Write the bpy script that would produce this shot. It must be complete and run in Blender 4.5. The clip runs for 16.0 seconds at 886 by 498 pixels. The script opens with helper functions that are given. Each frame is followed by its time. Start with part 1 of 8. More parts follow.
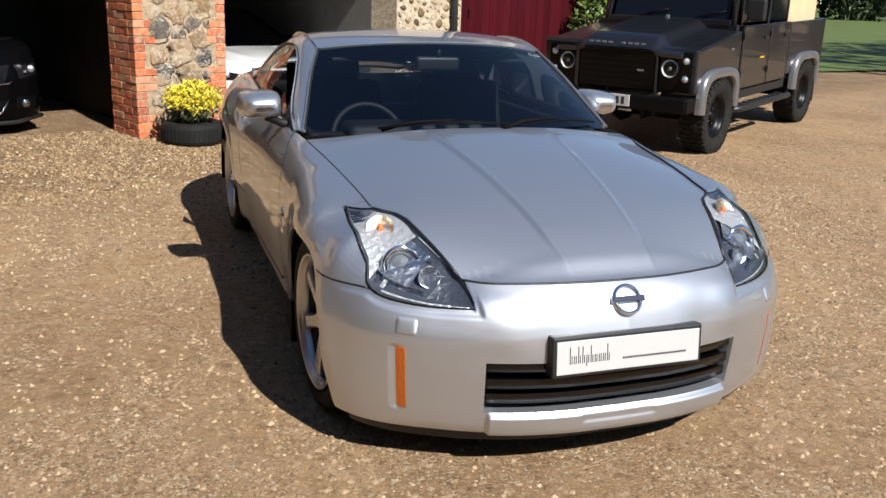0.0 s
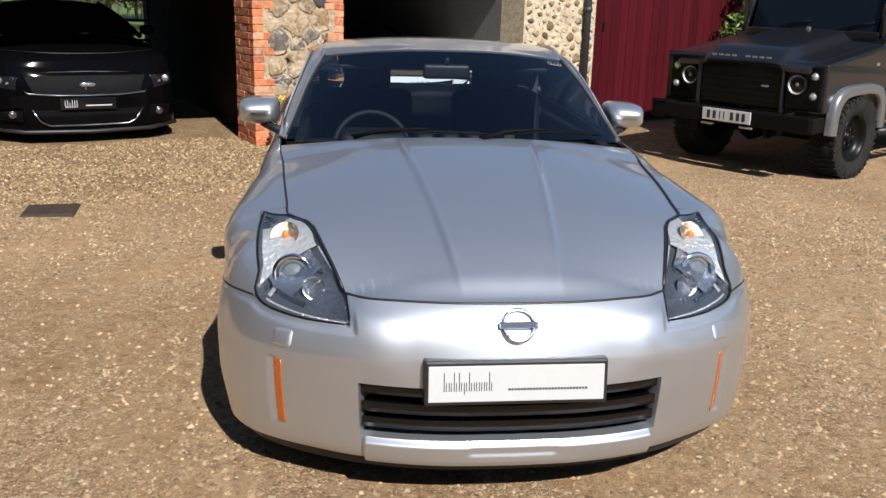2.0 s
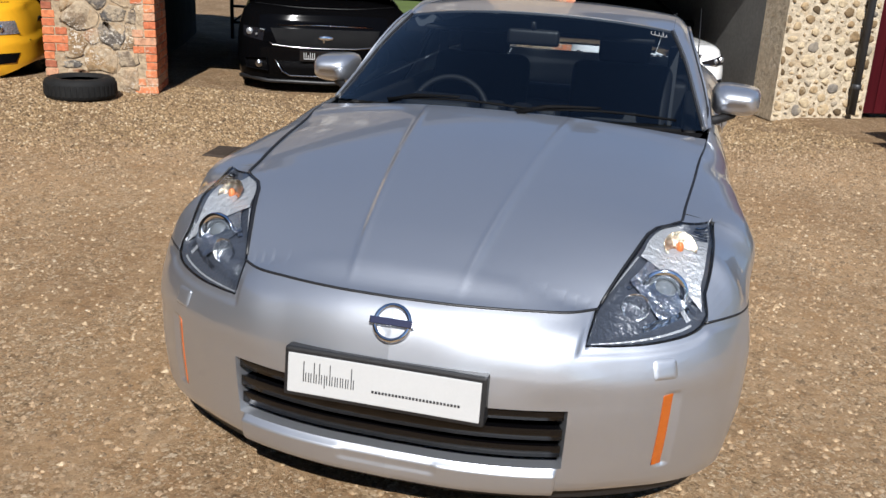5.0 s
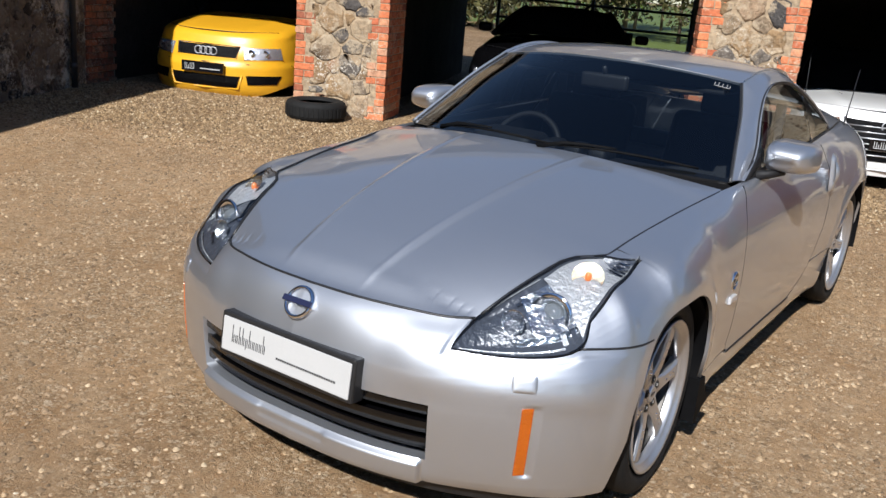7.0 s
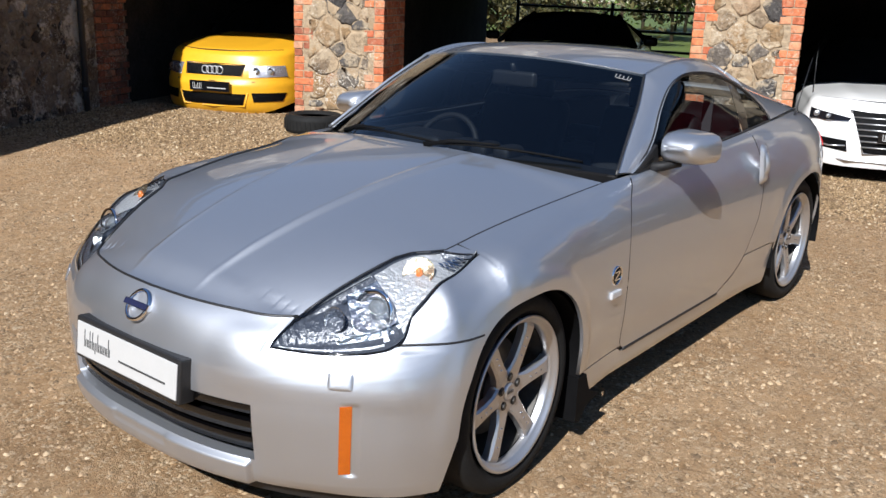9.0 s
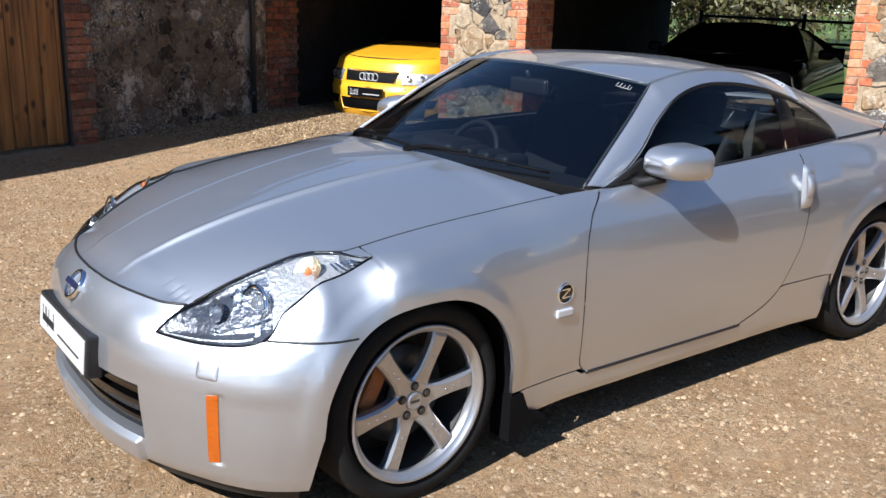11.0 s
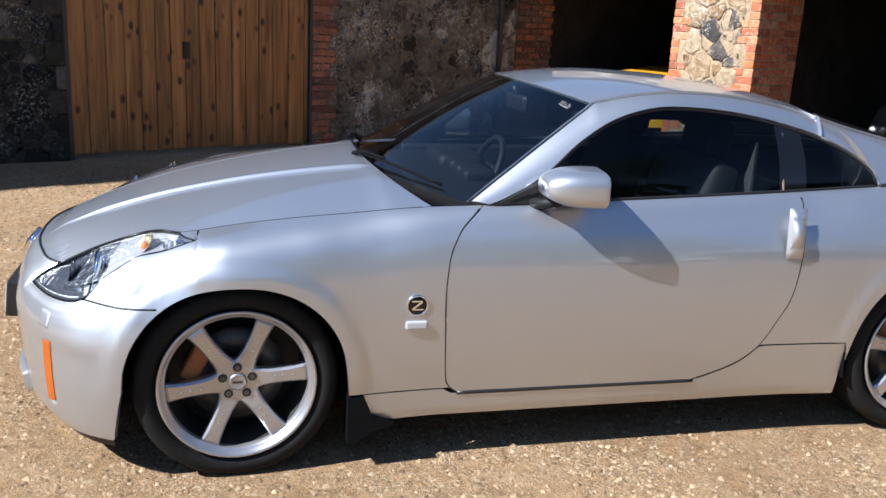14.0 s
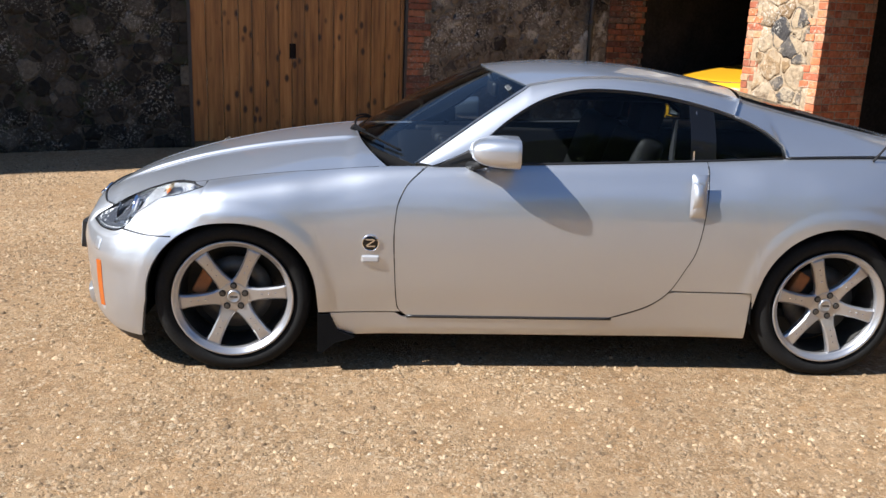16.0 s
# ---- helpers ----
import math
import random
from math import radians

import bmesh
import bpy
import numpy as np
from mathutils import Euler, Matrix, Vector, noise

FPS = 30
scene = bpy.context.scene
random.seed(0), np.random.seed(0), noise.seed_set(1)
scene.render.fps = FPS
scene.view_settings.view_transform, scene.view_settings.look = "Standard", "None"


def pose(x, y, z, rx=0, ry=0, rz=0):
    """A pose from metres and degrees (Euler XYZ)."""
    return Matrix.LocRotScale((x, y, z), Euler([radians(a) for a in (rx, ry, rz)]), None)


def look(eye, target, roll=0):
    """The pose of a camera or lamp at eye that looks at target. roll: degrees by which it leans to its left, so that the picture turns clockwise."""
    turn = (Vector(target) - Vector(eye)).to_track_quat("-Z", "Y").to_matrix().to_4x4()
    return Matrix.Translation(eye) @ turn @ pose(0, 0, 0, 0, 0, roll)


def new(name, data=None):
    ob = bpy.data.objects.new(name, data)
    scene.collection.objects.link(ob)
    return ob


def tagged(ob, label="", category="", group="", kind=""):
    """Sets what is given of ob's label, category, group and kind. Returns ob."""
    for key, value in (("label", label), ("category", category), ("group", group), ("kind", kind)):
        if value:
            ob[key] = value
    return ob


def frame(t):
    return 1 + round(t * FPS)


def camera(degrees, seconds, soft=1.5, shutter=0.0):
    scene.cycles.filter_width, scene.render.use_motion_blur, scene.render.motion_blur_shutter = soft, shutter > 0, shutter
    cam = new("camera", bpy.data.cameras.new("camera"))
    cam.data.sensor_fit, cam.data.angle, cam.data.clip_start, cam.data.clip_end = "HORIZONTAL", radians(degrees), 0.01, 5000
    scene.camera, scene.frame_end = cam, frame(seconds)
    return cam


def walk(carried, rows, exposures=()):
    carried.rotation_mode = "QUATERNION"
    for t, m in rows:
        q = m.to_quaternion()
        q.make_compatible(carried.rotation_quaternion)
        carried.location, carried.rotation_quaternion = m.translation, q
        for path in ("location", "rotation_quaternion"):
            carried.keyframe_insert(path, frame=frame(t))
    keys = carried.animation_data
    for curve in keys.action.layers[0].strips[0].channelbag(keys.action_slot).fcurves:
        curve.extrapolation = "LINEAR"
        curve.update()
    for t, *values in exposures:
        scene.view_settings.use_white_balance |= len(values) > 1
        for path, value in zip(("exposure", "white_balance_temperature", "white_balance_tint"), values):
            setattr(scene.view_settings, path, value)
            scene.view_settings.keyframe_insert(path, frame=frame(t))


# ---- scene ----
cam = camera(52.8, 16.0)
PATH = [
    (0, (-1.502, -4.442, 1.55), (-0.844, -2.638, 0.989), 2.2),
    (0.5, (-1.251, -4.534, 1.543), (-0.642, -2.713, 0.983), 1.5),
    (1, (-1.03, -4.501, 1.508), (-0.486, -2.659, 0.949), 1.1),
    (1.5, (-0.808, -4.458, 1.521), (-0.412, -2.58, 0.96), 1.2),
    (2, (-0.528, -4.503, 1.524), (-0.293, -2.592, 0.985), 1.7),
    (2.5, (-0.329, -4.508, 1.509), (-0.188, -2.59, 0.958), 1.3),
    (3, (-0.171, -4.391, 1.491), (-0.094, -2.482, 0.899), 1.5),
    (3.5, (-0.035, -4.299, 1.501), (-0.021, -2.394, 0.892), 1.2),
    (6, (1.183, -4.017, 1.52), (0.392, -2.289, 0.898), 4.4),
    (6.5, (1.451, -3.981, 1.519), (0.536, -2.304, 0.925), 4.7),
    (7, (1.728, -3.928, 1.547), (0.664, -2.333, 0.979), 4.9),
    (7.5, (1.971, -3.781, 1.542), (0.8, -2.253, 0.999), 4.5),
    (8, (2.08, -3.729, 1.538), (0.918, -2.193, 1.0), 2.8),
    (8.5, (2.147, -3.65, 1.529), (0.981, -2.119, 0.984), 2.5),
    (9, (2.278, -3.505, 1.535), (1.088, -1.993, 0.987), 2.1),
    (11.5, (3.123, -2.572, 1.537), (1.513, -1.516, 0.997), 2.1),
    (12, (3.327, -2.33, 1.563), (1.655, -1.374, 1.021), 2.4),
    (12.5, (3.398, -2.121, 1.542), (1.664, -1.282, 1.004), 3.3),
    (13, (3.414, -1.868, 1.552), (1.629, -1.16, 0.994), 4.1),
    (13.5, (3.485, -1.604, 1.547), (1.651, -1.036, 0.986), 3.6),
    (14, (3.643, -1.343, 1.546), (1.769, -0.874, 1.03), 3.0),
    (14.5, (3.863, -1.179, 1.562), (1.97, -0.778, 1.052), 2.7),
    (15, (4.112, -0.985, 1.566), (2.197, -0.707, 1.064), 3.6),
    (15.5, (4.316, -0.798, 1.575), (2.384, -0.616, 1.091), 3.3),
    (16, (4.558, -0.685, 1.568), (2.632, -0.547, 1.046), 2.2),
]
walk(cam, [(t, look(eye, target, roll)) for t, eye, target, roll in PATH], exposures=[(0, 0.77, 6380, 10), (3.5, 0.69, 6320, 10), (6, 0.58, 6200, 10), (9, 0.74, 6130, 10), (12, 1.10, 5900, 10), (14.5, 1.17, 5900, 10), (16, 1.16, 6220, 10)])

# ---- daylight ----
world = bpy.data.worlds.new("world")
scene.world = world
world.use_nodes = True
wn = world.node_tree
sky = wn.nodes.new("ShaderNodeTexSky")
sky.sky_type, sky.sun_disc = "NISHITA", False
SUN_EL, SUN_AZ = 42.5, 16.0          # degrees; azimuth from -y towards +x
sky.sun_elevation = radians(SUN_EL)
sky.sun_rotation = radians(180 - SUN_AZ)
sky.air_density, sky.dust_density, sky.ozone_density = 0.9, 0.05, 4.0
wn.nodes["Background"].inputs["Strength"].default_value = 0.068
wn.links.new(sky.outputs["Color"], wn.nodes["Background"].inputs["Color"])
sun = new("sun", bpy.data.lights.new("sun", "SUN"))
sun.data.energy, sun.data.angle, sun.data.color = 5.0, radians(0.55), (1.0, 0.965, 0.91)
sun_from = Vector((math.sin(radians(SUN_AZ)) * math.cos(radians(SUN_EL)), -math.cos(radians(SUN_AZ)) * math.cos(radians(SUN_EL)), math.sin(radians(SUN_EL))))
sun.matrix_world = look(sun_from * 30, (0, 0, 0))

# ---- materials ----
MATS = {}


def mat(name, color, rough=0.5, metal=0.0, coat=0.0, var=0.0, scale=8.0, bump=0.0, bump_scale=60.0, spec=0.5, emit=0.0, coat_rough=0.03):
    """A principled material with colour variation at two scales and a fine bump, in object space."""
    m = bpy.data.materials.new(name)
    m.use_nodes = True
    nt = m.node_tree
    p = nt.nodes["Principled BSDF"]
    p.inputs["Base Color"].default_value = (*color, 1)
    p.inputs["Roughness"].default_value = rough
    p.inputs["Metallic"].default_value = metal
    p.inputs["Coat Weight"].default_value = coat
    p.inputs["Coat Roughness"].default_value = coat_rough
    p.inputs["Specular IOR Level"].default_value = spec
    if emit:
        p.inputs["Emission Color"].default_value = (*color, 1)
        p.inputs["Emission Strength"].default_value = emit
    tc = nt.nodes.new("ShaderNodeTexCoord")
    if var:
        a, b = nt.nodes.new("ShaderNodeTexNoise"), nt.nodes.new("ShaderNodeTexNoise")
        a.inputs["Scale"].default_value, b.inputs["Scale"].default_value = scale, scale * 9
        a.inputs["Detail"].default_value = b.inputs["Detail"].default_value = 6
        mix = nt.nodes.new("ShaderNodeMath")
        mix.operation = "ADD"
        ramp = nt.nodes.new("ShaderNodeMapRange")
        ramp.inputs["From Min"].default_value, ramp.inputs["From Max"].default_value = 0.6, 1.4
        ramp.inputs["To Min"].default_value, ramp.inputs["To Max"].default_value = 1 - var, 1 + var
        mul = nt.nodes.new("ShaderNodeVectorMath")
        mul.operation = "SCALE"
        mul.inputs[0].default_value = color
        for n in (a, b):
            nt.links.new(tc.outputs["Object"], n.inputs["Vector"])
        nt.links.new(a.outputs["Fac"], mix.inputs[0])
        nt.links.new(b.outputs["Fac"], mix.inputs[1])
        nt.links.new(mix.outputs[0], ramp.inputs["Value"])
        nt.links.new(ramp.outputs["Result"], mul.inputs["Scale"])
        nt.links.new(mul.outputs[0], p.inputs["Base Color"])
    if bump:
        c, bn = nt.nodes.new("ShaderNodeTexNoise"), nt.nodes.new("ShaderNodeBump")
        c.inputs["Scale"].default_value, c.inputs["Detail"].default_value = bump_scale, 5
        bn.inputs["Strength"].default_value, bn.inputs["Distance"].default_value = bump, 0.01
        nt.links.new(tc.outputs["Object"], c.inputs["Vector"])
        nt.links.new(c.outputs["Fac"], bn.inputs["Height"])
        nt.links.new(bn.outputs["Normal"], p.inputs["Normal"])
    MATS[name] = m
    return m


def glass_mat(name, tint, rough=0.0, ior=1.5):
    """A thin pane: tinted see-through with a mirror gloss that follows Fresnel."""
    m = bpy.data.materials.new(name)
    m.use_nodes = True
    nt = m.node_tree
    nt.nodes.remove(nt.nodes["Principled BSDF"])
    tr, gl, fr, mx = (nt.nodes.new(k) for k in ("ShaderNodeBsdfTransparent", "ShaderNodeBsdfGlossy", "ShaderNodeFresnel", "ShaderNodeMixShader"))
    tr.inputs["Color"].default_value = (*tint, 1)
    gl.inputs["Roughness"].default_value = rough
    fr.inputs["IOR"].default_value = ior
    nt.links.new(fr.outputs[0], mx.inputs[0])
    nt.links.new(tr.outputs[0], mx.inputs[1])
    nt.links.new(gl.outputs[0], mx.inputs[2])
    nt.links.new(mx.outputs[0], nt.nodes["Material Output"].inputs["Surface"])
    MATS[name] = m
    return m


def paint_mat(name, color, metal=0.75, rough=0.34, flake=0.10):
    """Metallic car paint: fine flakes under a clear coat."""
    m = mat(name, color, rough, metal, coat=1.0, coat_rough=0.03)
    nt = m.node_tree
    p = nt.nodes["Principled BSDF"]
    p.inputs["Coat IOR"].default_value = 1.75
    tc = nt.nodes["Texture Coordinate"]
    v = nt.nodes.new("ShaderNodeTexVoronoi")
    v.inputs["Scale"].default_value = 900
    sep = nt.nodes.new("ShaderNodeMapRange")
    sep.inputs["To Min"].default_value, sep.inputs["To Max"].default_value = rough - flake, rough + flake
    nt.links.new(tc.outputs["Object"], v.inputs["Vector"])
    nt.links.new(v.outputs["Color"], sep.inputs["Value"])
    nt.links.new(sep.outputs["Result"], p.inputs["Roughness"])
    return m


SILVER = paint_mat("silver_paint", (0.505, 0.525, 0.565), 0.90, 0.46, 0.06)
BLACKPL = mat("black_plastic", (0.012, 0.012, 0.013), 0.45, var=0.3, scale=30, bump=0.1, bump_scale=400)
FLAPBLK = mat("matt_black", (0.004, 0.004, 0.0045), 0.7, spec=0.08, var=0.3, scale=20)
GLOSSBLK = mat("gloss_black", (0.006, 0.006, 0.007), 0.08)
RUBBER = mat("rubber", (0.010, 0.010, 0.010), 0.75, var=0.4, scale=12, bump=0.15, bump_scale=120, spec=0.2)
ALLOY = mat("alloy", (0.47, 0.47, 0.485), 0.33, 0.8, coat=0.4, var=0.06, scale=20)
CHROME = mat("chrome", (0.85, 0.86, 0.88), 0.06, 1.0)
STEEL = mat("brake_steel", (0.11, 0.105, 0.10), 0.5, 0.8, var=0.3, scale=30)
RUSTY = mat("rusty_caliper", (0.30, 0.11, 0.035), 0.7, var=0.35, scale=25)
WHITEPL = mat("plate_white", (0.43, 0.43, 0.425), 0.45, var=0.03, scale=20)
INK = mat("ink", (0.02, 0.02, 0.022), 0.5)
AMBER = mat("amber_lens", (0.40, 0.085, 0.003), 0.16, coat=1.0, var=0.12, scale=40, bump=0.3, bump_scale=90)
REDLENS = mat("red_lens", (0.5, 0.01, 0.01), 0.1, coat=1.0)
GLASS = glass_mat("windscreen_glass", (0.44, 0.51, 0.56), ior=1.85)
REARGLASS = glass_mat("hatch_glass", (0.55, 0.60, 0.62), ior=1.5)
GLASSDK = glass_mat("side_glass", (0.42, 0.47, 0.50), ior=1.36)
CLEAR = glass_mat("lamp_glass", (0.92, 0.95, 0.97), ior=1.45)
INTERIOR = mat("interior_black", (0.008, 0.008, 0.009), 0.6, spec=0.3, var=0.3, scale=20, bump=0.2, bump_scale=200)
INTGREY = mat("interior_grey", (0.05, 0.05, 0.053), 0.5, var=0.2, scale=20)

# ---- mesh tools ----
def mesh_ob(name, verts, faces, material, parent=None, label="", smooth=True, mats=None):
    me = bpy.data.meshes.new(name)
    me.from_pydata([tuple(v) for v in verts], [], faces)
    me.update()
    for m in mats or [material]:
        me.materials.append(m)
    if smooth:
        me.polygons.foreach_set("use_smooth", [True] * len(me.polygons))
    ob = new(name, me)
    if parent is not None:
        ob.parent = parent
    if label:
        ob["label"] = label
    return ob


def part(name, bm, material, parent=None, label="", smooth=False):
    """Links a bmesh as one mesh object under its thing."""
    me = bpy.data.meshes.new(name)
    bmesh.ops.recalc_face_normals(bm, faces=bm.faces)
    bm.to_mesh(me)
    bm.free()
    me.materials.append(material)
    if smooth:
        me.polygons.foreach_set("use_smooth", [True] * len(me.polygons))
    ob = new(name, me)
    if parent is not None:
        ob.parent = parent
    if label:
        ob["label"] = label
    return ob


def thing(name, label, category, group="", m=None, kind=""):
    """An empty at the base of a thing that carries its parts."""
    ob = tagged(new(name), label, category, group, kind)
    if m is not None:
        ob.matrix_world = m
    return ob


def box_bm(x0, x1, y0, y1, z0, z1, bev=0.0, seg=2):
    bm = bmesh.new()
    bmesh.ops.create_cube(bm, size=1.0)
    for v in bm.verts:
        v.co = Vector((x0 + (v.co.x + 0.5) * (x1 - x0), y0 + (v.co.y + 0.5) * (y1 - y0), z0 + (v.co.z + 0.5) * (z1 - z0)))
    if bev > 0:
        bmesh.ops.bevel(bm, geom=bm.edges[:], offset=bev, segments=seg, profile=0.6, affect="EDGES")
    return bm


def box(name, x0, x1, y0, y1, z0, z1, material, parent=None, bev=0.0, label="", m=None):
    bm = box_bm(x0, x1, y0, y1, z0, z1, bev)
    if m is not None:
        bm.transform(m)
    return part(name, bm, material, parent, label)


def cyl_bm(r, h, seg=32, r2=None, axis="z"):
    bm = bmesh.new()
    bmesh.ops.create_cone(bm, cap_ends=True, segments=seg, radius1=r, radius2=r if r2 is None else r2, depth=h)
    if axis == "x":
        bm.transform(pose(0, 0, 0, 0, 90, 0))
    if axis == "y":
        bm.transform(pose(0, 0, 0, 90, 0, 0))
    return bm


def spun(name, profile, material, parent=None, seg=64, label="", axis="x", m=None, closed=False):
    """A body of revolution about an axis; profile: rows of (radius, along)."""
    verts, faces, n = [], [], len(profile)
    for i in range(seg):
        a = 2 * math.pi * i / seg
        for r, h in profile:
            v = Vector((h, r * math.cos(a), r * math.sin(a))) if axis == "x" else Vector((r * math.cos(a), r * math.sin(a), h))
            verts.append(m @ v if m is not None else v)
    last = n if closed else n - 1
    for i in range(seg):
        for j in range(last):
            a, b = i * n + j, i * n + (j + 1) % n
            c, d = ((i + 1) % seg) * n + (j + 1) % n, ((i + 1) % seg) * n + j
            faces.append((a, b, c, d))
    return mesh_ob(name, verts, faces, material, parent, label)


def spline(points, closed=False):
    """A smooth curve through points by arc length: returns f(t), t in 0..1, and the knots' own t."""
    P = np.array(points, float)
    d = np.r_[0, np.cumsum(np.maximum(np.linalg.norm(np.diff(P, axis=0), axis=1), 1e-6))]
    d /= d[-1]
    m = np.zeros_like(P)
    h = np.diff(d)[:, None]
    s = np.diff(P, axis=0) / h
    m[0], m[-1] = s[0], s[-1]
    m[1:-1] = (s[:-1] * h[1:] + s[1:] * h[:-1]) / (h[1:] + h[:-1])

    def f(t):
        t = min(max(t, 0.0), 1.0)
        i = min(int(np.searchsorted(d, t, side="right")) - 1, len(P) - 2)
        w = (t - d[i]) / h[i, 0]
        return ((1 + 2 * w) * (1 - w) ** 2 * P[i] + w * (1 - w) ** 2 * h[i, 0] * m[i]
                + w * w * (3 - 2 * w) * P[i + 1] + w * w * (w - 1) * h[i, 0] * m[i + 1])
    return f, d


def table(*rows):
    """A smooth monotone-ish function of one number through rows of (x, y)."""
    X, Y = np.array(rows, float).T
    h, s = np.diff(X), np.diff(Y) / np.diff(X)
    m = np.zeros(len(X))
    m[0], m[-1] = s[0], s[-1]
    for i in range(1, len(X) - 1):
        if s[i - 1] * s[i] > 0:
            w1, w2 = 2 * h[i] + h[i - 1], h[i] + 2 * h[i - 1]
            m[i] = (w1 + w2) / (w1 / s[i - 1] + w2 / s[i])

    def f(x):
        if x <= X[0]:
            return Y[0]
        if x >= X[-1]:
            return Y[-1]
        i = int(np.searchsorted(X, x, side="right")) - 1
        t = (x - X[i]) / h[i]
        return ((1 + 2 * t) * (1 - t) ** 2 * Y[i] + t * (1 - t) ** 2 * h[i] * m[i] + t * t * (3 - 2 * t) * Y[i + 1] + t * t * (t - 1) * h[i] * m[i + 1])
    return f


def grid(fun, nu, nv):
    verts = [fun(i / nu, j / nv) for i in range(nu + 1) for j in range(nv + 1)]
    faces = [(i * (nv + 1) + j, (i + 1) * (nv + 1) + j, (i + 1) * (nv + 1) + j + 1, i * (nv + 1) + j + 1) for i in range(nu) for j in range(nv)]
    return verts, faces


def sheet(name, fun, nu, nv, material, parent=None, label="", thick=0.0, mirror=False, flip=False):
    """A curved panel from fun(u, v); mirror gives its twin on the other side (x to -x); thick gives it depth inward."""
    verts, faces = grid(fun, nu, nv)
    if mirror:
        verts = [(-v[0], v[1], v[2]) for v in verts]
    if mirror != flip:
        faces = [f[::-1] for f in faces]
    if thick:
        verts, faces = solid(verts, faces, thick)
    return mesh_ob(name, verts, faces, material, parent, label)


def solid(verts, faces, thick):
    """Gives a sheet a rim that turns inward by thick along its own normals."""
    V = np.array([tuple(v) for v in verts], float)
    N = np.zeros_like(V)
    count = {}
    for f in faces:
        n = np.cross(V[f[1]] - V[f[0]], V[f[-1]] - V[f[0]]) + np.cross(V[f[2]] - V[f[1]], V[f[0]] - V[f[1]])
        for a, b in zip(f, f[1:] + f[:1]):
            N[a] += n
            count[(min(a, b), max(a, b))] = count.get((min(a, b), max(a, b)), 0) + 1
    L = np.linalg.norm(N, axis=1)
    L[L == 0] = 1
    N /= L[:, None]
    out, extra, fresh = [tuple(v) for v in V], [], {}

    def rim(i):
        if i not in fresh:
            fresh[i] = len(out)
            out.extend((tuple(V[i]), tuple(V[i] - N[i] * thick)))
        return fresh[i]
    for f in faces:
        for a, b in zip(f, f[1:] + f[:1]):
            if count[(min(a, b), max(a, b))] == 1:
                extra.append((rim(b), rim(a), rim(a) + 1, rim(b) + 1))
    return out, list(faces) + extra


def tube(name, points, r, material, parent=None, label="", seg=8, smooth=True, closed=False):
    """A round rod along points."""
    P = [Vector(p) for p in points]
    verts, faces, n = [], [], len(P)
    up = Vector((0, 0, 1))
    for i, p in enumerate(P):
        t = (P[(i + 1) % n] - P[i - 1]) if closed else (P[min(i + 1, n - 1)] - P[max(i - 1, 0)])
        t.normalize()
        a = t.cross(up)
        if a.length < 0.05:
            a = t.cross(Vector((1, 0, 0)))
        a.normalize()
        b = t.cross(a)
        rr = r[i] if isinstance(r, (list, tuple)) else r
        for k in range(seg):
            w = 2 * math.pi * k / seg
            verts.append(p + (a * math.cos(w) + b * math.sin(w)) * rr)
    for i in range(n if closed else n - 1):
        for k in range(seg):
            j = (i + 1) % n
            faces.append((i * seg + k, i * seg + (k + 1) % seg, j * seg + (k + 1) % seg, j * seg + k))
    if not closed:
        faces += [tuple(range(seg))[::-1], tuple(range((n - 1) * seg, n * seg))]
    return mesh_ob(name, verts, faces, material, parent, label, smooth)


def prism(name, outline, z0, z1, material, parent=None, label="", m=None, bev=0.0):
    """A flat outline of (x, y) pulled up from z0 to z1."""
    bm = bmesh.new()
    low = [bm.verts.new((x, y, z0)) for x, y in outline]
    f = bm.faces.new(low)
    r = bmesh.ops.extrude_face_region(bm, geom=[f])
    for v in r["geom"]:
        if isinstance(v, bmesh.types.BMVert):
            v.co.z = z1
    if bev:
        bmesh.ops.bevel(bm, geom=bm.edges[:], offset=bev, segments=2, profile=0.6, affect="EDGES")
    if m is not None:
        bm.transform(m)
    return part(name, bm, material, parent, label)


# ---- the silver coupe: nose towards -y, wheels at y = -1.325 and 1.325 ----
coupe = thing("silver_coupe", "silver metallic two-door sports coupe parked on gravel", "car")

# Outermost outline seen from above, from the nose's middle round the side to the tail's middle.
PLAN, _ = spline([(0, -2.118), (0.2, -2.108), (0.42, -2.062), (0.589, -1.995), (0.743, -1.901), (0.847, -1.80), (0.908, -1.686), (0.923, -1.55),
                       (0.923, -1.325), (0.911, -1.1), (0.893, -0.9), (0.886, -0.7), (0.884, -0.3), (0.884, 0.2), (0.888, 0.6), (0.9, 0.95),
                       (0.913, 1.3), (0.902, 1.52), (0.862, 1.72), (0.765, 1.92), (0.58, 2.05), (0.3, 2.11), (0, 2.12)])
_s = np.linspace(0, 1, 1201)
_xy = np.array([PLAN(t) for t in _s])


def at_y(y):
    """Where on the outline the side has this y."""
    return float(np.interp(y, _xy[:, 1], _s))


def at_x(x):
    """Where on the nose's outline the front has this x."""
    return float(np.interp(x, _xy[:400, 0], _s[:400]))


def plan_normal(t):
    a, b = PLAN(max(t - 0.004, 0)), PLAN(min(t + 0.004, 1))
    d = b - a
    n = np.array([d[1], -d[0]])
    n /= np.linalg.norm(n)
    return -n if n[0] * PLAN(t)[0] + n[1] * PLAN(t)[1] < 0 else n


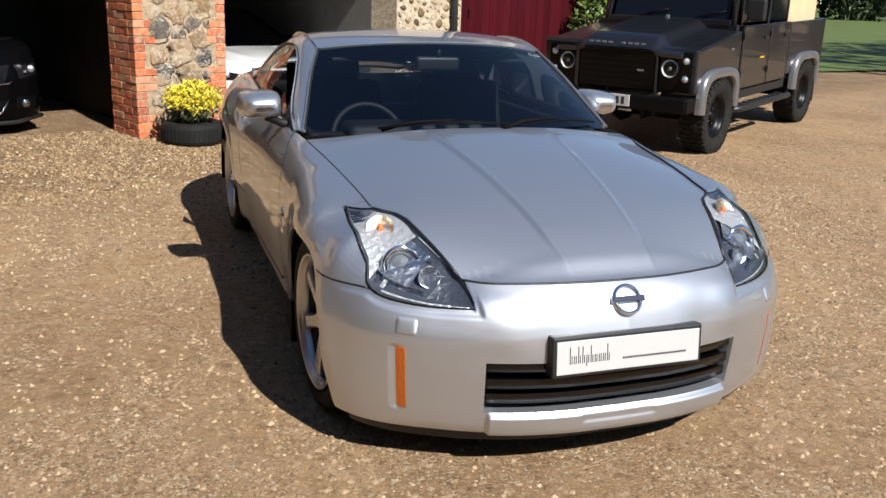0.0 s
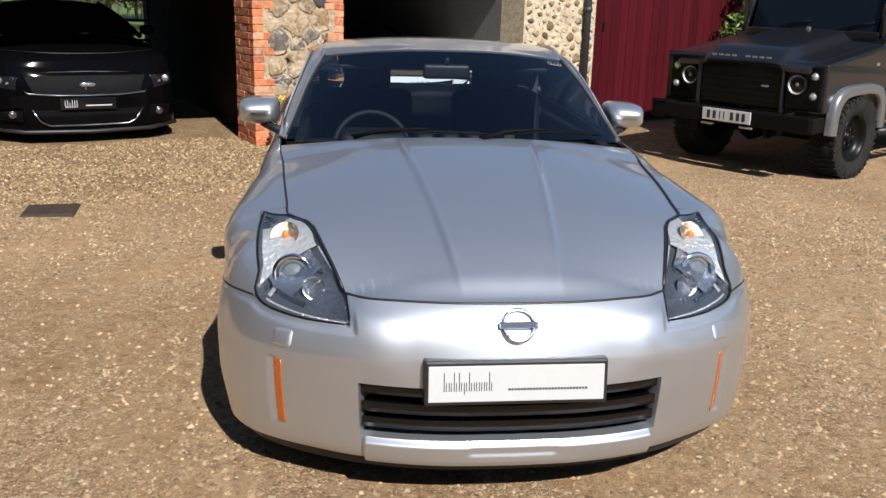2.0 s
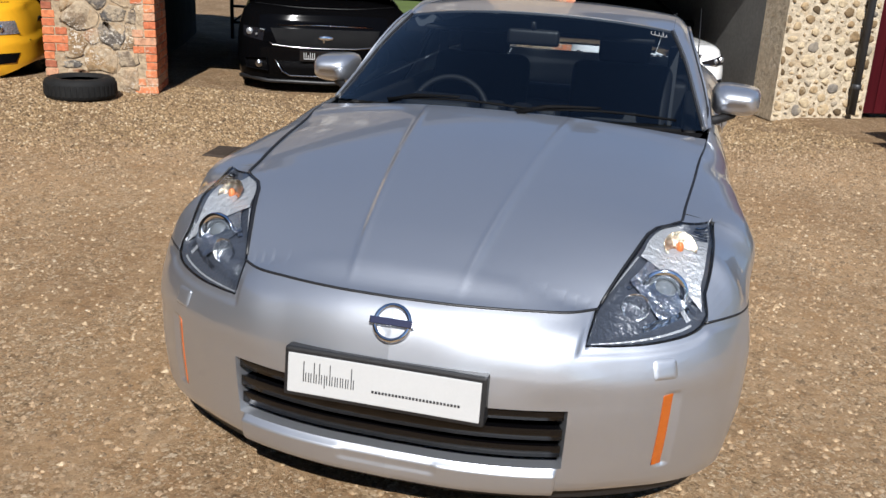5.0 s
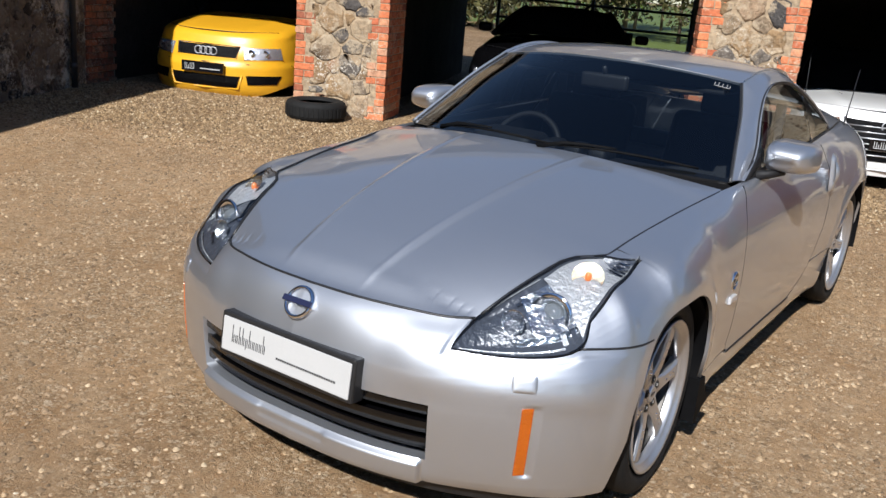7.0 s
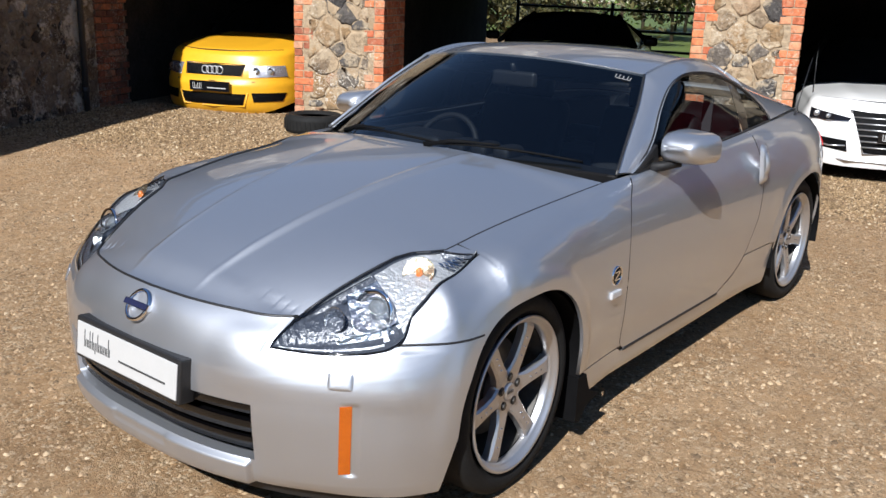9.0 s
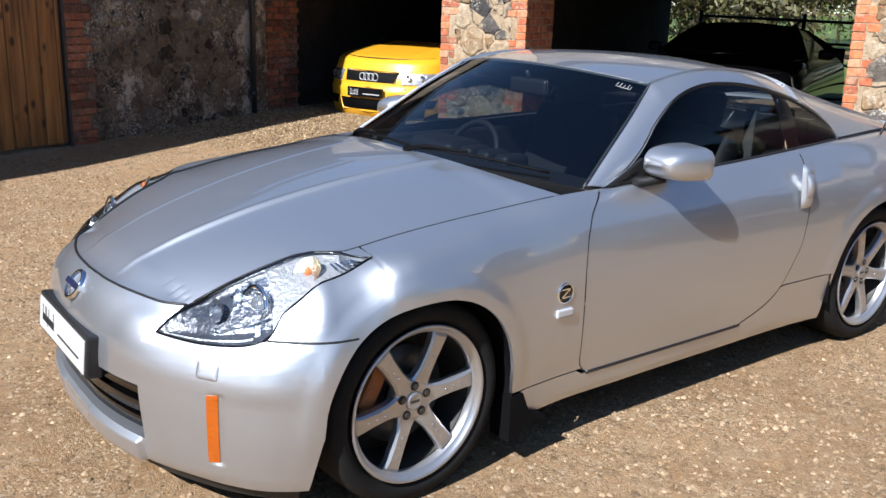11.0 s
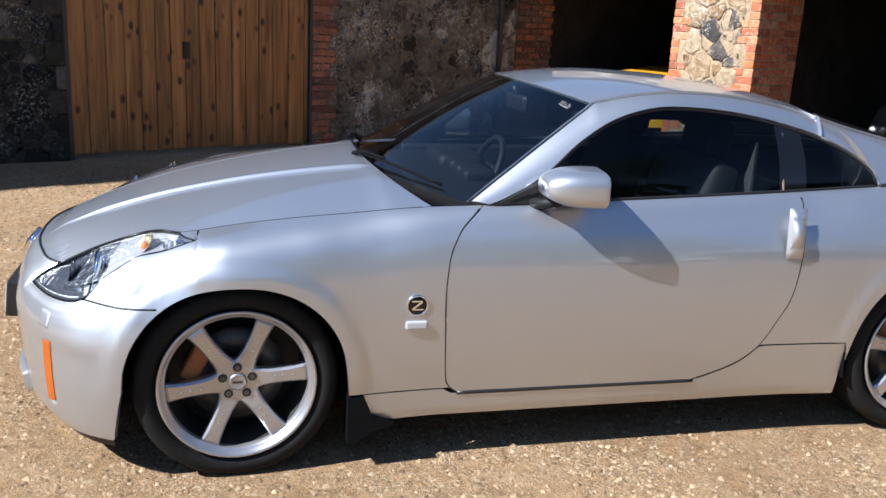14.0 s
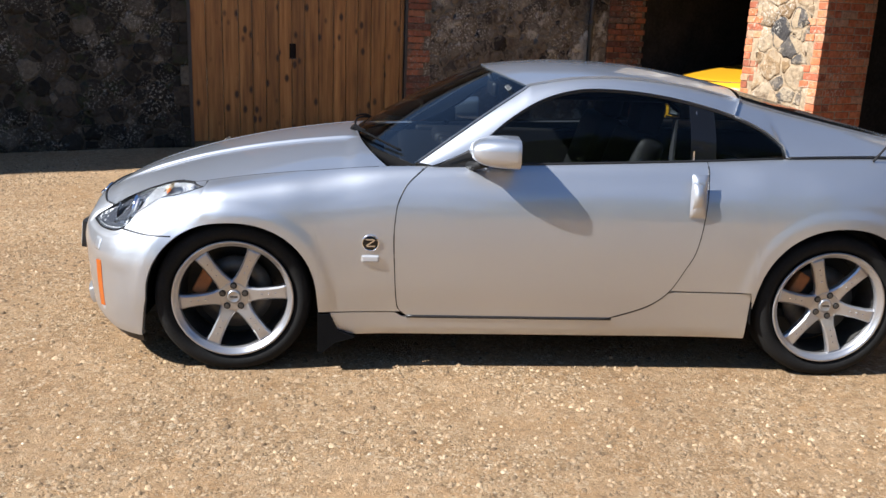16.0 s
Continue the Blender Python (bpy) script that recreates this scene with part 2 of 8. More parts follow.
# Top edges: the bonnet's shut line, then the belt line; the lamp's outer edge cuts in between.
SEAM, _ = spline([(0.505, -1.90, 0.650), (0.548, -1.78, 0.716), (0.586, -1.67, 0.763), (0.610, -1.595, 0.788), (0.636, -1.55, 0.797), (0.697, -1.493, 0.802), (0.706, -1.40, 0.817), (0.714, -1.32, 0.831), (0.730, -1.14, 0.856), (0.748, -0.90, 0.881), (0.760, -0.80, 0.893), (0.768, -0.68, 0.903)])
NOSE_EDGE = spline([(0, -2.034, 0.656), (0.18, -2.022, 0.655), (0.34, -1.985, 0.652), (0.45, -1.943, 0.649), (0.505, -1.90, 0.650)])[0]
BELT_X = table((-0.70, 0.767), (-0.6, 0.773), (-0.5, 0.777), (-0.2, 0.778), (0.3, 0.772), (0.8, 0.756), (1.1, 0.742), (1.5, 0.700), (1.85, 0.635), (2.1, 0.52))
BELT_Z = table((-0.70, 0.902), (-0.5, 0.910), (-0.2, 0.921), (0.3, 0.941), (0.8, 0.962), (1.1, 0.976), (1.5, 0.982), (1.85, 0.965), (2.1, 0.93))
_seam = np.array([SEAM(t) for t in np.linspace(0, 1, 200)])
_nose = np.array([NOSE_EDGE(t) for t in np.linspace(0, 1, 3000)])
LAMP_Z = table((0.0, 0.582), (0.18, 0.578), (0.36, 0.585), (0.45, 0.597), (0.50, 0.610), (1.0, 0.610))   # the lamp's lower edge along its front
LAMP_X = table((-1.80, 0.764), (-1.76, 0.774), (-1.65, 0.790), (-1.55, 0.792), (-1.436, 0.781))     # and along its outer side
S_TIP, S_TAIL = at_x(0.497), at_y(-1.44)
S_LOW = S_TIP + 0.50 * (S_TAIL - S_TIP)
T_TAIL = float(np.interp(-1.44, _seam[:, 1], np.linspace(0, 1, 200)))
T_TOP = float(np.interp(-1.496, _seam[:, 1], np.linspace(0, 1, 200)))
S_TOP = S_TIP + (S_TAIL - S_TIP) * T_TOP / T_TAIL


def lamp_z(s):
    f = (s - S_TIP) / (S_TAIL - S_TIP)
    if f <= 0.50:
        return LAMP_Z(f)
    c = column(s, 0.14)
    k = next((i for i in range(25, len(c)) if c[i, 0] < LAMP_X(c[i, 1])), len(c) - 1)
    g0, g1 = c[k - 1, 0] - LAMP_X(c[k - 1, 1]), c[k, 0] - LAMP_X(c[k, 1])
    w = min(max(g0 / (g0 - g1), 0), 1) if g0 != g1 else 0
    z = float(c[k - 1, 2] + w * (c[k, 2] - c[k - 1, 2]))
    e = min((f - 0.50) / 0.06, 1)
    return LAMP_Z(f) * (1 - e) + z * e


def top_edge(s):
    p = PLAN(s)
    if s < S_TIP:
        return np.array([np.interp(s / S_TIP * 0.505, _nose[:, 0], _nose[:, i]) for i in range(3)])
    if s < S_TAIL:
        return SEAM(T_TAIL * (s - S_TIP) / (S_TAIL - S_TIP))
    if p[1] < -0.68:
        return np.array([np.interp(p[1], _seam[:, 1], _seam[:, i]) for i in range(3)])
    if s < 0.93:
        y = min(p[1], 2.05)
        return np.array([BELT_X(y), y, BELT_Z(y)])
    return np.array([p[0] * 0.86, p[1] - 0.04, BELT_Z(2.1)])


# How far the flank lies inside the outline, by height, at stations along it.
def flank(rows):
    return table(*rows)


_stations = [
    (0.0, flank([(0.14, 0.05), (0.17, 0.03), (0.20, 0.028), (0.30, 0.016), (0.42, 0.0), (0.50, 0.005), (0.56, 0.022)]), 0.53),
    (at_x(0.42), flank([(0.14, 0.045), (0.18, 0.022), (0.25, 0.014), (0.42, 0.0), (0.50, 0.006), (0.56, 0.024)]), 0.515),
    (at_x(0.62), flank([(0.14, 0.05), (0.19, 0.018), (0.3, 0.006), (0.42, 0.0), (0.48, 0.007), (0.53, 0.022), (0.57, 0.044)]), 0.535),
    (S_LOW, flank([(0.14, 0.03), (0.2, 0.012), (0.35, 0.0), (0.44, 0.0), (0.52, 0.014), (0.57, 0.034), (0.61, 0.058)]), 0.565),
    (at_y(-1.62), flank([(0.14, 0.028), (0.2, 0.015), (0.35, 0.0), (0.48, 0.0), (0.56, 0.010), (0.62, 0.026), (0.68, 0.056)]), 0.62),
    (at_y(-1.325), flank([(0.2, 0.02), (0.55, 0.004), (0.68, 0.0), (0.72, 0.006), (0.76, 0.022)]), 0.725),
    (at_y(-1.0), flank([(0.2, 0.015), (0.4, 0.004), (0.58, 0.0), (0.68, 0.006), (0.76, 0.022), (0.82, 0.05)]), 0.76),
    (at_y(-0.62), flank([(0.16, 0.045), (0.2, 0.03), (0.27, 0.024), (0.42, 0.006), (0.58, 0.0), (0.70, 0.006), (0.80, 0.026), (0.86, 0.055)]), 0.83),
    (at_y(0.1), flank([(0.16, 0.05), (0.2, 0.034), (0.27, 0.024), (0.42, 0.006), (0.58, 0.0), (0.70, 0.006), (0.80, 0.024), (0.88, 0.065)]), 0.86),
    (at_y(0.75), flank([(0.16, 0.06), (0.2, 0.042), (0.27, 0.03), (0.42, 0.01), (0.58, 0.0), (0.70, 0.004), (0.80, 0.02), (0.90, 0.075)]), 0.86),
    (at_y(1.325), flank([(0.2, 0.03), (0.55, 0.006), (0.70, 0.0), (0.76, 0.006), (0.82, 0.025)]), 0.77),
    (at_y(1.75), flank([(0.2, 0.05), (0.4, 0.01), (0.6, 0.0), (0.75, 0.006), (0.84, 0.03)]), 0.80),
    (1.0, flank([(0.2, 0.08), (0.4, 0.02), (0.6, 0.0), (0.75, 0.01), (0.86, 0.04)]), 0.85)]


def flank_at(s, z):
    for (a, fa, za), (b, fb, zb) in zip(_stations, _stations[1:]):
        if s <= b or b == 1.0:
            w = min(max((s - a) / (b - a), 0), 1)
            w = w * w * (3 - 2 * w)
            return fa(z) * (1 - w) + fb(z) * w, za * (1 - w) + zb * w


def column_line(s, low):
    """The skin's upright line at s from the height low up to its top edge."""
    p, n = PLAN(s), plan_normal(s)
    _, zs = flank_at(s, 0.5)
    top = top_edge(s)
    zs = min(zs, top[2] - 0.02)
    pts = []
    for z in np.linspace(min(low, zs - 0.01), zs, 24):
        i, _ = flank_at(s, z)
        pts.append(np.array([p[0] - n[0] * i, p[1] - n[1] * i, z]))
    a, t = pts[-1], pts[-1] - pts[-2]
    t = t / np.linalg.norm(t)
    d = top - a
    L = np.linalg.norm(d)
    fuller = min(max((-0.85 - p[1]) / 0.25, 0), 1) * min(max((s - S_LOW) / (S_TAIL - S_LOW), 0), 1)
    b1 = a + t * L * (0.42 + 0.06 * fuller)
    flat = np.array([d[0], d[1], 0.0])
    fl = np.linalg.norm(flat)
    back = flat / fl if fl > 1e-6 else np.array([-1.0, 0, 0])
    steep = min(max(d[2] / max(fl, 1e-6), 0), 3)
    w = min(max((s - S_TIP * 0.8) / (S_TIP * 0.6), 0), 1)
    k = 0.75 * (1 - w) + 0.22 * steep * w
    b2 = top - (back + np.array([0, 0, k])) / math.hypot(1, k) * L * (0.36 + 0.04 * fuller)
    for w in np.linspace(0, 1, 18)[1:]:
        pts.append((1 - w) ** 3 * a + 3 * w * (1 - w) ** 2 * b1 + 3 * w * w * (1 - w) * b2 + w ** 3 * top)
    return np.array(pts)


LINE_S = np.unique(np.r_[np.linspace(0, 1, 420), np.linspace(0, S_TAIL + 0.02, 200), S_TIP, S_TAIL])
LINES = np.array([column_line(float(t), 0.14) for t in LINE_S])


def column(s, low):
    """The skin's upright line at s, cut off below the height low."""
    k = min(max(int(np.searchsorted(LINE_S, s)), 1), len(LINE_S) - 1)
    w = min(max((s - LINE_S[k - 1]) / (LINE_S[k] - LINE_S[k - 1]), 0), 1)
    c = LINES[k - 1] * (1 - w) + LINES[k] * w
    i = int(np.searchsorted(c[:, 2], low))
    if i < 1 or i >= len(c):
        return c
    q = (low - c[i - 1, 2]) / max(c[i, 2] - c[i - 1, 2], 1e-6)
    return np.vstack([c[i - 1] + q * (c[i] - c[i - 1]), c[i:]])


_cols = {}


def skin(s, low, v, high=None):
    """A point of the skin at s, a share v of the way from the height low to the top edge (or to the height high)."""
    key = (round(s, 6), round(low, 4))
    if key not in _cols:
        _cols[key] = column(s, low)
    c = _cols[key]
    if high is not None:
        k = int(np.searchsorted(c[:, 2], high))
        if 0 < k < len(c):
            w = (high - c[k - 1, 2]) / max(c[k, 2] - c[k - 1, 2], 1e-6)
            c = np.vstack([c[:k], c[k - 1] + w * (c[k] - c[k - 1])])
    d = np.r_[0, np.cumsum(np.linalg.norm(np.diff(c, axis=0), axis=1))]
    d /= d[-1]
    return Vector([np.interp(v, d, c[:, i]) for i in range(3)])


def skin_z(s, z):
    """The skin's point at s at a height on its flank."""
    c = column(s, 0.14)
    return Vector([np.interp(z, c[:, 2], c[:, i]) for i in range(3)])


ARCH_Z = 0.322
ARCHES = {-1: (-1.315, 0.358, 0.355), 1: (1.333, 0.362, 0.382)}      # middle, half width, height over the hub


def arch_low(y, end):
    """The height of a wheel arch's lip at y."""
    yc, hw, hz = ARCHES[end]
    w = min(abs(y - yc) / hw, 1)
    return ARCH_Z + hz * (1 - w ** 2.15) ** (1 / 2.15)


# Door cut lines, as y by height.
DOOR_F = table((0.255, -0.565), (0.30, -0.611), (0.45, -0.625), (0.62, -0.632), (0.74, -0.622), (0.83, -0.585), (0.88, -0.535), (0.92, -0.48))
DOOR_R = table((0.255, 0.30), (0.285, 0.40), (0.33, 0.51), (0.40, 0.59), (0.5, 0.645), (0.57, 0.68), (0.66, 0.70), (0.75, 0.711), (0.98, 0.735))
GAP = 0.002


def both(name, fun, nu, nv, label="", material=SILVER, thick=0.012):
    for side in (False, True):
        sheet(name, fun, nu, nv, material, coupe, label, thick, mirror=side)


# Front bumper: a middle piece above the grille opening, a chin below it, and the corners back to the wheel arch.
GR_X, GR_Z0, GR_Z1 = 0.468, 0.240, 0.418
S_GR = at_x(GR_X)
Y_ARCH = -1.673


S_END = at_y(Y_ARCH)
S_MARK = at_x(0.712)
DS = (at_x(0.75) - at_x(0.68)) / np.hypot(*(PLAN(at_x(0.75)) - PLAN(at_x(0.68))))      # outline units for each metre
_fine = np.r_[[at_x(x) for x in (0.122, 0.130, 0.138, 0.146, 0.444, 0.449, 0.454, 0.459)], S_MARK + DS * np.linspace(-0.03, 0.056, 20), S_TIP - DS * np.linspace(0.006, 0.05, 8)]
_even = np.r_[np.linspace(0, S_GR, 25)[1:-1], np.linspace(S_TIP, S_LOW, 26)[1:-1], np.linspace(S_LOW, S_END, 14)[1:-1]]
_cuts = [0.0, S_GR, S_TIP, S_LOW, S_END]
for t in np.r_[_fine, _even]:
    if min(abs(t - c) for c in _cuts) > 0.0022 * DS:
        _cuts.append(float(t))
_cuts = np.array(sorted(_cuts))
N_GR, N_ALL = int(np.searchsorted(_cuts, S_GR - 1e-9)), len(_cuts) - 1


def ease(x):
    x = min(max(x, 0.0), 1.0)
    return x * x * (3 - 2 * x)


def relief(s, z):
    """How far the bumper stands out of its plain skin: a shelf under the lamp, the side marker's notch, the chin's lip."""
    x = PLAN(s)[0]
    f = min(max((s - S_TIP) / (S_TAIL - S_TIP), 0), 0.5)
    d = max(LAMP_Z(f) - z, (S_TIP - s) / DS) if s < S_TIP else LAMP_Z(f) - z
    out = 0.007 * ease((d - 0.012) / 0.014) * ease((z - 0.42) / 0.08) * ease((x - 0.30) / 0.12) * (1 - ease((s - S_LOW) / (S_END - S_LOW))) * (1 - ease((z - 0.60) / 0.04))
    a = (s - S_MARK) / DS - 0.006 * (z - 0.232) / 0.218
    if -0.02 < a < 0.042:
        w = (a + 0.02) / 0.036 if a < 0.016 else (0.042 - a) / 0.026
        out -= 0.009 * w * ease((z - 0.226) / 0.012) * ease((0.458 - z) / 0.010)
    if z < GR_Z0:
        scoop = ease((0.145 - x) / 0.018) * ease((z - 0.192) / 0.012)
        out += 0.020 * ease((0.460 - x) / 0.012) * ease((GR_Z0 - z) / 0.016) * (1 - 0.22 * scoop)
    return out


def flare(y, z):
    """The rolled lip round the wheel arches."""
    out = 0.0
    for yc, hw, hz in ARCHES.values():
        rho = ((abs(y - yc) / hw) ** 2.15 + (max(z - ARCH_Z, 0) / hz) ** 2.15) ** (1 / 2.15)
        d = (rho - 1) * 0.36
        out = max(out, 0.008 * ease((0.085 - d) / 0.052) * ease((z - 0.2) / 0.2))
    return out


def dressed(s, p, bump=True):
    """A point of the skin moved out by the relief and the arch lip."""
    n, k = plan_normal(s), flare(p[1], p[2]) + (relief(s, p[2]) if bump else 0.0)
    return Vector((p[0] + n[0] * k, p[1] + n[1] * k, p[2]))


def band(n0, n1, zlow, zhigh):
    """A strip of the bumper between two heights, on the shared columns n0 to n1; zhigh None: up to its top edge."""
    def f(u, v):
        s = float(_cuts[n0 + int(round(u * (n1 - n0)))])
        high = zhigh
        if high is None and s >= S_TIP:
            high = lamp_z(s) - 0.002 if s < S_LOW - 1e-9 else 0.606
        if zhigh is None:
            p = skin(s, zlow, v / 0.7, 0.572) if v <= 0.7 else skin(s, 0.572, (v - 0.7) / 0.3, high)
        else:
            p = skin(s, zlow, v, high)
        k = max(0.0, (s - S_LOW) / (S_END - S_LOW))
        if k > 0 and p[2] < 0.334:       # the rear edge leans forward below the hub
            s = at_y(PLAN(s)[1] - 0.038 * k * (0.334 - p[2]) / 0.165)
            return dressed(s, skin_z(s, p[2]))
        return dressed(s, p)
    return f


def bump_flange(u, v):
    y = Y_ARCH + (-1.555 - Y_ARCH) * u
    return dressed(at_y(y), skin(at_y(y), arch_low(y, -1), v, 0.606))


def joined(name, parts, label=""):
    """Several patches and their twins as one welded, rimmed panel."""
    bm = bmesh.new()
    for fun, nu, nv in parts:
        for mir in (False, True):
            v, f = grid(fun, nu, nv)
            if mir:
                v, f = [(-p[0], p[1], p[2]) for p in v], [q[::-1] for q in f]
            vs = [bm.verts.new(p) for p in v]
            for q in f:
                bm.faces.new([vs[i] for i in q])
    bmesh.ops.remove_doubles(bm, verts=bm.verts, dist=0.0005)
    bmesh.ops.recalc_face_normals(bm, faces=bm.faces)
    me = bpy.data.meshes.new(name)
    bm.to_mesh(me)
    bm.free()
    verts, faces = [tuple(v.co) for v in me.vertices], [tuple(p.vertices) for p in me.polygons]
    bpy.data.meshes.remove(me)
    V, out = np.array(verts), 0
    for f in faces[::7]:
        c = V[list(f)].mean(0)
        n = np.cross(V[f[1]] - V[f[0]], V[f[2]] - V[f[0]])
        out += np.sign(n @ (c - np.array([0, -1.0, 0.4])))
    if out < 0:
        faces = [f[::-1] for f in faces]
    verts, faces = solid(verts, faces, 0.02)
    return mesh_ob(name, verts, faces, SILVER, coupe, label)


joined("front_bumper", ((band(0, N_ALL, GR_Z1, None), N_ALL, 40), (band(N_GR, N_ALL, GR_Z0, GR_Z1), N_ALL - N_GR, 26), (band(0, N_ALL, 0.160, GR_Z0), N_ALL, 16), (bump_flange, 16, 14)))


# Front wing
def wing(u, v):
    s0, s1 = S_LOW, at_y(-0.612)
    s = s0 + (s1 - s0) * u
    y = PLAN(s)[1]
    if y < -1.555:
        low = 0.6095
    elif y < -0.9575:
        low = arch_low(y, -1)
    else:
        low = 0.280
    high = lamp_z(s) - 0.002 if s < S_TAIL else None
    if high is not None:
        low = min(low, high - 0.002)
    if y > -0.72:                        # the rear edge follows the door's front edge
        k = (y + 0.72) / 0.108
        yy = y
        for _ in range(3):
            z = skin(at_y(yy), low, v)[2]
            yy = -0.72 + k * (DOOR_F(z) - GAP + 0.72)
        return skin(at_y(yy), low, v)
    return dressed(s, skin(s, low, v, high), False)


both("front_wing", wing, 120, 44)


def lamp_skin(a, b, inset=0.0, gap=0.0):
    """The lamp's outer face: a share a along it and b across it, from its lower edge to the bonnet."""
    r = S_TAIL + (S_TOP - S_TAIL) * b
    s = S_TIP + gap + a * (r - S_TIP - 2 * gap)
    if (round(s, 6), -1.0) not in _cols:
        _cols[(round(s, 6), -1.0)] = column(s, 0.5)
    c = _cols[(round(s, 6), -1.0)]
    z0 = lamp_z(s)
    k = int(np.searchsorted(c[:, 2], z0))
    w = (z0 - c[k - 1, 2]) / max(c[k, 2] - c[k - 1, 2], 1e-6)
    c = np.vstack([c[k - 1] + w * (c[k] - c[k - 1]), c[k:]])
    d = np.r_[0, np.cumsum(np.linalg.norm(np.diff(c, axis=0), axis=1))]
    d /= d[-1]
    p = Vector([np.interp(0.01 + 0.965 * b, d, c[:, i]) for i in range(3)])
    if inset:
        n = Vector((0.42, -0.62, 0.66)).normalized()
        p = p - n * inset
    return p


def lamp_gore(u, v):
    # the piece of wing between the lamp's rear edge and the column behind it
    r = S_TAIL + (S_TOP - S_TAIL) * v
    s = r + (S_TAIL + 0.0002 - r) * u
    c = column(s, 0.5)
    z0 = lamp_z(min(s, S_TAIL))
    k = int(np.searchsorted(c[:, 2], z0))
    w = (z0 - c[k - 1, 2]) / max(c[k, 2] - c[k - 1, 2], 1e-6)
    c = np.vstack([c[k - 1] + w * (c[k] - c[k - 1]), c[k:]])
    d = np.r_[0, np.cumsum(np.linalg.norm(np.diff(c, axis=0), axis=1))]
    d /= d[-1]
    return Vector([np.interp(v, d, c[:, i]) for i in range(3)])


both("wing_corner", lamp_gore, 16, 14)


def door_fixed(u, v):
    # iterate once so that the edges follow the cut lines at the true height
    y = -0.6 + 1.3 * u
    for _ in range(3):
        p = skin(at_y(y), 0.262, v)
        yf, yr = DOOR_F(p[2]) + GAP, DOOR_R(p[2]) - GAP
        y = yf + (yr - yf) * u
    return skin(at_y(y), 0.262, v)


both("door", door_fixed, 60, 30, "silver door skin")


def sill(u, v):
    y = -0.90 + (0.955 + 0.90) * u
    s = at_y(y)
    if y < -0.60:
        hi = 0.275
    elif y < 0.30:
        hi = 0.256
    else:
        hi = min(float(np.interp(y, [DOOR_R(z) for z in np.linspace(0.256, 0.40, 20)], np.linspace(0.256, 0.40, 20))) - 0.006, 0.392)
    low = 0.172 + 0.045 * max(0, (-y - 0.78) / 0.12) ** 2
    return skin(s, low, v, hi)


both("side_sill", sill, 60, 8)


def quarter(u, v):
    y0, y1 = 0.72, 2.02
    y = y0 + (y1 - y0) * u
    if y < 0.962:
        low = 0.398
    elif y < 1.70:
        low = arch_low(y, 1)
    else:
        low = 0.25
    if u < 0.15:
        k = u / 0.15
        yb = y0 + (y1 - y0) * 0.15
        yy = y
        for _ in range(3):
            z = skin(at_y(yy), 0.398, v)[2]
            yy = DOOR_R(z) + GAP + k * (yb - DOOR_R(z) - GAP)
        return dressed(at_y(yy), skin(at_y(yy), 0.398, v), False)
    return dressed(at_y(y), skin(at_y(y), low, v), False)


both("rear_quarter", quarter, 90, 44)


def tail(u, v):
    s = at_y(2.02) + (1 - at_y(2.02)) * u
    return skin(s, 0.25, v)


both("rear_bumper", tail, 30, 24)


# Bonnet: a raised middle between two ridges
BON_C = table((-2.034, 0.656), (-2.0, 0.675), (-1.9, 0.723), (-1.76, 0.777), (-1.48, 0.858), (-1.195, 0.917), (-0.91, 0.957), (-0.80, 0.968))
_shutx = table(*[(p[1], p[0]) for p in _seam[::4]], (-0.66, 0.769))
_shutz = table(*[(p[1], p[2]) for p in _seam[::4]], (-0.66, 0.905))


def bonnet(u, v):
    a = v                                     # across, from the middle out
    front = NOSE_EDGE(a)
    fy = float(np.interp(a * 0.505, _nose[:, 0], _nose[:, 1])) + 0.005
    ry = -0.815 + 0.145 * a ** 2.2
    y = fy + (ry - fy) * u
    xs = _shutx(max(y, -1.90)) - 0.004
    if y < -1.90:
        xs = 0.505 - GAP
    x = xs * a
    if u == 0 or y < -1.90:
        x = float(np.interp(a, [0, 1], [0, 0.501])) if u == 0 else x
    zs = _shutz(max(y, -1.90))
    zc = BON_C(y)
    z = zs + (zc - zs) * (1 - a ** 2.3)
    ramp = min(max((y + 2.03) / 0.25, 0), 1) * min(max((-0.80 - y) / 0.06, 0), 1)
    ridge = 0.158 + 0.116 * (y + 1.943) / 1.076
    w = (x - ridge) / 0.012
    z += ramp * (0.007 * math.exp(-w * w) + 0.010 / (1 + math.exp(2.2 * w)) - 0.006)
    if y < -1.90 or u == 0:
        zf = float(np.interp(x, _nose[:, 0], _nose[:, 2]))
        k = min(max((y - fy) / 0.10, 0), 1)
        z = zf + (z - zf) * (k * (2 - k))
    return Vector((x, y, z))


def bonnet_full(u, v):
    w = v * 2 - 1
    p = bonnet(u, abs(w))
    return Vector((math.copysign(p.x, w) if abs(w) > 1e-9 else 0.0, p.y, p.z))


sheet("bonnet", bonnet_full, 70, 220, SILVER, coupe, thick=0.014, flip=True)

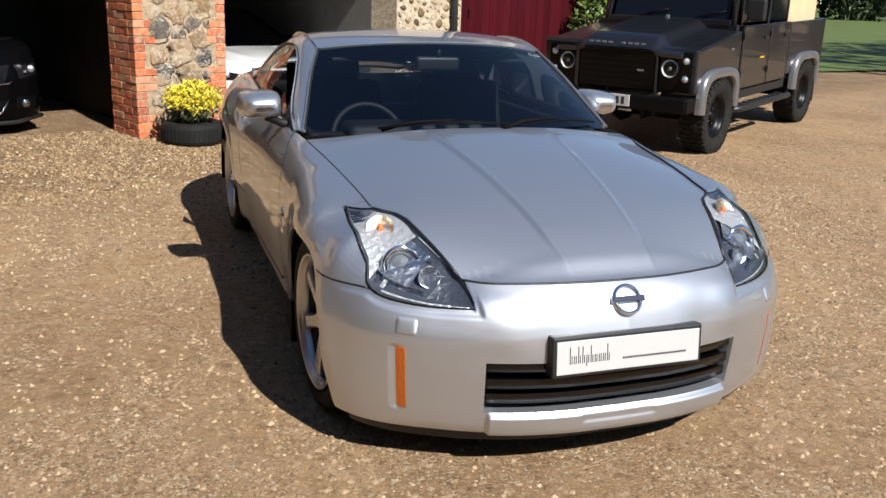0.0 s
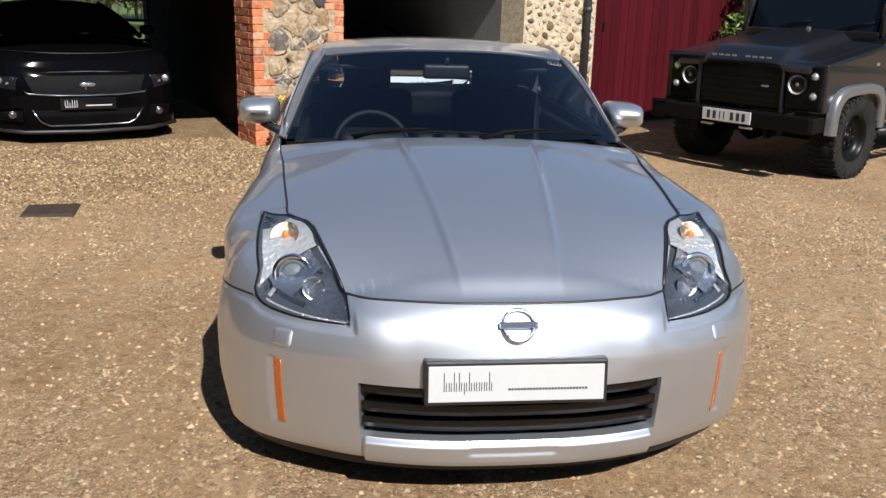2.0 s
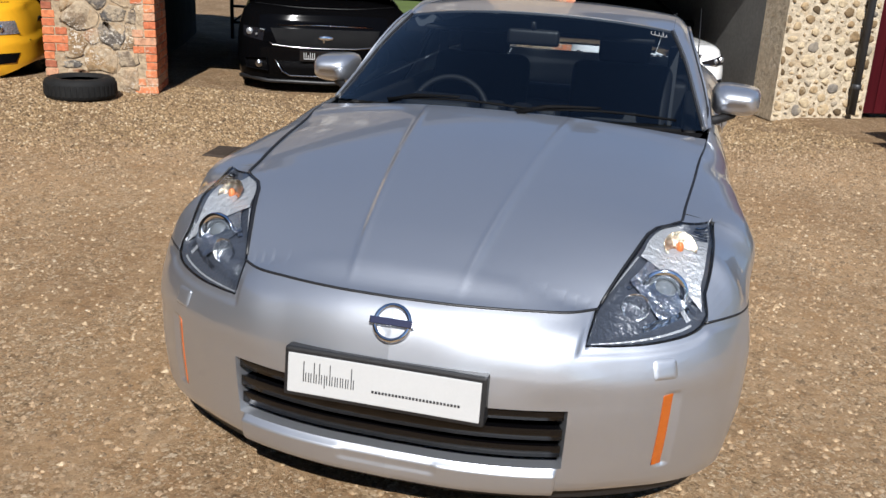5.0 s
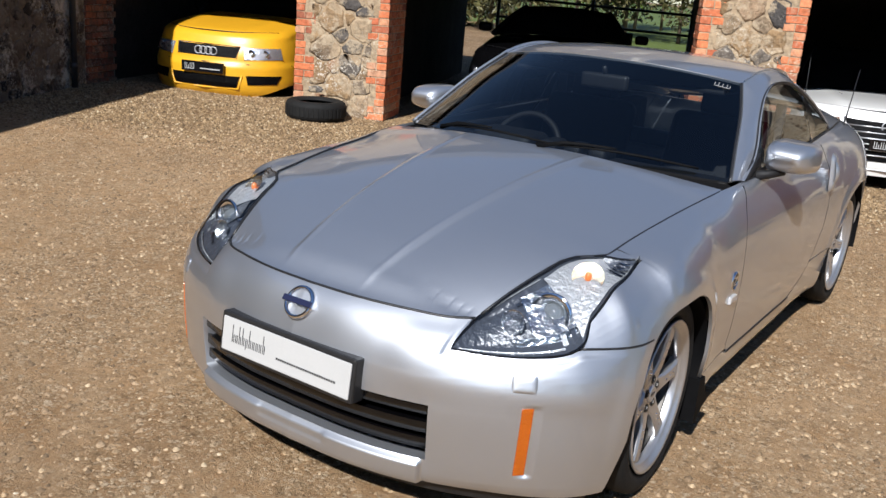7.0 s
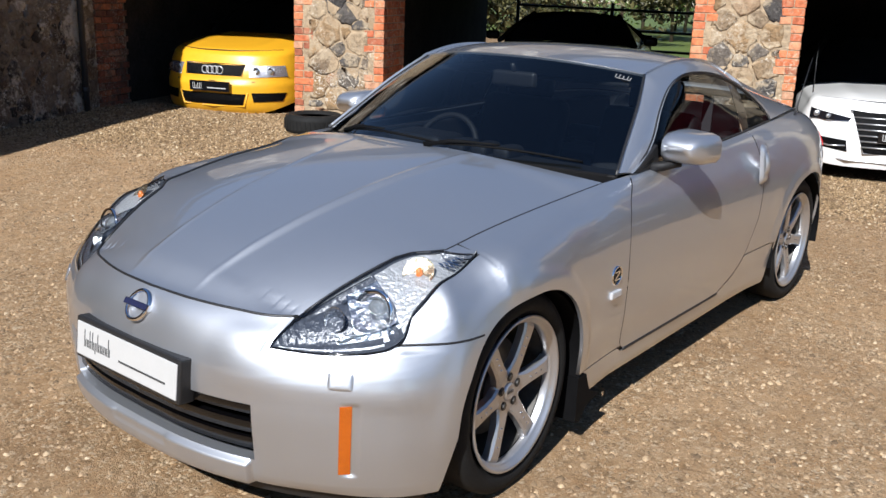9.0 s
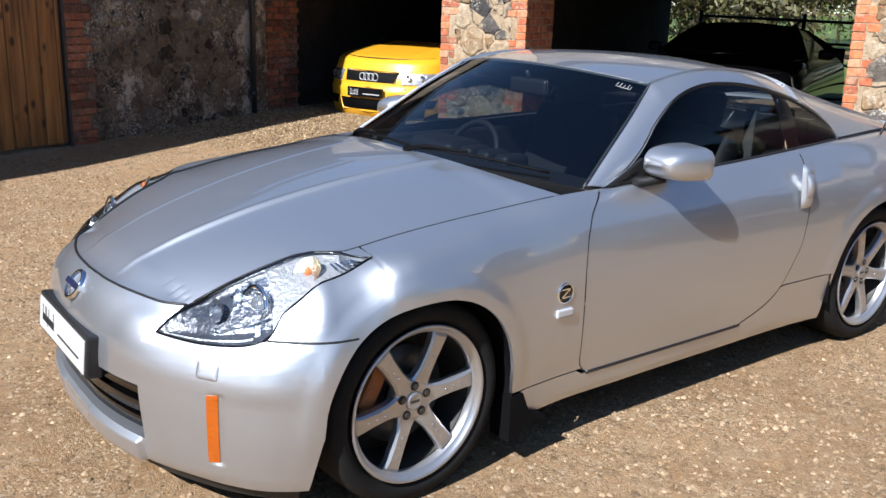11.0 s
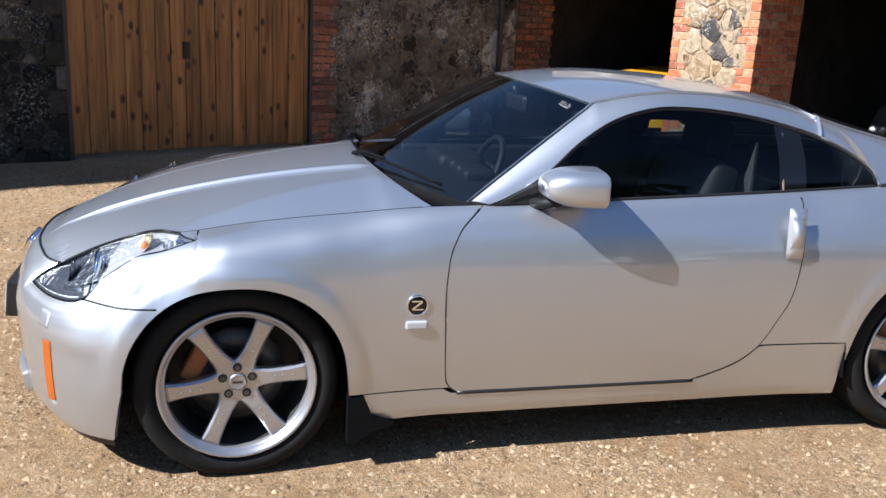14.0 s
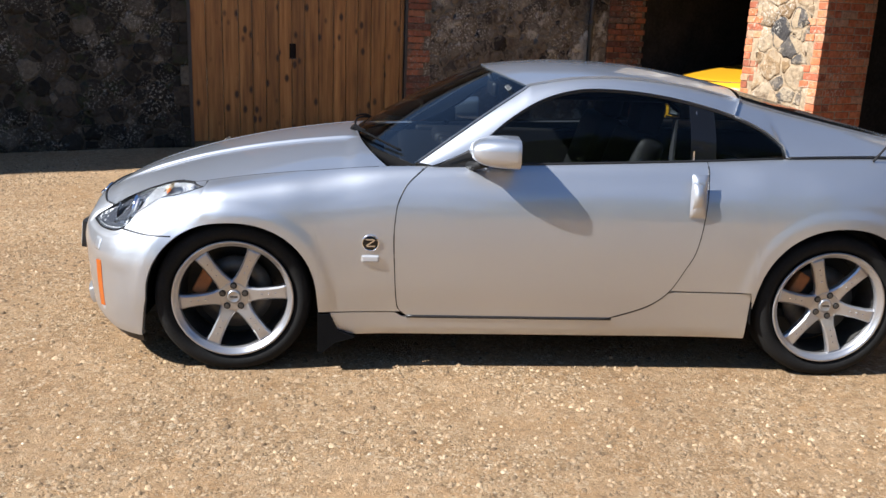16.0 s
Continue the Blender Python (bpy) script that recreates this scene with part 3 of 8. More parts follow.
# ---- greenhouse ----
WS_EDGE = spline([(0.757, -0.545, 0.912), (0.712, -0.40, 1.012), (0.655, -0.215, 1.138), (0.588, -0.044, 1.244)])[0]
ROOF_EDGE = spline([(0.588, -0.044, 1.246), (0.59, 0.12, 1.277), (0.588, 0.35, 1.29), (0.575, 0.6, 1.270), (0.555, 0.80, 1.235), (0.535, 0.93, 1.205)])[0]
DLO = spline([(0.776, -0.425, 0.916), (0.748, -0.26, 1.016), (0.707, -0.13, 1.118), (0.672, 0.01, 1.197), (0.654, 0.16, 1.238), (0.647, 0.34, 1.243), (0.648, 0.52, 1.226),
              (0.652, 0.70, 1.191), (0.662, 0.90, 1.132), (0.69, 1.04, 1.062), (0.715, 1.085, 1.02), (0.736, 1.09, 0.979)])[0]
ROOF_C = table((-0.20, 1.296), (0.0, 1.318), (0.22, 1.33), (0.5, 1.323), (0.8, 1.286), (0.95, 1.256), (1.3, 1.168), (1.6, 1.092), (1.85, 1.03), (2.05, 0.985))


def windscreen(u, v):
    w = v * 2 - 1
    a = abs(w)
    e = WS_EDGE(u)
    by = -0.835 + (-0.2 + 0.835) * u
    bz = 0.957 + (1.293 - 0.957) * u + 0.022 * math.sin(math.pi * u)
    y = by + (e[1] - by) * a ** 2.1
    z = bz + (e[2] - bz) * a ** 2.2
    return Vector((e[0] * w, y, z))


sheet("windscreen", windscreen, 30, 50, GLASS, coupe, "dark tinted windscreen", flip=True).visible_shadow = False


def roof(u, v):
    w = v * 2 - 1
    a = abs(w)
    e = ROOF_EDGE(u)
    cy = -0.197 + (1.0 + 0.197) * u
    y = cy + (e[1] - cy) * a ** 2.1
    z = ROOF_C(cy) + (e[2] - ROOF_C(cy)) * a ** 2.3
    return Vector((e[0] * w, y, z))


sheet("roof", roof, 40, 60, SILVER, coupe, thick=0.012, flip=True)


def rail(u, v):
    """The pillar and rail that runs from the windscreen's foot over the side glass."""
    k = 0.30
    o = Vector(WS_EDGE(u / k) if u < k else ROOF_EDGE((u - k) / (1 - k)))
    o = o + Vector((0, 0, 0.001))
    d = Vector(DLO(0.02 + 0.80 * u))
    if u < 0.06:
        d = Vector((0.775, -0.475, 0.912)).lerp(d, u / 0.06)
    m = o.lerp(d, 0.5)
    n = Vector((0.75, -0.25 * (1 - u), 0.62)).normalized()
    bulge = 0.15 * (o - d).length * (1 - 0.5 * ease((u - 0.72) / 0.28))
    p = (1 - v) ** 2 * o + 2 * v * (1 - v) * (m + n * bulge) + v * v * d
    return p


both("roof_rail", rail, 70, 12)


def hindquarter(u, v):
    """The rear pillar, from the side glass back to the tail, between the belt line and the hatch."""
    y = 0.93 + (2.05 - 0.93) * u
    o = Vector((0.535 - 0.06 * u, y, 1.205 + (0.965 - 1.205) * u ** 0.92))
    yb = 1.09 + (2.05 - 1.09) * u
    d = Vector(DLO(0.82 + 0.18 * min(u / 0.12, 1))) if u < 0.12 else Vector((BELT_X(yb) - 0.004, yb, BELT_Z(yb) + 0.004))
    if u >= 0.12:
        yb = 1.094 + (2.05 - 1.094) * (u - 0.12) / 0.88
        d = Vector((BELT_X(yb) - 0.004, yb, BELT_Z(yb) + 0.004))
    m = o.lerp(d, 0.5)
    p = (1 - v) ** 2 * o + 2 * v * (1 - v) * (m + Vector((0.725 - 0.175 * ease(u / 0.3), 0, 0.6)) * (o - d).length * 0.08) + v * v * d
    return p


both("rear_pillar", hindquarter, 50, 14)


def hatch(u, v):
    w = v * 2 - 1
    a = abs(w)
    cy = 1.0 + (2.08 - 1.0) * u
    ey = 0.935 + (2.05 - 0.935) * u
    ez = 1.205 + (0.965 - 1.205) * u ** 0.92
    y = cy + (ey - cy) * a ** 2.2
    z = ROOF_C(cy) + (ez - ROOF_C(cy)) * a ** 2.4
    return Vector(((0.531 - 0.06 * u) * w, y, z))


sheet("hatch_glass", lambda u, v: hatch(0.02 + 0.62 * u, 0.06 + 0.88 * v), 24, 30, REARGLASS, coupe, flip=True).visible_shadow = False
sheet("hatch_lid", lambda u, v: hatch(0.64 + 0.36 * u, v), 16, 30, SILVER, coupe, thick=0.012, flip=True)
both("hatch_frame", lambda u, v: hatch(0.005 + 0.635 * u, 0.94 + 0.06 * v), 24, 4, material=BLACKPL)


_dlo = np.array([DLO(t) for t in np.linspace(0, 1, 120)])


def side_window(y0, y1):
    def f(u, v):
        y = y0 + (y1 - y0) * u
        D, k = _dlo, int(np.argmax(_dlo[:, 1]))
        top = np.array([np.interp(y, D[:k, 1], D[:k, i]) for i in range(3)])
        top[1] = y
        low = np.array([BELT_X(y) - 0.004, y, BELT_Z(y) - 0.004])
        p = low + (top - low) * v
        p[0] += 0.018 * math.sin(math.pi * v)
        return Vector(p)
    return f


for mir in (False, True):
    sheet("door_glass", side_window(-0.40, 0.66), 36, 14, GLASSDK, coupe, mirror=mir).visible_shadow = False
    sheet("quarter_glass", side_window(0.775, 1.085), 16, 12, GLASSDK, coupe, mirror=mir).visible_shadow = False
    sheet("pillar_cover", side_window(0.66, 0.775), 6, 12, GLOSSBLK, coupe, "gloss black pillar cover", mirror=mir)


# ---- wheels ----
def wheel(name, x, y, turn, spin):
    """x > 0: outer face towards +x. Built about the hub."""
    w = new(name)
    R = 0.333
    tyre = spun("tyre", [(0.246, 0.080), (0.262, 0.094), (0.274, 0.106), (0.292, 0.111), (0.315, 0.105), (0.328, 0.09), (R, 0.06), (R, -0.06), (0.328, -0.09), (0.315, -0.105), (0.285, -0.112), (0.25, -0.105), (0.246, -0.085)], RUBBER, w, 72)
    spun("rim", [(0.236, 0.085), (0.252, 0.094), (0.257, 0.1), (0.254, 0.105), (0.248, 0.104), (0.243, 0.099), (0.238, 0.090), (0.234, 0.088), (0.229, 0.084), (0.227, 0.062)], ALLOY, w, 72)
    spun("rim_barrel", [(0.2275, 0.062), (0.2255, 0.03), (0.222, -0.09)], STEEL, w, 64, "dull grey inner barrel")
    spun("brake_disc", [(0.06, 0.0), (0.162, 0.0), (0.162, -0.022), (0.06, -0.022)], STEEL, w, 48, closed=True)
    spun("wheel_well_shade", [(0.0, -0.1), (0.224, -0.1)], BLACKPL, w, 32)
    bm = bmesh.new()
    for k in range(6):
        a = radians(spin + 60 * k)
        prof = [(0.050, 0.040, 0.069), (0.078, 0.031, 0.074), (0.105, 0.0265, 0.079), (0.15, 0.0255, 0.083), (0.195, 0.0275, 0.086), (0.218, 0.031, 0.085), (0.234, 0.036, 0.078)]
        rows = []
        for r, hw, xo in prof:
            c = 0.007
            ring = [(-hw, xo - 0.03), (-hw, xo - c), (-hw + c, xo), (hw - c, xo), (hw, xo - c), (hw, xo - 0.03)]
            rows.append([bm.verts.new((xx, r * math.cos(a) - t * math.sin(a), r * math.sin(a) + t * math.cos(a))) for t, xx in ring])
        for p, q in zip(rows, rows[1:]):
            for i in range(len(p)):
                bm.faces.new((p[i], p[(i + 1) % len(p)], q[(i + 1) % len(q)], q[i]))
    part("spokes", bm, ALLOY, w, "six straight silver spokes")
    spun("hub", [(0.0315, 0.070), (0.055, 0.072), (0.07, 0.0695), (0.078, 0.055), (0.07, 0.02)], ALLOY, w, 40)
    spun("centre_cap", [(0.0, 0.0765), (0.020, 0.0765), (0.022, 0.078), (0.0255, 0.078), (0.029, 0.074), (0.0315, 0.068)], ALLOY, w, 32)
    box("cap_mark", 0.0755, 0.0785, -0.016, 0.016, -0.004, 0.004, STEEL, w)
    for k in range(5):
        a = radians(spin + 24 + 72 * k)
        bm = cyl_bm(0.0090, 0.022, 6, axis="x")
        bm.transform(Matrix.Translation((0.067, 0.05 * math.cos(a), 0.05 * math.sin(a))))
        part("lug_nut", bm, STEEL, w)
        bm = cyl_bm(0.0150, 0.002, 20, axis="x")
        bm.transform(Matrix.Translation((0.0728, 0.05 * math.cos(a), 0.05 * math.sin(a))))
        part("nut_seat", bm, BLACKPL, w)
    for k in range(6):
        a = radians(spin + 60 * k)
        for r in (0.12, 0.15, 0.18):
            bm = bmesh.new()
            bmesh.ops.create_uvsphere(bm, u_segments=8, v_segments=5, radius=0.0042)
            bm.transform(Matrix.Translation((0.0805 + (r - 0.12) * 0.05, r * math.cos(a), r * math.sin(a))))
            part("rivet", bm, CHROME, w, smooth=True)
    bm = box_bm(-0.012, 0.035, -0.075, 0.075, -0.03, 0.03, 0.012)
    bm.transform(pose(0, 0, 0, 62, 0, 0) @ Matrix.Translation((0.0, 0.0, 0.14)))
    part("brake_caliper", bm, RUSTY, w, "rust-brown brake caliper")
    face = pose(0, 0, 0) if x > 0 else pose(0, 0, 0, 0, 0, 180)
    w.parent = coupe
    w.matrix_local = Matrix.Translation((x, y, 0.330)) @ pose(0, 0, 0, 0, 0, turn) @ face
    for part_ in w.children:
        if part_.name.split(".")[0] in ("rim", "spokes"):
            part_.matrix_local = Matrix.Diagonal((1.05 if part_.name.startswith("rim") else 1.0, 1.005, 1.005, 1))
    return w


wheel("wheel", 0.772, -1.320, 3, 66)
wheel("wheel", -0.768, -1.325, 3, 20)
wheel("wheel", 0.768, 1.325, 0, 48)
wheel("wheel", -0.768, 1.325, 0, 10)


def arch_liner(end):
    yc, hw, hz = ARCHES[end]

    def f(u, v):
        a = math.pi * (1.12 * u - 0.06)
        return Vector((0.89 - 0.40 * v, yc - (hw + 0.012) * math.cos(a), ARCH_Z + (hz - 0.004) * math.sin(a)))
    return f


for end, yc in ((-1, -1.325), (1, 1.325)):
    both("arch_liner", arch_liner(end), 36, 2, material=FLAPBLK, thick=0)
    for sx in (-1, 1):
        box("arch_inner_wall", sx * 0.49, sx * 0.50, yc - 0.4, yc + 0.4, 0.12, 0.72, FLAPBLK, coupe)
box("underbody", -0.78, 0.78, -0.93, 0.93, 0.165, 0.22, BLACKPL, coupe, 0.01)
box("front_undertray", -0.46, 0.46, -2.02, -0.9, 0.155, 0.20, BLACKPL, coupe, 0.01)
box("rear_undertray", -0.46, 0.46, 0.9, 2.0, 0.18, 0.25, BLACKPL, coupe, 0.01)

# ---- coupe details ----
def skin_at(s, z, off=0.0):
    c = column(s, 0.14)
    n = plan_normal(s)
    p = Vector([np.interp(z, c[:, 2], c[:, i]) for i in range(3)])
    return p + Vector((n[0], n[1], 0.0)) * (off + flare(p.y, p.z))


# Headlamps: clear cover, dark bezel, chrome bowl, projector, indicator
LAMPBLK = mat("lamp_black", (0.048, 0.054, 0.070), 0.28, 0.2, spec=0.8, bump=0.6, bump_scale=50)
LAMPCHR = mat("lamp_chrome", (0.66, 0.68, 0.72), 0.20, 1.0, bump=1.0, bump_scale=45)
LAMPSIL = mat("lamp_silver", (0.44, 0.45, 0.475), 0.28, 0.45, bump=1.0, bump_scale=60)
LAMPYEL = mat("lamp_warm_chrome", (0.62, 0.52, 0.38), 0.2, 0.95, bump=1.0, bump_scale=60)
LAMPORG = mat("indicator_bulb", (0.55, 0.15, 0.03), 0.3, coat=0.5)
LENS = mat("projector_lens", (0.12, 0.13, 0.14), 0.03, coat=1.0, spec=1.0)


def headlamp(mir):
    lamp = new("headlamp")
    lamp.parent = coupe
    sg = -1 if mir else 1

    def at(a, b, inset):
        p = lamp_skin(a, b, inset)
        return Vector((p.x * sg, p.y, p.z))
    sheet("lamp_cover", lambda u, v: lamp_skin(u, v, 0.0, 0.0005), 24, 14, CLEAR, lamp, "clear headlamp cover", mirror=mir).visible_shadow = False

    def rim_line():
        pts = [(u, 0.0) for u in np.linspace(0, 1, 24)] + [(1.0, v) for v in np.linspace(0, 1, 8)[1:]] + [(u, 1.0) for u in np.linspace(1, 0, 22)[1:]] + [(0.0, v) for v in np.linspace(1, 0, 6)[1:-1]]
        return [at(a, b, 0.004) for a, b in pts]
    tube("lamp_seal", rim_line(), 0.0040, GLOSSBLK, lamp, seg=6, closed=True)

    def bowl(u, v):
        edge = min(u, 1 - u, v * 0.8, (1 - v) * 0.8)
        return lamp_skin(u, v, 0.005 + 0.029 * min(edge / 0.14, 1) ** 0.8)
    sheet("lamp_bowl", bowl, 26, 16, LAMPBLK, lamp, "dark headlamp housing", mirror=mir)

    def strip(u0, u1, v0, v1, d, sag=0.012):
        return lambda u, v: lamp_skin(u0 + (u1 - u0) * u, v0 + (v1 - v0) * v, d + sag * math.sin(math.pi * v))
    sheet("upper_reflector", strip(0.52, 0.965, 0.07, 0.94, 0.014, 0.012), 14, 12, LAMPSIL, lamp, "pale silver reflector", mirror=mir)
    sheet("lower_reflector", strip(0.33, 0.52, 0.24, 0.84, 0.018), 10, 10, LAMPCHR, lamp, mirror=mir)
    for k in range(5):
        sheet("louvre", strip(0.44 + 0.045 * k, 0.462 + 0.045 * k, 0.07, 0.30, 0.022, 0.006), 3, 6, LAMPSIL if k % 2 == 0 else LAMPBLK, lamp, mirror=mir)
    sheet("lower_trim", strip(0.03, 0.44, 0.055, 0.08, 0.012, 0.0), 18, 2, LAMPSIL, lamp, mirror=mir)
    sheet("trim_strip", strip(0.05, 0.50, 0.945, 0.975, 0.012, 0.0), 16, 2, LAMPSIL, lamp, mirror=mir)
    sheet("inner_cheek", strip(0.26, 0.52, 0.06, 0.26, 0.026, 0.008), 12, 6, LAMPCHR, lamp, mirror=mir)
    sheet("outer_cheek", strip(0.30, 0.52, 0.74, 0.95, 0.028, 0.008), 12, 6, LAMPCHR, lamp, mirror=mir)
    for k in range(5):
        sheet("tail_rib", strip(0.84 + 0.028 * k, 0.856 + 0.028 * k, 0.10, 0.52, 0.009, 0.004), 2, 6, CHROME, lamp, mirror=mir)
    axis = Vector((0.12 * sg, -0.95, 0.22)).normalized()
    q = Vector((1, 0, 0)).rotation_difference(axis).to_matrix().to_4x4()
    c = at(0.46, 0.50, 0.052)
    spun("projector_ring", [(0.036, 0.004), (0.044, 0.014), (0.052, 0.010), (0.060, 0.020), (0.066, 0.026), (0.063, 0.034), (0.052, 0.030), (0.042, 0.024), (0.036, 0.014)], CHROME, lamp, 36, m=Matrix.Translation(c) @ q, closed=True)
    spun("projector_lens", [(0.036, 0.006), (0.033, 0.018), (0.025, 0.027), (0.013, 0.032), (0.0, 0.033)], LENS, lamp, 32, m=Matrix.Translation(c) @ q)
    c = at(0.27, 0.52, 0.030)
    spun("high_beam_bowl", [(0.0, -0.01), (0.016, -0.006), (0.028, 0.006), (0.034, 0.016), (0.037, 0.016)], LAMPCHR, lamp, 32, m=Matrix.Translation(c) @ q)
    c = at(0.715, 0.50, 0.024)
    axis = Vector((0.25 * sg, -0.70, 0.66)).normalized()
    q = Vector((1, 0, 0)).rotation_difference(axis).to_matrix().to_4x4()
    spun("indicator_bowl", [(0.0, -0.002), (0.020, 0.0), (0.036, 0.004), (0.046, 0.010), (0.048, 0.010)], LAMPYEL, lamp, 32, "warm-tinted chrome indicator reflector", m=Matrix.Translation(c) @ q)
    bm = bmesh.new()
    bmesh.ops.create_uvsphere(bm, u_segments=12, v_segments=8, radius=0.011)
    bm.transform(Matrix.Translation(c + axis * 0.002) @ Matrix.Diagonal((1, 1, 1.6, 1)))
    part("indicator_bulb", bm, LAMPORG, lamp, "orange indicator bulb", smooth=True)


headlamp(False)
headlamp(True)

# Grille: black backing, three curved slats, painted surround
SLATBLK = mat("grille_black", (0.003, 0.003, 0.0035), 0.14, spec=0.45)
box("grille_backing", -0.47, 0.47, -1.98, -1.96, 0.16, 0.45, FLAPBLK, coupe)
for z0, h in ((0.285, 0.018), (0.338, 0.018), (0.395, 0.014)):
    def slat(u, v, z0=z0, h=h):
        w = u * 2 - 1
        s = at_x(abs(w) * 0.463)
        p = skin_at(s, z0)
        n = plan_normal(s)
        ring = [(-0.012, h), (-0.03, h * 0.6), (-0.075, h * 0.9), (-0.075, -h * 0.5), (-0.03, -h), (-0.012, -h * 0.8), (-0.012, h)]
        a = v * (len(ring) - 1)
        i = min(int(a), len(ring) - 2)
        o, dz = (ring[i][j] + (ring[i + 1][j] - ring[i][j]) * (a - i) for j in (0, 1))
        return Vector((math.copysign(p.x, w) + math.copysign(n[0], w) * o, p.y + n[1] * o, p.z + dz))
    sheet("grille_slat", slat, 40, 6, SLATBLK, coupe)


def surround(u, v):
    """The painted lip that turns inward all round the opening."""
    a = u * 4
    k = int(min(a, 3.999))
    w = a - k
    x, z = [(-GR_X + 2 * GR_X * w, GR_Z1), (GR_X, GR_Z1 + (GR_Z0 - GR_Z1) * w), (GR_X - 2 * GR_X * w, GR_Z0), (-GR_X, GR_Z0 + (GR_Z1 - GR_Z0) * w)][k]
    s = at_x(abs(x))
    p, n = skin_at(s, z), plan_normal(s)
    sh = 1 - 0.03 * v
    return Vector((math.copysign(p.x - n[0] * 0.09 * v, x) * sh, p.y - n[1] * 0.09 * v, z + (0.33 - z) * 0.10 * v))


sheet("grille_surround", surround, 96, 4, SILVER, coupe)


def chin_lip(u, v):
    w = u * 2 - 1
    s = abs(w) * at_y(-1.74)
    p, n = skin_at(s, 0.18, -0.03 - 0.02 * v), plan_normal(s)
    return Vector((math.copysign(p.x, w), p.y, 0.185 - 0.072 * v))


sheet("chin_spoiler", chin_lip, 60, 3, BLACKPL, coupe, thick=0.02, flip=True)

# Show plate in its black holder, printed with plain bars
holder = new("number_plate")
holder.parent = coupe
holder["label"] = "white dealer plate in a thick black holder"
holder.matrix_local = pose(-0.006, -2.108, 0.446, -6, 0, 0)
box("plate_holder", -0.274, 0.274, -0.026, 0.03, -0.068, 0.068, BLACKPL, holder, 0.008, "black plastic plate holder")
box("plate_face", -0.262, 0.262, -0.030, -0.024, -0.056, 0.053, WHITEPL, holder, 0.003)


def bars(parent, rows, material=INK, y=-0.031):
    for x0, x1, z0, z1 in rows:
        box("print_bar", x0, x1, y - 0.0006, y + 0.004, z0, z1, material, parent)


word = []
for k, (h0, h1) in enumerate(((-0.022, 0.034), (-0.022, 0.004), (-0.022, 0.034), (-0.022, 0.034), (-0.032, 0.004), (-0.022, 0.034), (-0.022, 0.004), (-0.022, 0.004), (-0.022, 0.004), (-0.022, 0.034))):
    x = -0.217 + k * 0.0148
    word.append((x, x + 0.0022, h0, h1))
    word.append((x + 0.0065, x + 0.0085, -0.022, 0.004))
bars(holder, word)
bars(holder, [(-0.026 + k * 0.0092, -0.020 + k * 0.0092, -0.022, -0.0155) for k in range(26)])

# Round nose badge: chrome ring and blue-black bar
badge = new("nose_badge")
badge.parent = coupe
badge["label"] = "chrome ring badge with a dark bar"
badge.matrix_local = pose(0, -2.077, 0.603, -34, 0, 0)
spun("ring", [(0.040, 0.0), (0.041, -0.010), (0.046, -0.013), (0.052, -0.010), (0.053, 0.0)], CHROME, badge, 48, m=pose(0, 0, 0, 0, 0, 90))
box("bar", -0.060, 0.060, -0.016, 0.0, -0.0105, 0.0105, CHROME, badge, 0.003)
box("bar_face", -0.056, 0.056, -0.0185, -0.012, -0.0085, 0.0085, mat("badge_blue", (0.012, 0.015, 0.045), 0.5, spec=0.2), badge)

# Side markers, washer covers, wing badges, mud flaps, handles
def marker(u, v):
    z = 0.236 + 0.212 * v
    s = S_MARK + DS * (-0.018 + 0.0335 * u + 0.006 * (z - 0.232) / 0.218)
    return skin_at(s, z, relief(s, z) + 0.0025)


def washer(u, v):
    a, b = 2 * u - 1, 2 * v - 1
    k = (abs(a) ** 5 + abs(b) ** 5) ** 0.2 / max(abs(a), abs(b), 1e-6)      # rounded corners
    a, b = a / max(k, 1.0), b / max(k, 1.0)
    s, z = S_MARK + DS * (-0.012 + 0.036 * a), 0.520 + 0.026 * b
    return skin_at(s, z, relief(s, z) + 0.0012 + 0.0045 * (1 - max(abs(a), abs(b)) ** 8))


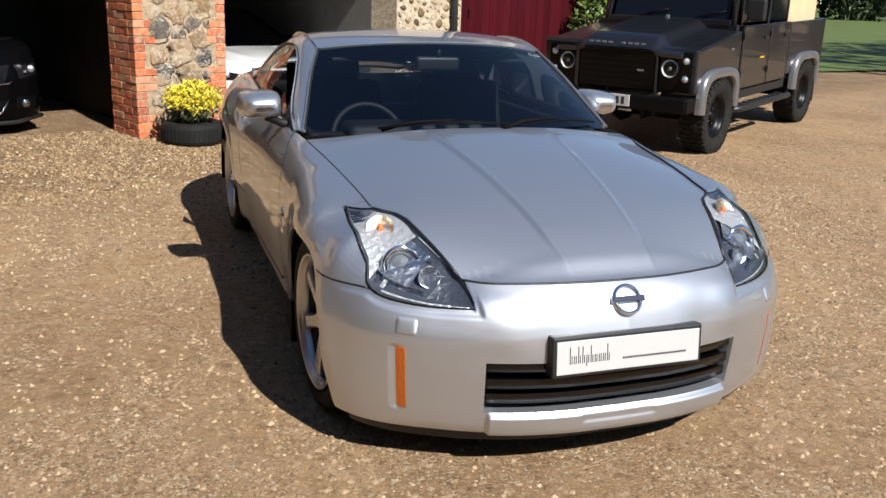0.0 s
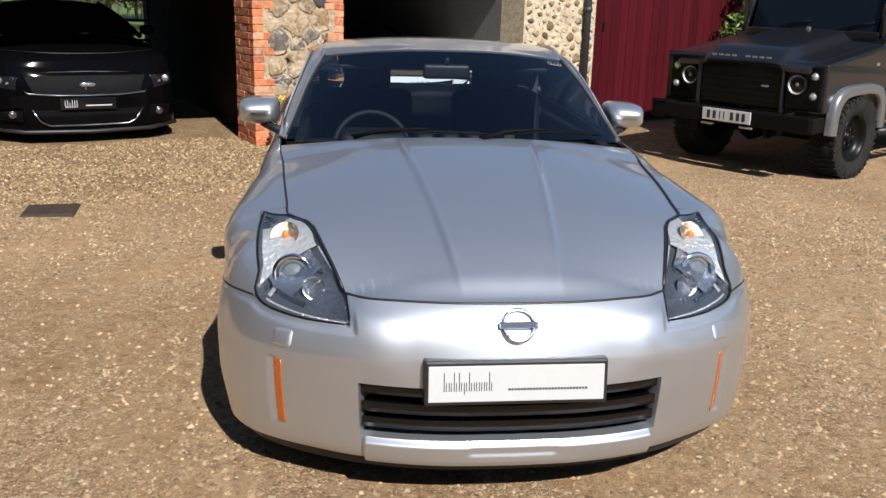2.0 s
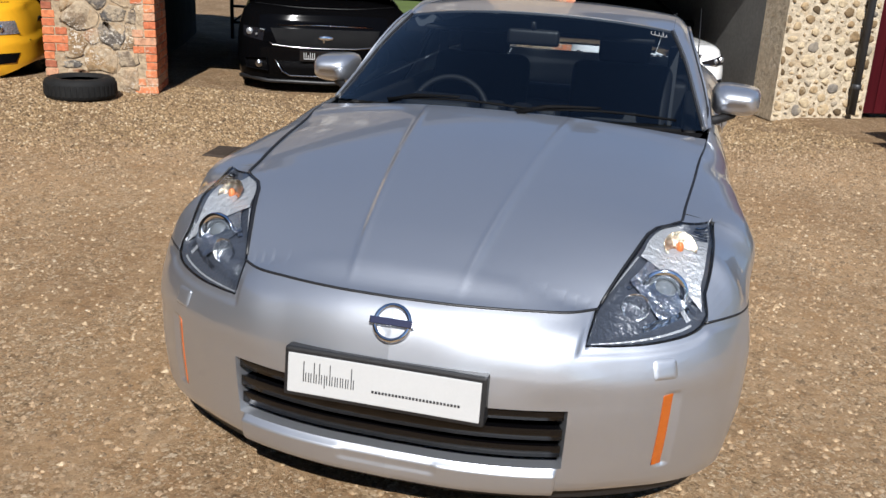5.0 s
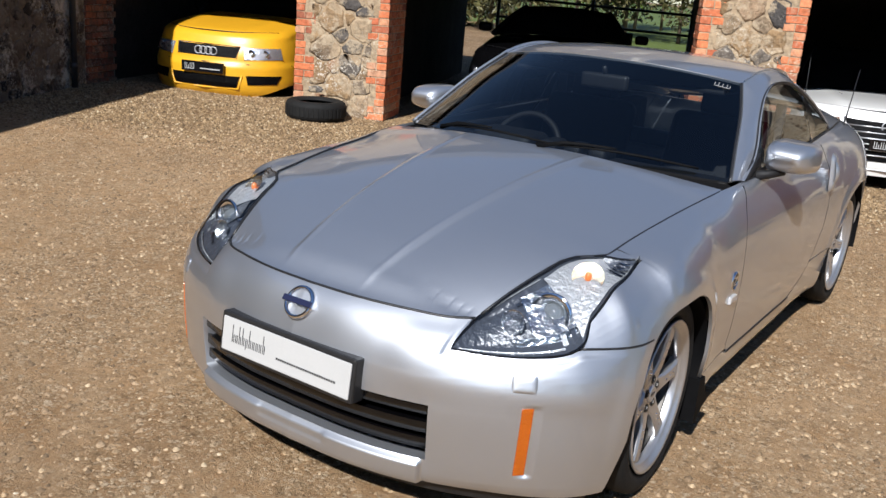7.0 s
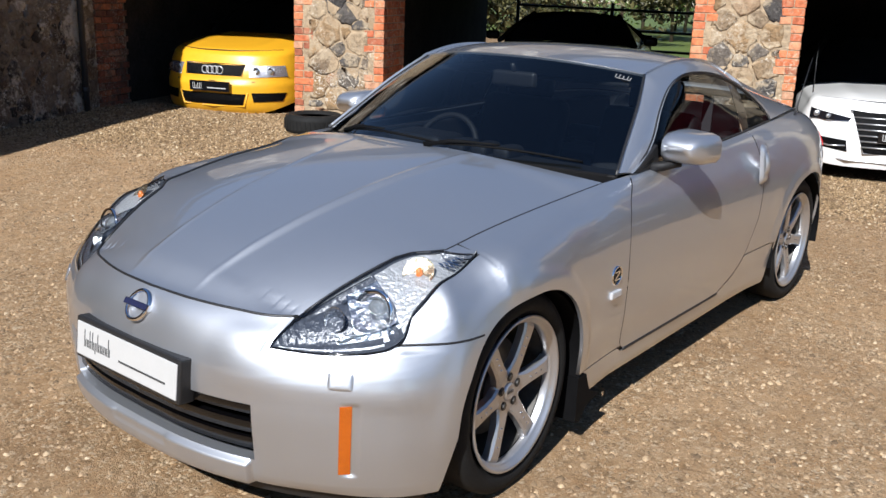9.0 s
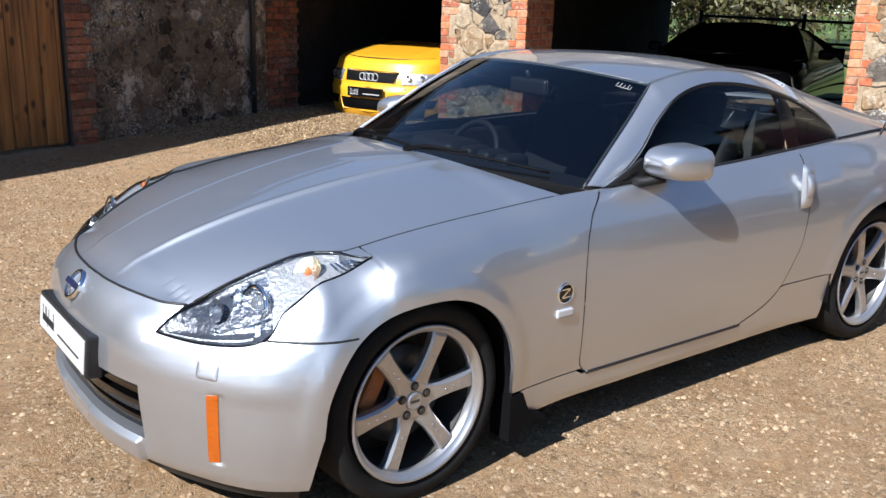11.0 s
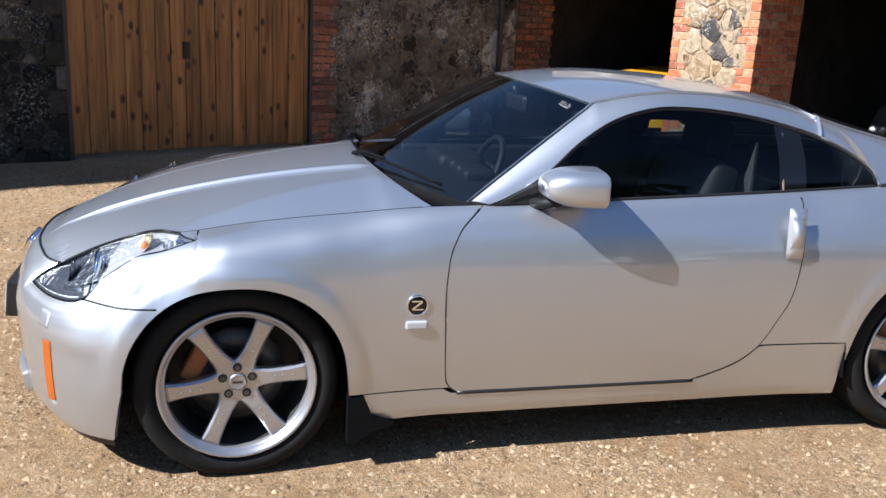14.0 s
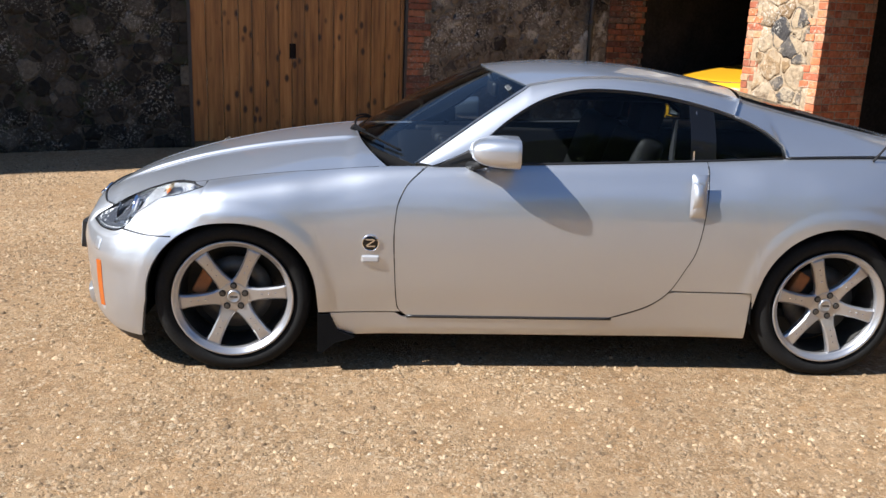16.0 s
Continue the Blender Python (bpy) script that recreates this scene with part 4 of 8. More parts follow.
for mir in (False, True):
    sheet("side_marker", marker, 6, 14, AMBER, coupe, "amber side marker lens", thick=0.006, mirror=mir)
    sheet("washer_cover", washer, 14, 12, SILVER, coupe, thick=0.006, mirror=mir)
    sg = -1 if mir else 1
    wb = new("wing_badge")
    wb.parent = coupe
    wb["label"] = "round black badge with a chrome slanted bar"
    wb.matrix_local = pose(0.8835 * sg, -0.731, 0.594, 0, 2 * sg, 0 if sg > 0 else 180)
    spun("disc", [(0.0, 0.006), (0.031, 0.006), (0.033, 0.004)], GLOSSBLK, wb, 36)
    spun("rim_ring", [(0.032, 0.0), (0.032, 0.008), (0.036, 0.008), (0.037, 0.0)], CHROME, wb, 36)
    for y0, y1, z0, z1, tilt in ((-0.020, 0.014, 0.012, 0.017, 0), (-0.014, 0.020, -0.017, -0.012, 0), (-0.022, 0.022, -0.003, 0.003, 38)):
        bm = box_bm(0.004, 0.0075, y0, y1, z0, z1)
        bm.transform(pose(0, 0, 0, tilt, 0, 0))
        part("bar", bm, CHROME, wb)
    bm = box_bm(-0.004, 0.013, -0.037, 0.037, -0.014, 0.014, 0.006)
    bm.transform(pose(0.884 * sg, -0.731, 0.524))
    part("side_repeater", bm, mat("repeater_lens", (0.42, 0.42, 0.43), 0.15, coat=1.0), coupe, "clear side repeater")
    flap = prism("mud_flap", [(0.0, 0.27), (0.055, 0.27), (0.085, 0.20), (0.16, 0.165), (0.075, 0.14), (0.025, 0.095), (0.0, 0.10)], 0.0, 0.10, FLAPBLK, coupe, m=Matrix.Identity(4))
    flap.matrix_local = Matrix(((0, 0, 1, 0.790 if sg > 0 else -0.890), (1, 0, 0, -0.955), (0, 1, 0, 0), (0, 0, 0, 1)))
    # upright door handle: base shell, bowed grip, dark pull gap
    hn = new("door_handle")
    hn.parent = coupe
    hn.matrix_local = pose(0.874 * sg, 0.672, 0.825, 0, -5 * sg, 0)

    def shell(u, v, sg=sg):
        a = u * 2 - 1
        b = v * 2 - 1
        return Vector((sg * (0.004 + 0.024 * (1 - abs(a) ** 4) * (1 - abs(b) ** 6)), 0.036 * a, 0.094 * b))
    v, f = grid(shell, 10, 18)
    mesh_ob("handle_base", v, f if sg < 0 else [q[::-1] for q in f], SILVER, hn)

    def grip(u, v, sg=sg):
        a = u * 2 - 1
        b = v * 2 - 1
        return Vector((sg * (0.020 + 0.024 * (1 - b * b) * (1 - 0.6 * abs(a) ** 3)), -0.008 + 0.022 * a, 0.004 + 0.060 * b))
    v, f = grid(grip, 8, 16)
    mesh_ob("grip", v, f if sg < 0 else [q[::-1] for q in f], SILVER, hn)
    # mirrors
    mr = new("door_mirror")
    mr.parent = coupe
    verts, faces = [], []
    nu, nv = 20, 24
    for i in range(nu + 1):
        a = i / nu
        for j in range(nv):
            w = 2 * math.pi * j / nv
            sq = (abs(math.cos(w)) ** 4.2 + abs(math.sin(w)) ** 4.2) ** (-1 / 4.2)
            hw = (0.100 - 0.008 * (1 - a)) * (0.96 if a > 0.97 else 1)
            grow = (1 - (1 - a) ** 3.4) ** 0.5
            verts.append(((0.878 - (0.014 if sg > 0 else 0.0) + 0.012 * (1 - a) + hw * sq * math.cos(w) * (0.35 + 0.65 * grow) + 0.018 * a) * sg, -0.325 + 0.205 * a, 1.0 - 0.004 + sq * math.sin(w) * 0.064 * grow * (1 - 0.10 * math.cos(w)) - 0.004 * a))
    for i in range(nu):
        for j in range(nv):
            q = (i * nv + j, i * nv + (j + 1) % nv, (i + 1) * nv + (j + 1) % nv, (i + 1) * nv + j)
            faces.append(q if sg > 0 else q[::-1])
    faces.append(tuple(range(nv)) if sg < 0 else tuple(range(nv))[::-1])
    mesh_ob("mirror_shell", verts, faces, SILVER, mr)
    rim_v = [Vector(v) for v in verts[-nv:]]
    cen = sum(rim_v, Vector()) / nv
    ring = [cen + (v - cen) * 0.97 + Vector((0, -0.006, 0)) for v in rim_v]
    mesh_ob("mirror_glass", ring, [tuple(range(nv)) if sg > 0 else tuple(range(nv))[::-1]], CHROME, mr, "mirror glass", smooth=False)
    tube("mirror_arm", [(0.77 * sg, -0.32, 0.915), (0.82 * sg, -0.29, 0.925), (0.87 * sg, -0.25, 0.945)], [0.022, 0.018, 0.02], INTERIOR, mr, seg=10)
    tri = [(0.776, -0.455, 0.914), (0.777, -0.26, 0.920), (0.762, -0.262, 1.0), (0.758, -0.31, 0.985)]
    verts = [(x * sg + 0.012 * sg, y, z) for x, y, z in tri]
    mesh_ob("mirror_sail", verts + [(x - 0.02 * sg, y, z) for x, y, z in verts], [(0, 1, 2, 3), (4, 7, 6, 5), (0, 4, 5, 1), (1, 5, 6, 2), (2, 6, 7, 3), (3, 7, 4, 0)], BLACKPL, coupe, smooth=False)
    # weather strips along the glass
    ys = np.linspace(-0.42, 1.08, 40)
    tube("belt_strip", [((BELT_X(y) - 0.001) * sg, y, BELT_Z(y) + 0.002) for y in ys], 0.006, BLACKPL, coupe, seg=6)
    tube("glass_strip", [(lambda p: ((p[0] + 0.001) * sg, p[1], p[2] - 0.003))(DLO(t)) for t in np.linspace(0.0, 1.0, 60)], 0.007, BLACKPL, coupe, seg=6)
    tube("screen_strip", [(lambda p: ((p[0] - 0.004) * sg, p[1], p[2] + 0.001))(WS_EDGE(t)) for t in np.linspace(0, 1, 20)], 0.006, BLACKPL, coupe, seg=6)
    tube("pillar_trim", [((BELT_X(0.665) - 0.002) * sg, 0.672, BELT_Z(0.67) + 0.006), (0.715 * sg, 0.682, 1.06), (0.668 * sg, 0.694, 1.165)], 0.005, CHROME, coupe, "bright trim on the glass edge", seg=6)
    ys = np.linspace(1.10, 1.95, 30)
    tube("hatch_gap", [((BELT_X(y) + 0.001) * sg, y, BELT_Z(y) + 0.003) for y in ys], 0.005, BLACKPL, coupe, seg=6)
    tube("door_seam", [(lambda p: (p[0] * sg, p[1], p[2]))(skin_at(at_y(DOOR_R(z)), z, -0.004)) for z in np.linspace(0.27, 0.94, 40)], 0.005, BLACKPL, coupe, seg=6)
    tube("wing_seam", [(lambda p: (p[0] * sg, p[1], p[2]))(skin_at(at_y(DOOR_F(z)), z, -0.004)) for z in np.linspace(0.27, 0.90, 40)], 0.005, BLACKPL, coupe, seg=6)
    tube("sill_seam", [(lambda p: (p[0] * sg, p[1], p[2]))(skin_at(at_y(y), 0.2575, -0.002)) for y in np.linspace(-0.57, 0.34, 30)], 0.0075, BLACKPL, coupe, seg=6)
    tube("bumper_seam", [(lambda p: (p[0] * sg, p[1], p[2]))(skin_at(S_LOW + (at_y(-1.56) - S_LOW) * k, 0.608, -0.004)) for k in np.linspace(0, 1, 16)], 0.005, BLACKPL, coupe, seg=6)
    tube("bonnet_seam", [((p[0] - 0.002) * sg, p[1], p[2] - 0.004) for p in _seam[4::8]], 0.0055, BLACKPL, coupe, seg=6)
    sheet("tail_lamp", lambda u, v: skin_at(at_y(1.72) + (at_y(2.0) - at_y(1.72)) * u, 0.80 + 0.13 * v * (0.25 + 0.75 * u), 0.004), 10, 8, REDLENS, coupe, "red tail lamp", thick=0.006, mirror=mir)
tube("bonnet_front_seam", [(p[0], p[1] + 0.003, p[2] - 0.007) for p in _nose[::-150]] + [(-p[0], p[1] + 0.003, p[2] - 0.007) for p in _nose[::150]], 0.005, BLACKPL, coupe, seg=6)
tube("aerial", [(0.735, 1.50, 0.975), (0.73, 1.60, 1.11), (0.722, 1.72, 1.27)], [0.006, 0.003, 0.002], BLACKPL, coupe, "thin black whip aerial", seg=6)


# Cowl, wipers
def cowl(u, v):
    w = u * 2 - 1
    a = abs(w)
    f = Vector((0.70 * w, -0.80 + 0.14 * a ** 2.2, 0.945 - 0.048 * a ** 2))
    e = WS_EDGE(0.0)
    b = Vector((e[0] * w, -0.825 + (e[1] + 0.825) * a ** 2.1 + 0.02, 0.952 + (e[2] - 0.952) * a ** 2.2 - 0.012))
    p = f.lerp(b, v)
    p.z -= 0.016 * math.sin(math.pi * v)
    return p


sheet("scuttle_panel", cowl, 40, 6, FLAPBLK, coupe, flip=True)


def on_screen(u, w, off=0.01):
    p = windscreen(u, (w + 1) / 2)
    return Vector((p.x, p.y - off * 0.75, p.z + off))


for w0, w1, u1 in ((-0.62, 0.16, 0.030), (0.08, 0.86, 0.045)):
    wp = new("wiper")
    wp.parent = coupe
    pts = [on_screen(0.012 + (u1 - 0.012) * k + 0.012 * math.sin(math.pi * k), w0 + (w1 - w0) * k, 0.014 + 0.010 * math.sin(math.pi * k)) for k in np.linspace(0, 1, 16)]
    tube("wiper_blade", pts, 0.0052, FLAPBLK, wp, seg=6)
    arm = [on_screen(0.0, w0 + (w1 - w0) * 0.02, 0.012)] + [p + Vector((0, -0.006, 0.012)) for p in pts[3:9]]
    tube("wiper_arm", arm, [0.011, 0.008, 0.007, 0.006, 0.005, 0.005, 0.004], FLAPBLK, wp, seg=6)

# Screen sticker near the top corner, kept as bars
st = new("screen_sticker")
st.parent = coupe
p0 = windscreen(0.915, 0.94)
st.matrix_local = Matrix.Translation((p0.x, p0.y - 0.004, p0.z + 0.004)) @ pose(0, 0, 0, -55, 8, 8)
for x0, x1, z0, z1 in ((-0.035, 0.035, -0.012, -0.009), (-0.034, -0.031, -0.012, 0.010), (-0.018, -0.015, -0.012, 0.012), (0.0, 0.003, -0.012, 0.008), (0.018, 0.021, -0.012, 0.012), (0.031, 0.034, -0.012, 0.006)):
    box("print_bar", x0, x1, -0.001, 0.001, z0, z1, mat("faded_print", (0.22, 0.22, 0.22), 0.6) if "faded_print" not in MATS else MATS["faded_print"], st)

# ---- cabin ----
def rounded(name, x0, x1, y0, y1, z0, z1, material, bev, parent, m=None, label=""):
    bm = box_bm(x0, x1, y0, y1, z0, z1, bev, 4)
    if m is not None:
        bm.transform(m)
    return part(name, bm, material, parent, label, smooth=True)


rounded("dashboard", -0.70, 0.70, -0.62, -0.22, 0.62, 0.875, INTERIOR, 0.06, coupe)
rounded("instrument_pod", -0.52, -0.20, -0.42, -0.20, 0.80, 0.925, INTERIOR, 0.05, coupe)
for dx in (-0.12, 0.0, 0.12):
    rounded("gauge_pod", dx - 0.045, dx + 0.045, -0.40, -0.26, 0.85, 0.92, INTERIOR, 0.03, coupe)
box("cabin_floor", -0.74, 0.74, -0.75, 1.9, 0.24, 0.28, INTERIOR, coupe)
box("firewall", -0.70, 0.70, -0.68, -0.60, 0.25, 0.86, INTERIOR, coupe)
rounded("centre_console", -0.10, 0.10, -0.35, 0.55, 0.28, 0.58, INTERIOR, 0.03, coupe)
for sx in (-1, 1):
    seat = new("seat")
    seat.parent = coupe
    seat.matrix_local = Matrix.Translation((0.36 * sx, 0.12, 0))
    rounded("cushion", -0.25, 0.25, -0.25, 0.26, 0.34, 0.50, INTERIOR, 0.06, seat)
    rounded("backrest", -0.25, 0.25, -0.08, 0.06, 0.0, 0.62, INTERIOR, 0.065, seat, Matrix.Translation((0, 0.24, 0.44)) @ pose(0, 0, 0, -18, 0, 0))
    rounded("headrest", -0.13, 0.13, -0.06, 0.05, 0.0, 0.17, INTERIOR, 0.05, seat, Matrix.Translation((0, 0.43, 1.02)) @ pose(0, 0, 0, -10, 0, 0))
    rounded("door_trim", 0.70 * sx - 0.02, 0.70 * sx + 0.03, -0.5, 0.74, 0.30, 0.90, INTERIOR, 0.02, coupe)
    rounded("rear_side_trim", 0.64 * sx - 0.05, 0.64 * sx + 0.05, 0.74, 1.9, 0.30, 0.93, INTERIOR, 0.03, coupe)
    box("seat_belt", 0.60 * sx - 0.025, 0.60 * sx + 0.025, 0.62, 0.63, 0.55, 1.12, INTGREY, coupe)
rounded("rear_bulkhead", -0.66, 0.66, 0.70, 1.0, 0.30, 0.74, INTERIOR, 0.05, coupe)
rounded("load_floor", -0.62, 0.62, 0.95, 1.9, 0.55, 0.70, INTERIOR, 0.03, coupe)
rounded("strut_brace", -0.55, 0.55, 1.28, 1.36, 0.70, 0.80, INTGREY, 0.03, coupe)
box("headlining", -0.52, 0.52, -0.05, 0.92, 1.185, 1.205, INTERIOR, coupe, 0.008)
sw = new("steering_wheel")
sw.parent = coupe
sw.matrix_local = pose(-0.36, -0.17, 0.815, 0, 0, 0) @ pose(0, 0, 0, 66, 0, 0)
tube("wheel_rim", [(0.18 * math.cos(a), 0.18 * math.sin(a), 0) for a in np.linspace(0, 2 * math.pi, 40)[:-1]], 0.015, INTERIOR, sw, seg=10, closed=True)
rounded("wheel_boss", -0.075, 0.075, -0.06, 0.06, -0.05, 0.0, INTERIOR, 0.03, sw)
for a in (0, 180, 270):
    bm = box_bm(0.05, 0.175, -0.016, 0.016, -0.018, -0.002, 0.006)
    bm.transform(pose(0, 0, 0, 0, 0, a))
    part("wheel_spoke", bm, INTGREY, sw, smooth=True)
rounded("interior_mirror", -0.115, 0.115, -0.02, 0.015, -0.035, 0.035, BLACKPL, 0.018, coupe, Matrix.Translation((0, -0.135, 1.185)))
tube("mirror_stalk", [(0, -0.13, 1.20), (0, -0.16, 1.255)], 0.012, BLACKPL, coupe)

# Dark shut line along the bonnet's leading edge
edge_ = [NOSE_EDGE(float(t)) for t in np.linspace(0, 1, 30)]
tube("bonnet_shut_line", [(-p[0], p[1] + 0.001, p[2] + 0.001) for p in edge_[::-1]] + [(p[0], p[1] + 0.001, p[2] + 0.001) for p in edge_[1:]], 0.0042, BLACKPL, coupe, seg=6)

# ---- yard and barn: barn axes turned by 23.5 degrees; local x along the barn's front, local y into it ----
BARN = pose(0, 0, 0, 0, 0, 23.5)
rnd = random.Random(7)


def nodes_of(m):
    return m.node_tree, m.node_tree.nodes["Principled BSDF"]


def ramp_node(nt, fac, stops):
    r = nt.nodes.new("ShaderNodeValToRGB")
    while len(r.color_ramp.elements) < len(stops):
        r.color_ramp.elements.new(0.5)
    for e, (pos, col) in zip(r.color_ramp.elements, stops):
        e.position, e.color = pos, (*col, 1)
    nt.links.new(fac, r.inputs["Fac"])
    return r.outputs["Color"]


def noise_node(nt, vec, scale, detail=5.0, rough=0.55):
    n = nt.nodes.new("ShaderNodeTexNoise")
    n.inputs["Scale"].default_value, n.inputs["Detail"].default_value, n.inputs["Roughness"].default_value = scale, detail, rough
    nt.links.new(vec, n.inputs["Vector"])
    return n.outputs["Fac"]


def mixed(nt, fac, a, b, mode="MIX"):
    m = nt.nodes.new("ShaderNodeMix")
    m.data_type, m.blend_type = "RGBA", mode
    for k, v in ((0, fac), (6, a), (7, b)):
        if isinstance(v, bpy.types.NodeSocket):
            nt.links.new(v, m.inputs[k])
        elif k == 0:
            m.inputs[0].default_value = v
        else:
            m.inputs[k].default_value = (*v, 1)
    return m.outputs[2]


def bumped(nt, p, height, strength, dist):
    b = nt.nodes.new("ShaderNodeBump")
    b.inputs["Strength"].default_value, b.inputs["Distance"].default_value = strength, dist
    nt.links.new(height, b.inputs["Height"])
    nt.links.new(b.outputs["Normal"], p.inputs["Normal"])


def gravel_material():
    m = bpy.data.materials.new("gravel_ground")
    m.use_nodes = True
    nt, p = nodes_of(m)
    tc = nt.nodes.new("ShaderNodeTexCoord").outputs["Object"]
    big = noise_node(nt, tc, 0.7, 6)
    mid = noise_node(nt, tc, 6, 6)
    base = ramp_node(nt, big, [(0.30, (0.315, 0.215, 0.126)), (0.5, (0.40, 0.283, 0.171)), (0.70, (0.465, 0.335, 0.21))])
    base = mixed(nt, mid, base, (0.22, 0.145, 0.08), "SOFT_LIGHT")
    clump = ramp_node(nt, noise_node(nt, tc, 17, 8, 0.72), [(0.34, (0.10, 0.09, 0.08)), (0.46, (0.5, 0.5, 0.5)), (0.66, (0.78, 0.78, 0.78))])
    base = mixed(nt, 0.55, base, clump, "OVERLAY")
    heights = []
    col = base
    patch = ramp_node(nt, noise_node(nt, tc, 1.7, 7, 0.6), [(0.40, (0.25, 0.25, 0.25)), (0.60, (1, 1, 1))])
    geo = nt.nodes.new("ShaderNodeVectorMath")
    geo.operation = "DOT_PRODUCT"
    nt.links.new(tc, geo.inputs[0])
    geo.inputs[1].default_value = (-0.3987, 0.9171, 0.0)
    edge = nt.nodes.new("ShaderNodeMath")
    edge.operation = "MULTIPLY_ADD"
    nt.links.new(noise_node(nt, tc, 0.6, 5, 0.6), edge.inputs[0])
    edge.inputs[1].default_value = 1.6
    nt.links.new(geo.outputs["Value"], edge.inputs[2])
    loose = nt.nodes.new("ShaderNodeMapRange")          # ground under the loose gravel along the barn, darkened for shade between stones
    loose.inputs["From Min"].default_value, loose.inputs["From Max"].default_value = 3.4, 4.3
    nt.links.new(edge.outputs[0], loose.inputs["Value"])
    col = mixed(nt, loose.outputs["Result"], col, mixed(nt, 1.0, col, (0.52, 0.50, 0.48), "MULTIPLY"))
    for scale, low, high, amount in ((52, 0.66, 0.76, 0.75), (120, 0.40, 0.70, 0.75)):
        v = nt.nodes.new("ShaderNodeTexVoronoi")
        v.inputs["Scale"].default_value = scale
        nt.links.new(tc, v.inputs["Vector"])
        sep = nt.nodes.new("ShaderNodeSeparateColor")
        nt.links.new(v.outputs["Color"], sep.inputs["Color"])
        peb = ramp_node(nt, sep.outputs["Red"], [(0.0, (0.10, 0.062, 0.033)), (0.3, (0.27, 0.178, 0.095)), (0.75, (0.46, 0.33, 0.20)), (1.0, (0.66, 0.54, 0.39))])
        pick = ramp_node(nt, sep.outputs["Green"], [(low, (0, 0, 0)), (high, (amount, amount, amount))])
        pick = mixed(nt, 1.0, pick, patch, "MULTIPLY")
        col = mixed(nt, pick, col, peb)
        h = nt.nodes.new("ShaderNodeMath")
        h.operation = "MULTIPLY"
        nt.links.new(v.outputs["Distance"], h.inputs[0])
        nt.links.new(pick, h.inputs[1])
        heights.append(h.outputs[0])
    nt.links.new(col, p.inputs["Base Color"])
    p.inputs["Roughness"].default_value = 0.92
    p.inputs["Specular IOR Level"].default_value = 0.2
    total = noise_node(nt, tc, 130, 5, 0.7)
    for h, k in ((heights[0], -1.1), (heights[1], -0.6), (noise_node(nt, tc, 20, 6, 0.7), 0.9)):
        add = nt.nodes.new("ShaderNodeMath")
        add.operation = "MULTIPLY_ADD"
        nt.links.new(h, add.inputs[0])
        add.inputs[1].default_value = k
        nt.links.new(total, add.inputs[2])
        total = add.outputs[0]
    bumped(nt, p, total, 1.0, 0.013)
    return m


def random_material(name, stops, rough=0.9, island=False, grain=30.0, stain=None, bump=0.5, dist=0.006, speckle=None, smear=0.55, lime=None):
    """Colour by piece (its own random number), with grain, stains and relief."""
    m = bpy.data.materials.new(name)
    m.use_nodes = True
    nt, p = nodes_of(m)
    tc = nt.nodes.new("ShaderNodeNewGeometry").outputs["Position"]
    fac = nt.nodes.new("ShaderNodeNewGeometry").outputs["Random Per Island"] if island else nt.nodes.new("ShaderNodeObjectInfo").outputs["Random"]
    col = ramp_node(nt, fac, stops)
    g = noise_node(nt, tc, grain, 7, 0.65)
    col = mixed(nt, 0.75, col, ramp_node(nt, g, [(0.25, (0.15, 0.15, 0.15)), (0.5, (0.5, 0.5, 0.5)), (0.78, (0.85, 0.85, 0.85))]), "OVERLAY")
    if stain:
        s = noise_node(nt, tc, 5.0, 8, 0.7)
        col = mixed(nt, ramp_node(nt, s, [(smear, (0, 0, 0)), (smear + 0.08, (0.75, 0.75, 0.75))]), col, stain)
    if speckle:
        patch = ramp_node(nt, noise_node(nt, tc, 2.2, 4), [(0.46, (0, 0, 0)), (0.62, (1, 1, 1))])
        dots = ramp_node(nt, noise_node(nt, tc, 38, 6, 0.7), [(0.53, (0, 0, 0)), (0.60, (0.9, 0.9, 0.9))])
        col = mixed(nt, mixed(nt, 1.0, patch, dots, "MULTIPLY"), col, speckle)
    if lime:
        wash = ramp_node(nt, noise_node(nt, tc, 1.7, 10, 0.76), [(0.54, (0, 0, 0)), (0.60, (0.85, 0.85, 0.85))])
        col = mixed(nt, wash, col, lime)
    nt.links.new(col, p.inputs["Base Color"])
    p.inputs["Roughness"].default_value = rough
    p.inputs["Specular IOR Level"].default_value = 0.25
    bumped(nt, p, g, bump, dist)
    return m


GRAVEL = gravel_material()
PEBBLE = random_material("pebbles", [(0.0, (0.14, 0.094, 0.055)), (0.25, (0.25, 0.172, 0.10)), (0.6, (0.35, 0.245, 0.145)), (0.9, (0.41, 0.30, 0.185)), (0.985, (0.44, 0.34, 0.225)), (1.0, (0.50, 0.42, 0.31))], island=True, grain=120, bump=0.2)
CRUMB = random_material("soil_crumbs", [(0.0, (0.13, 0.086, 0.050)), (0.5, (0.23, 0.157, 0.092)), (1.0, (0.33, 0.232, 0.142))], island=True, grain=120, bump=0.2)
# Coloured darker than PEBBLE, for the shade in the gaps between stones
COARSE = random_material("coarse_pebbles", [(0.0, (0.07, 0.046, 0.026)), (0.3, (0.18, 0.118, 0.060)), (0.65, (0.285, 0.19, 0.098)), (0.9, (0.37, 0.262, 0.15)), (1.0, (0.48, 0.39, 0.26))], island=True, grain=120, bump=0.2)
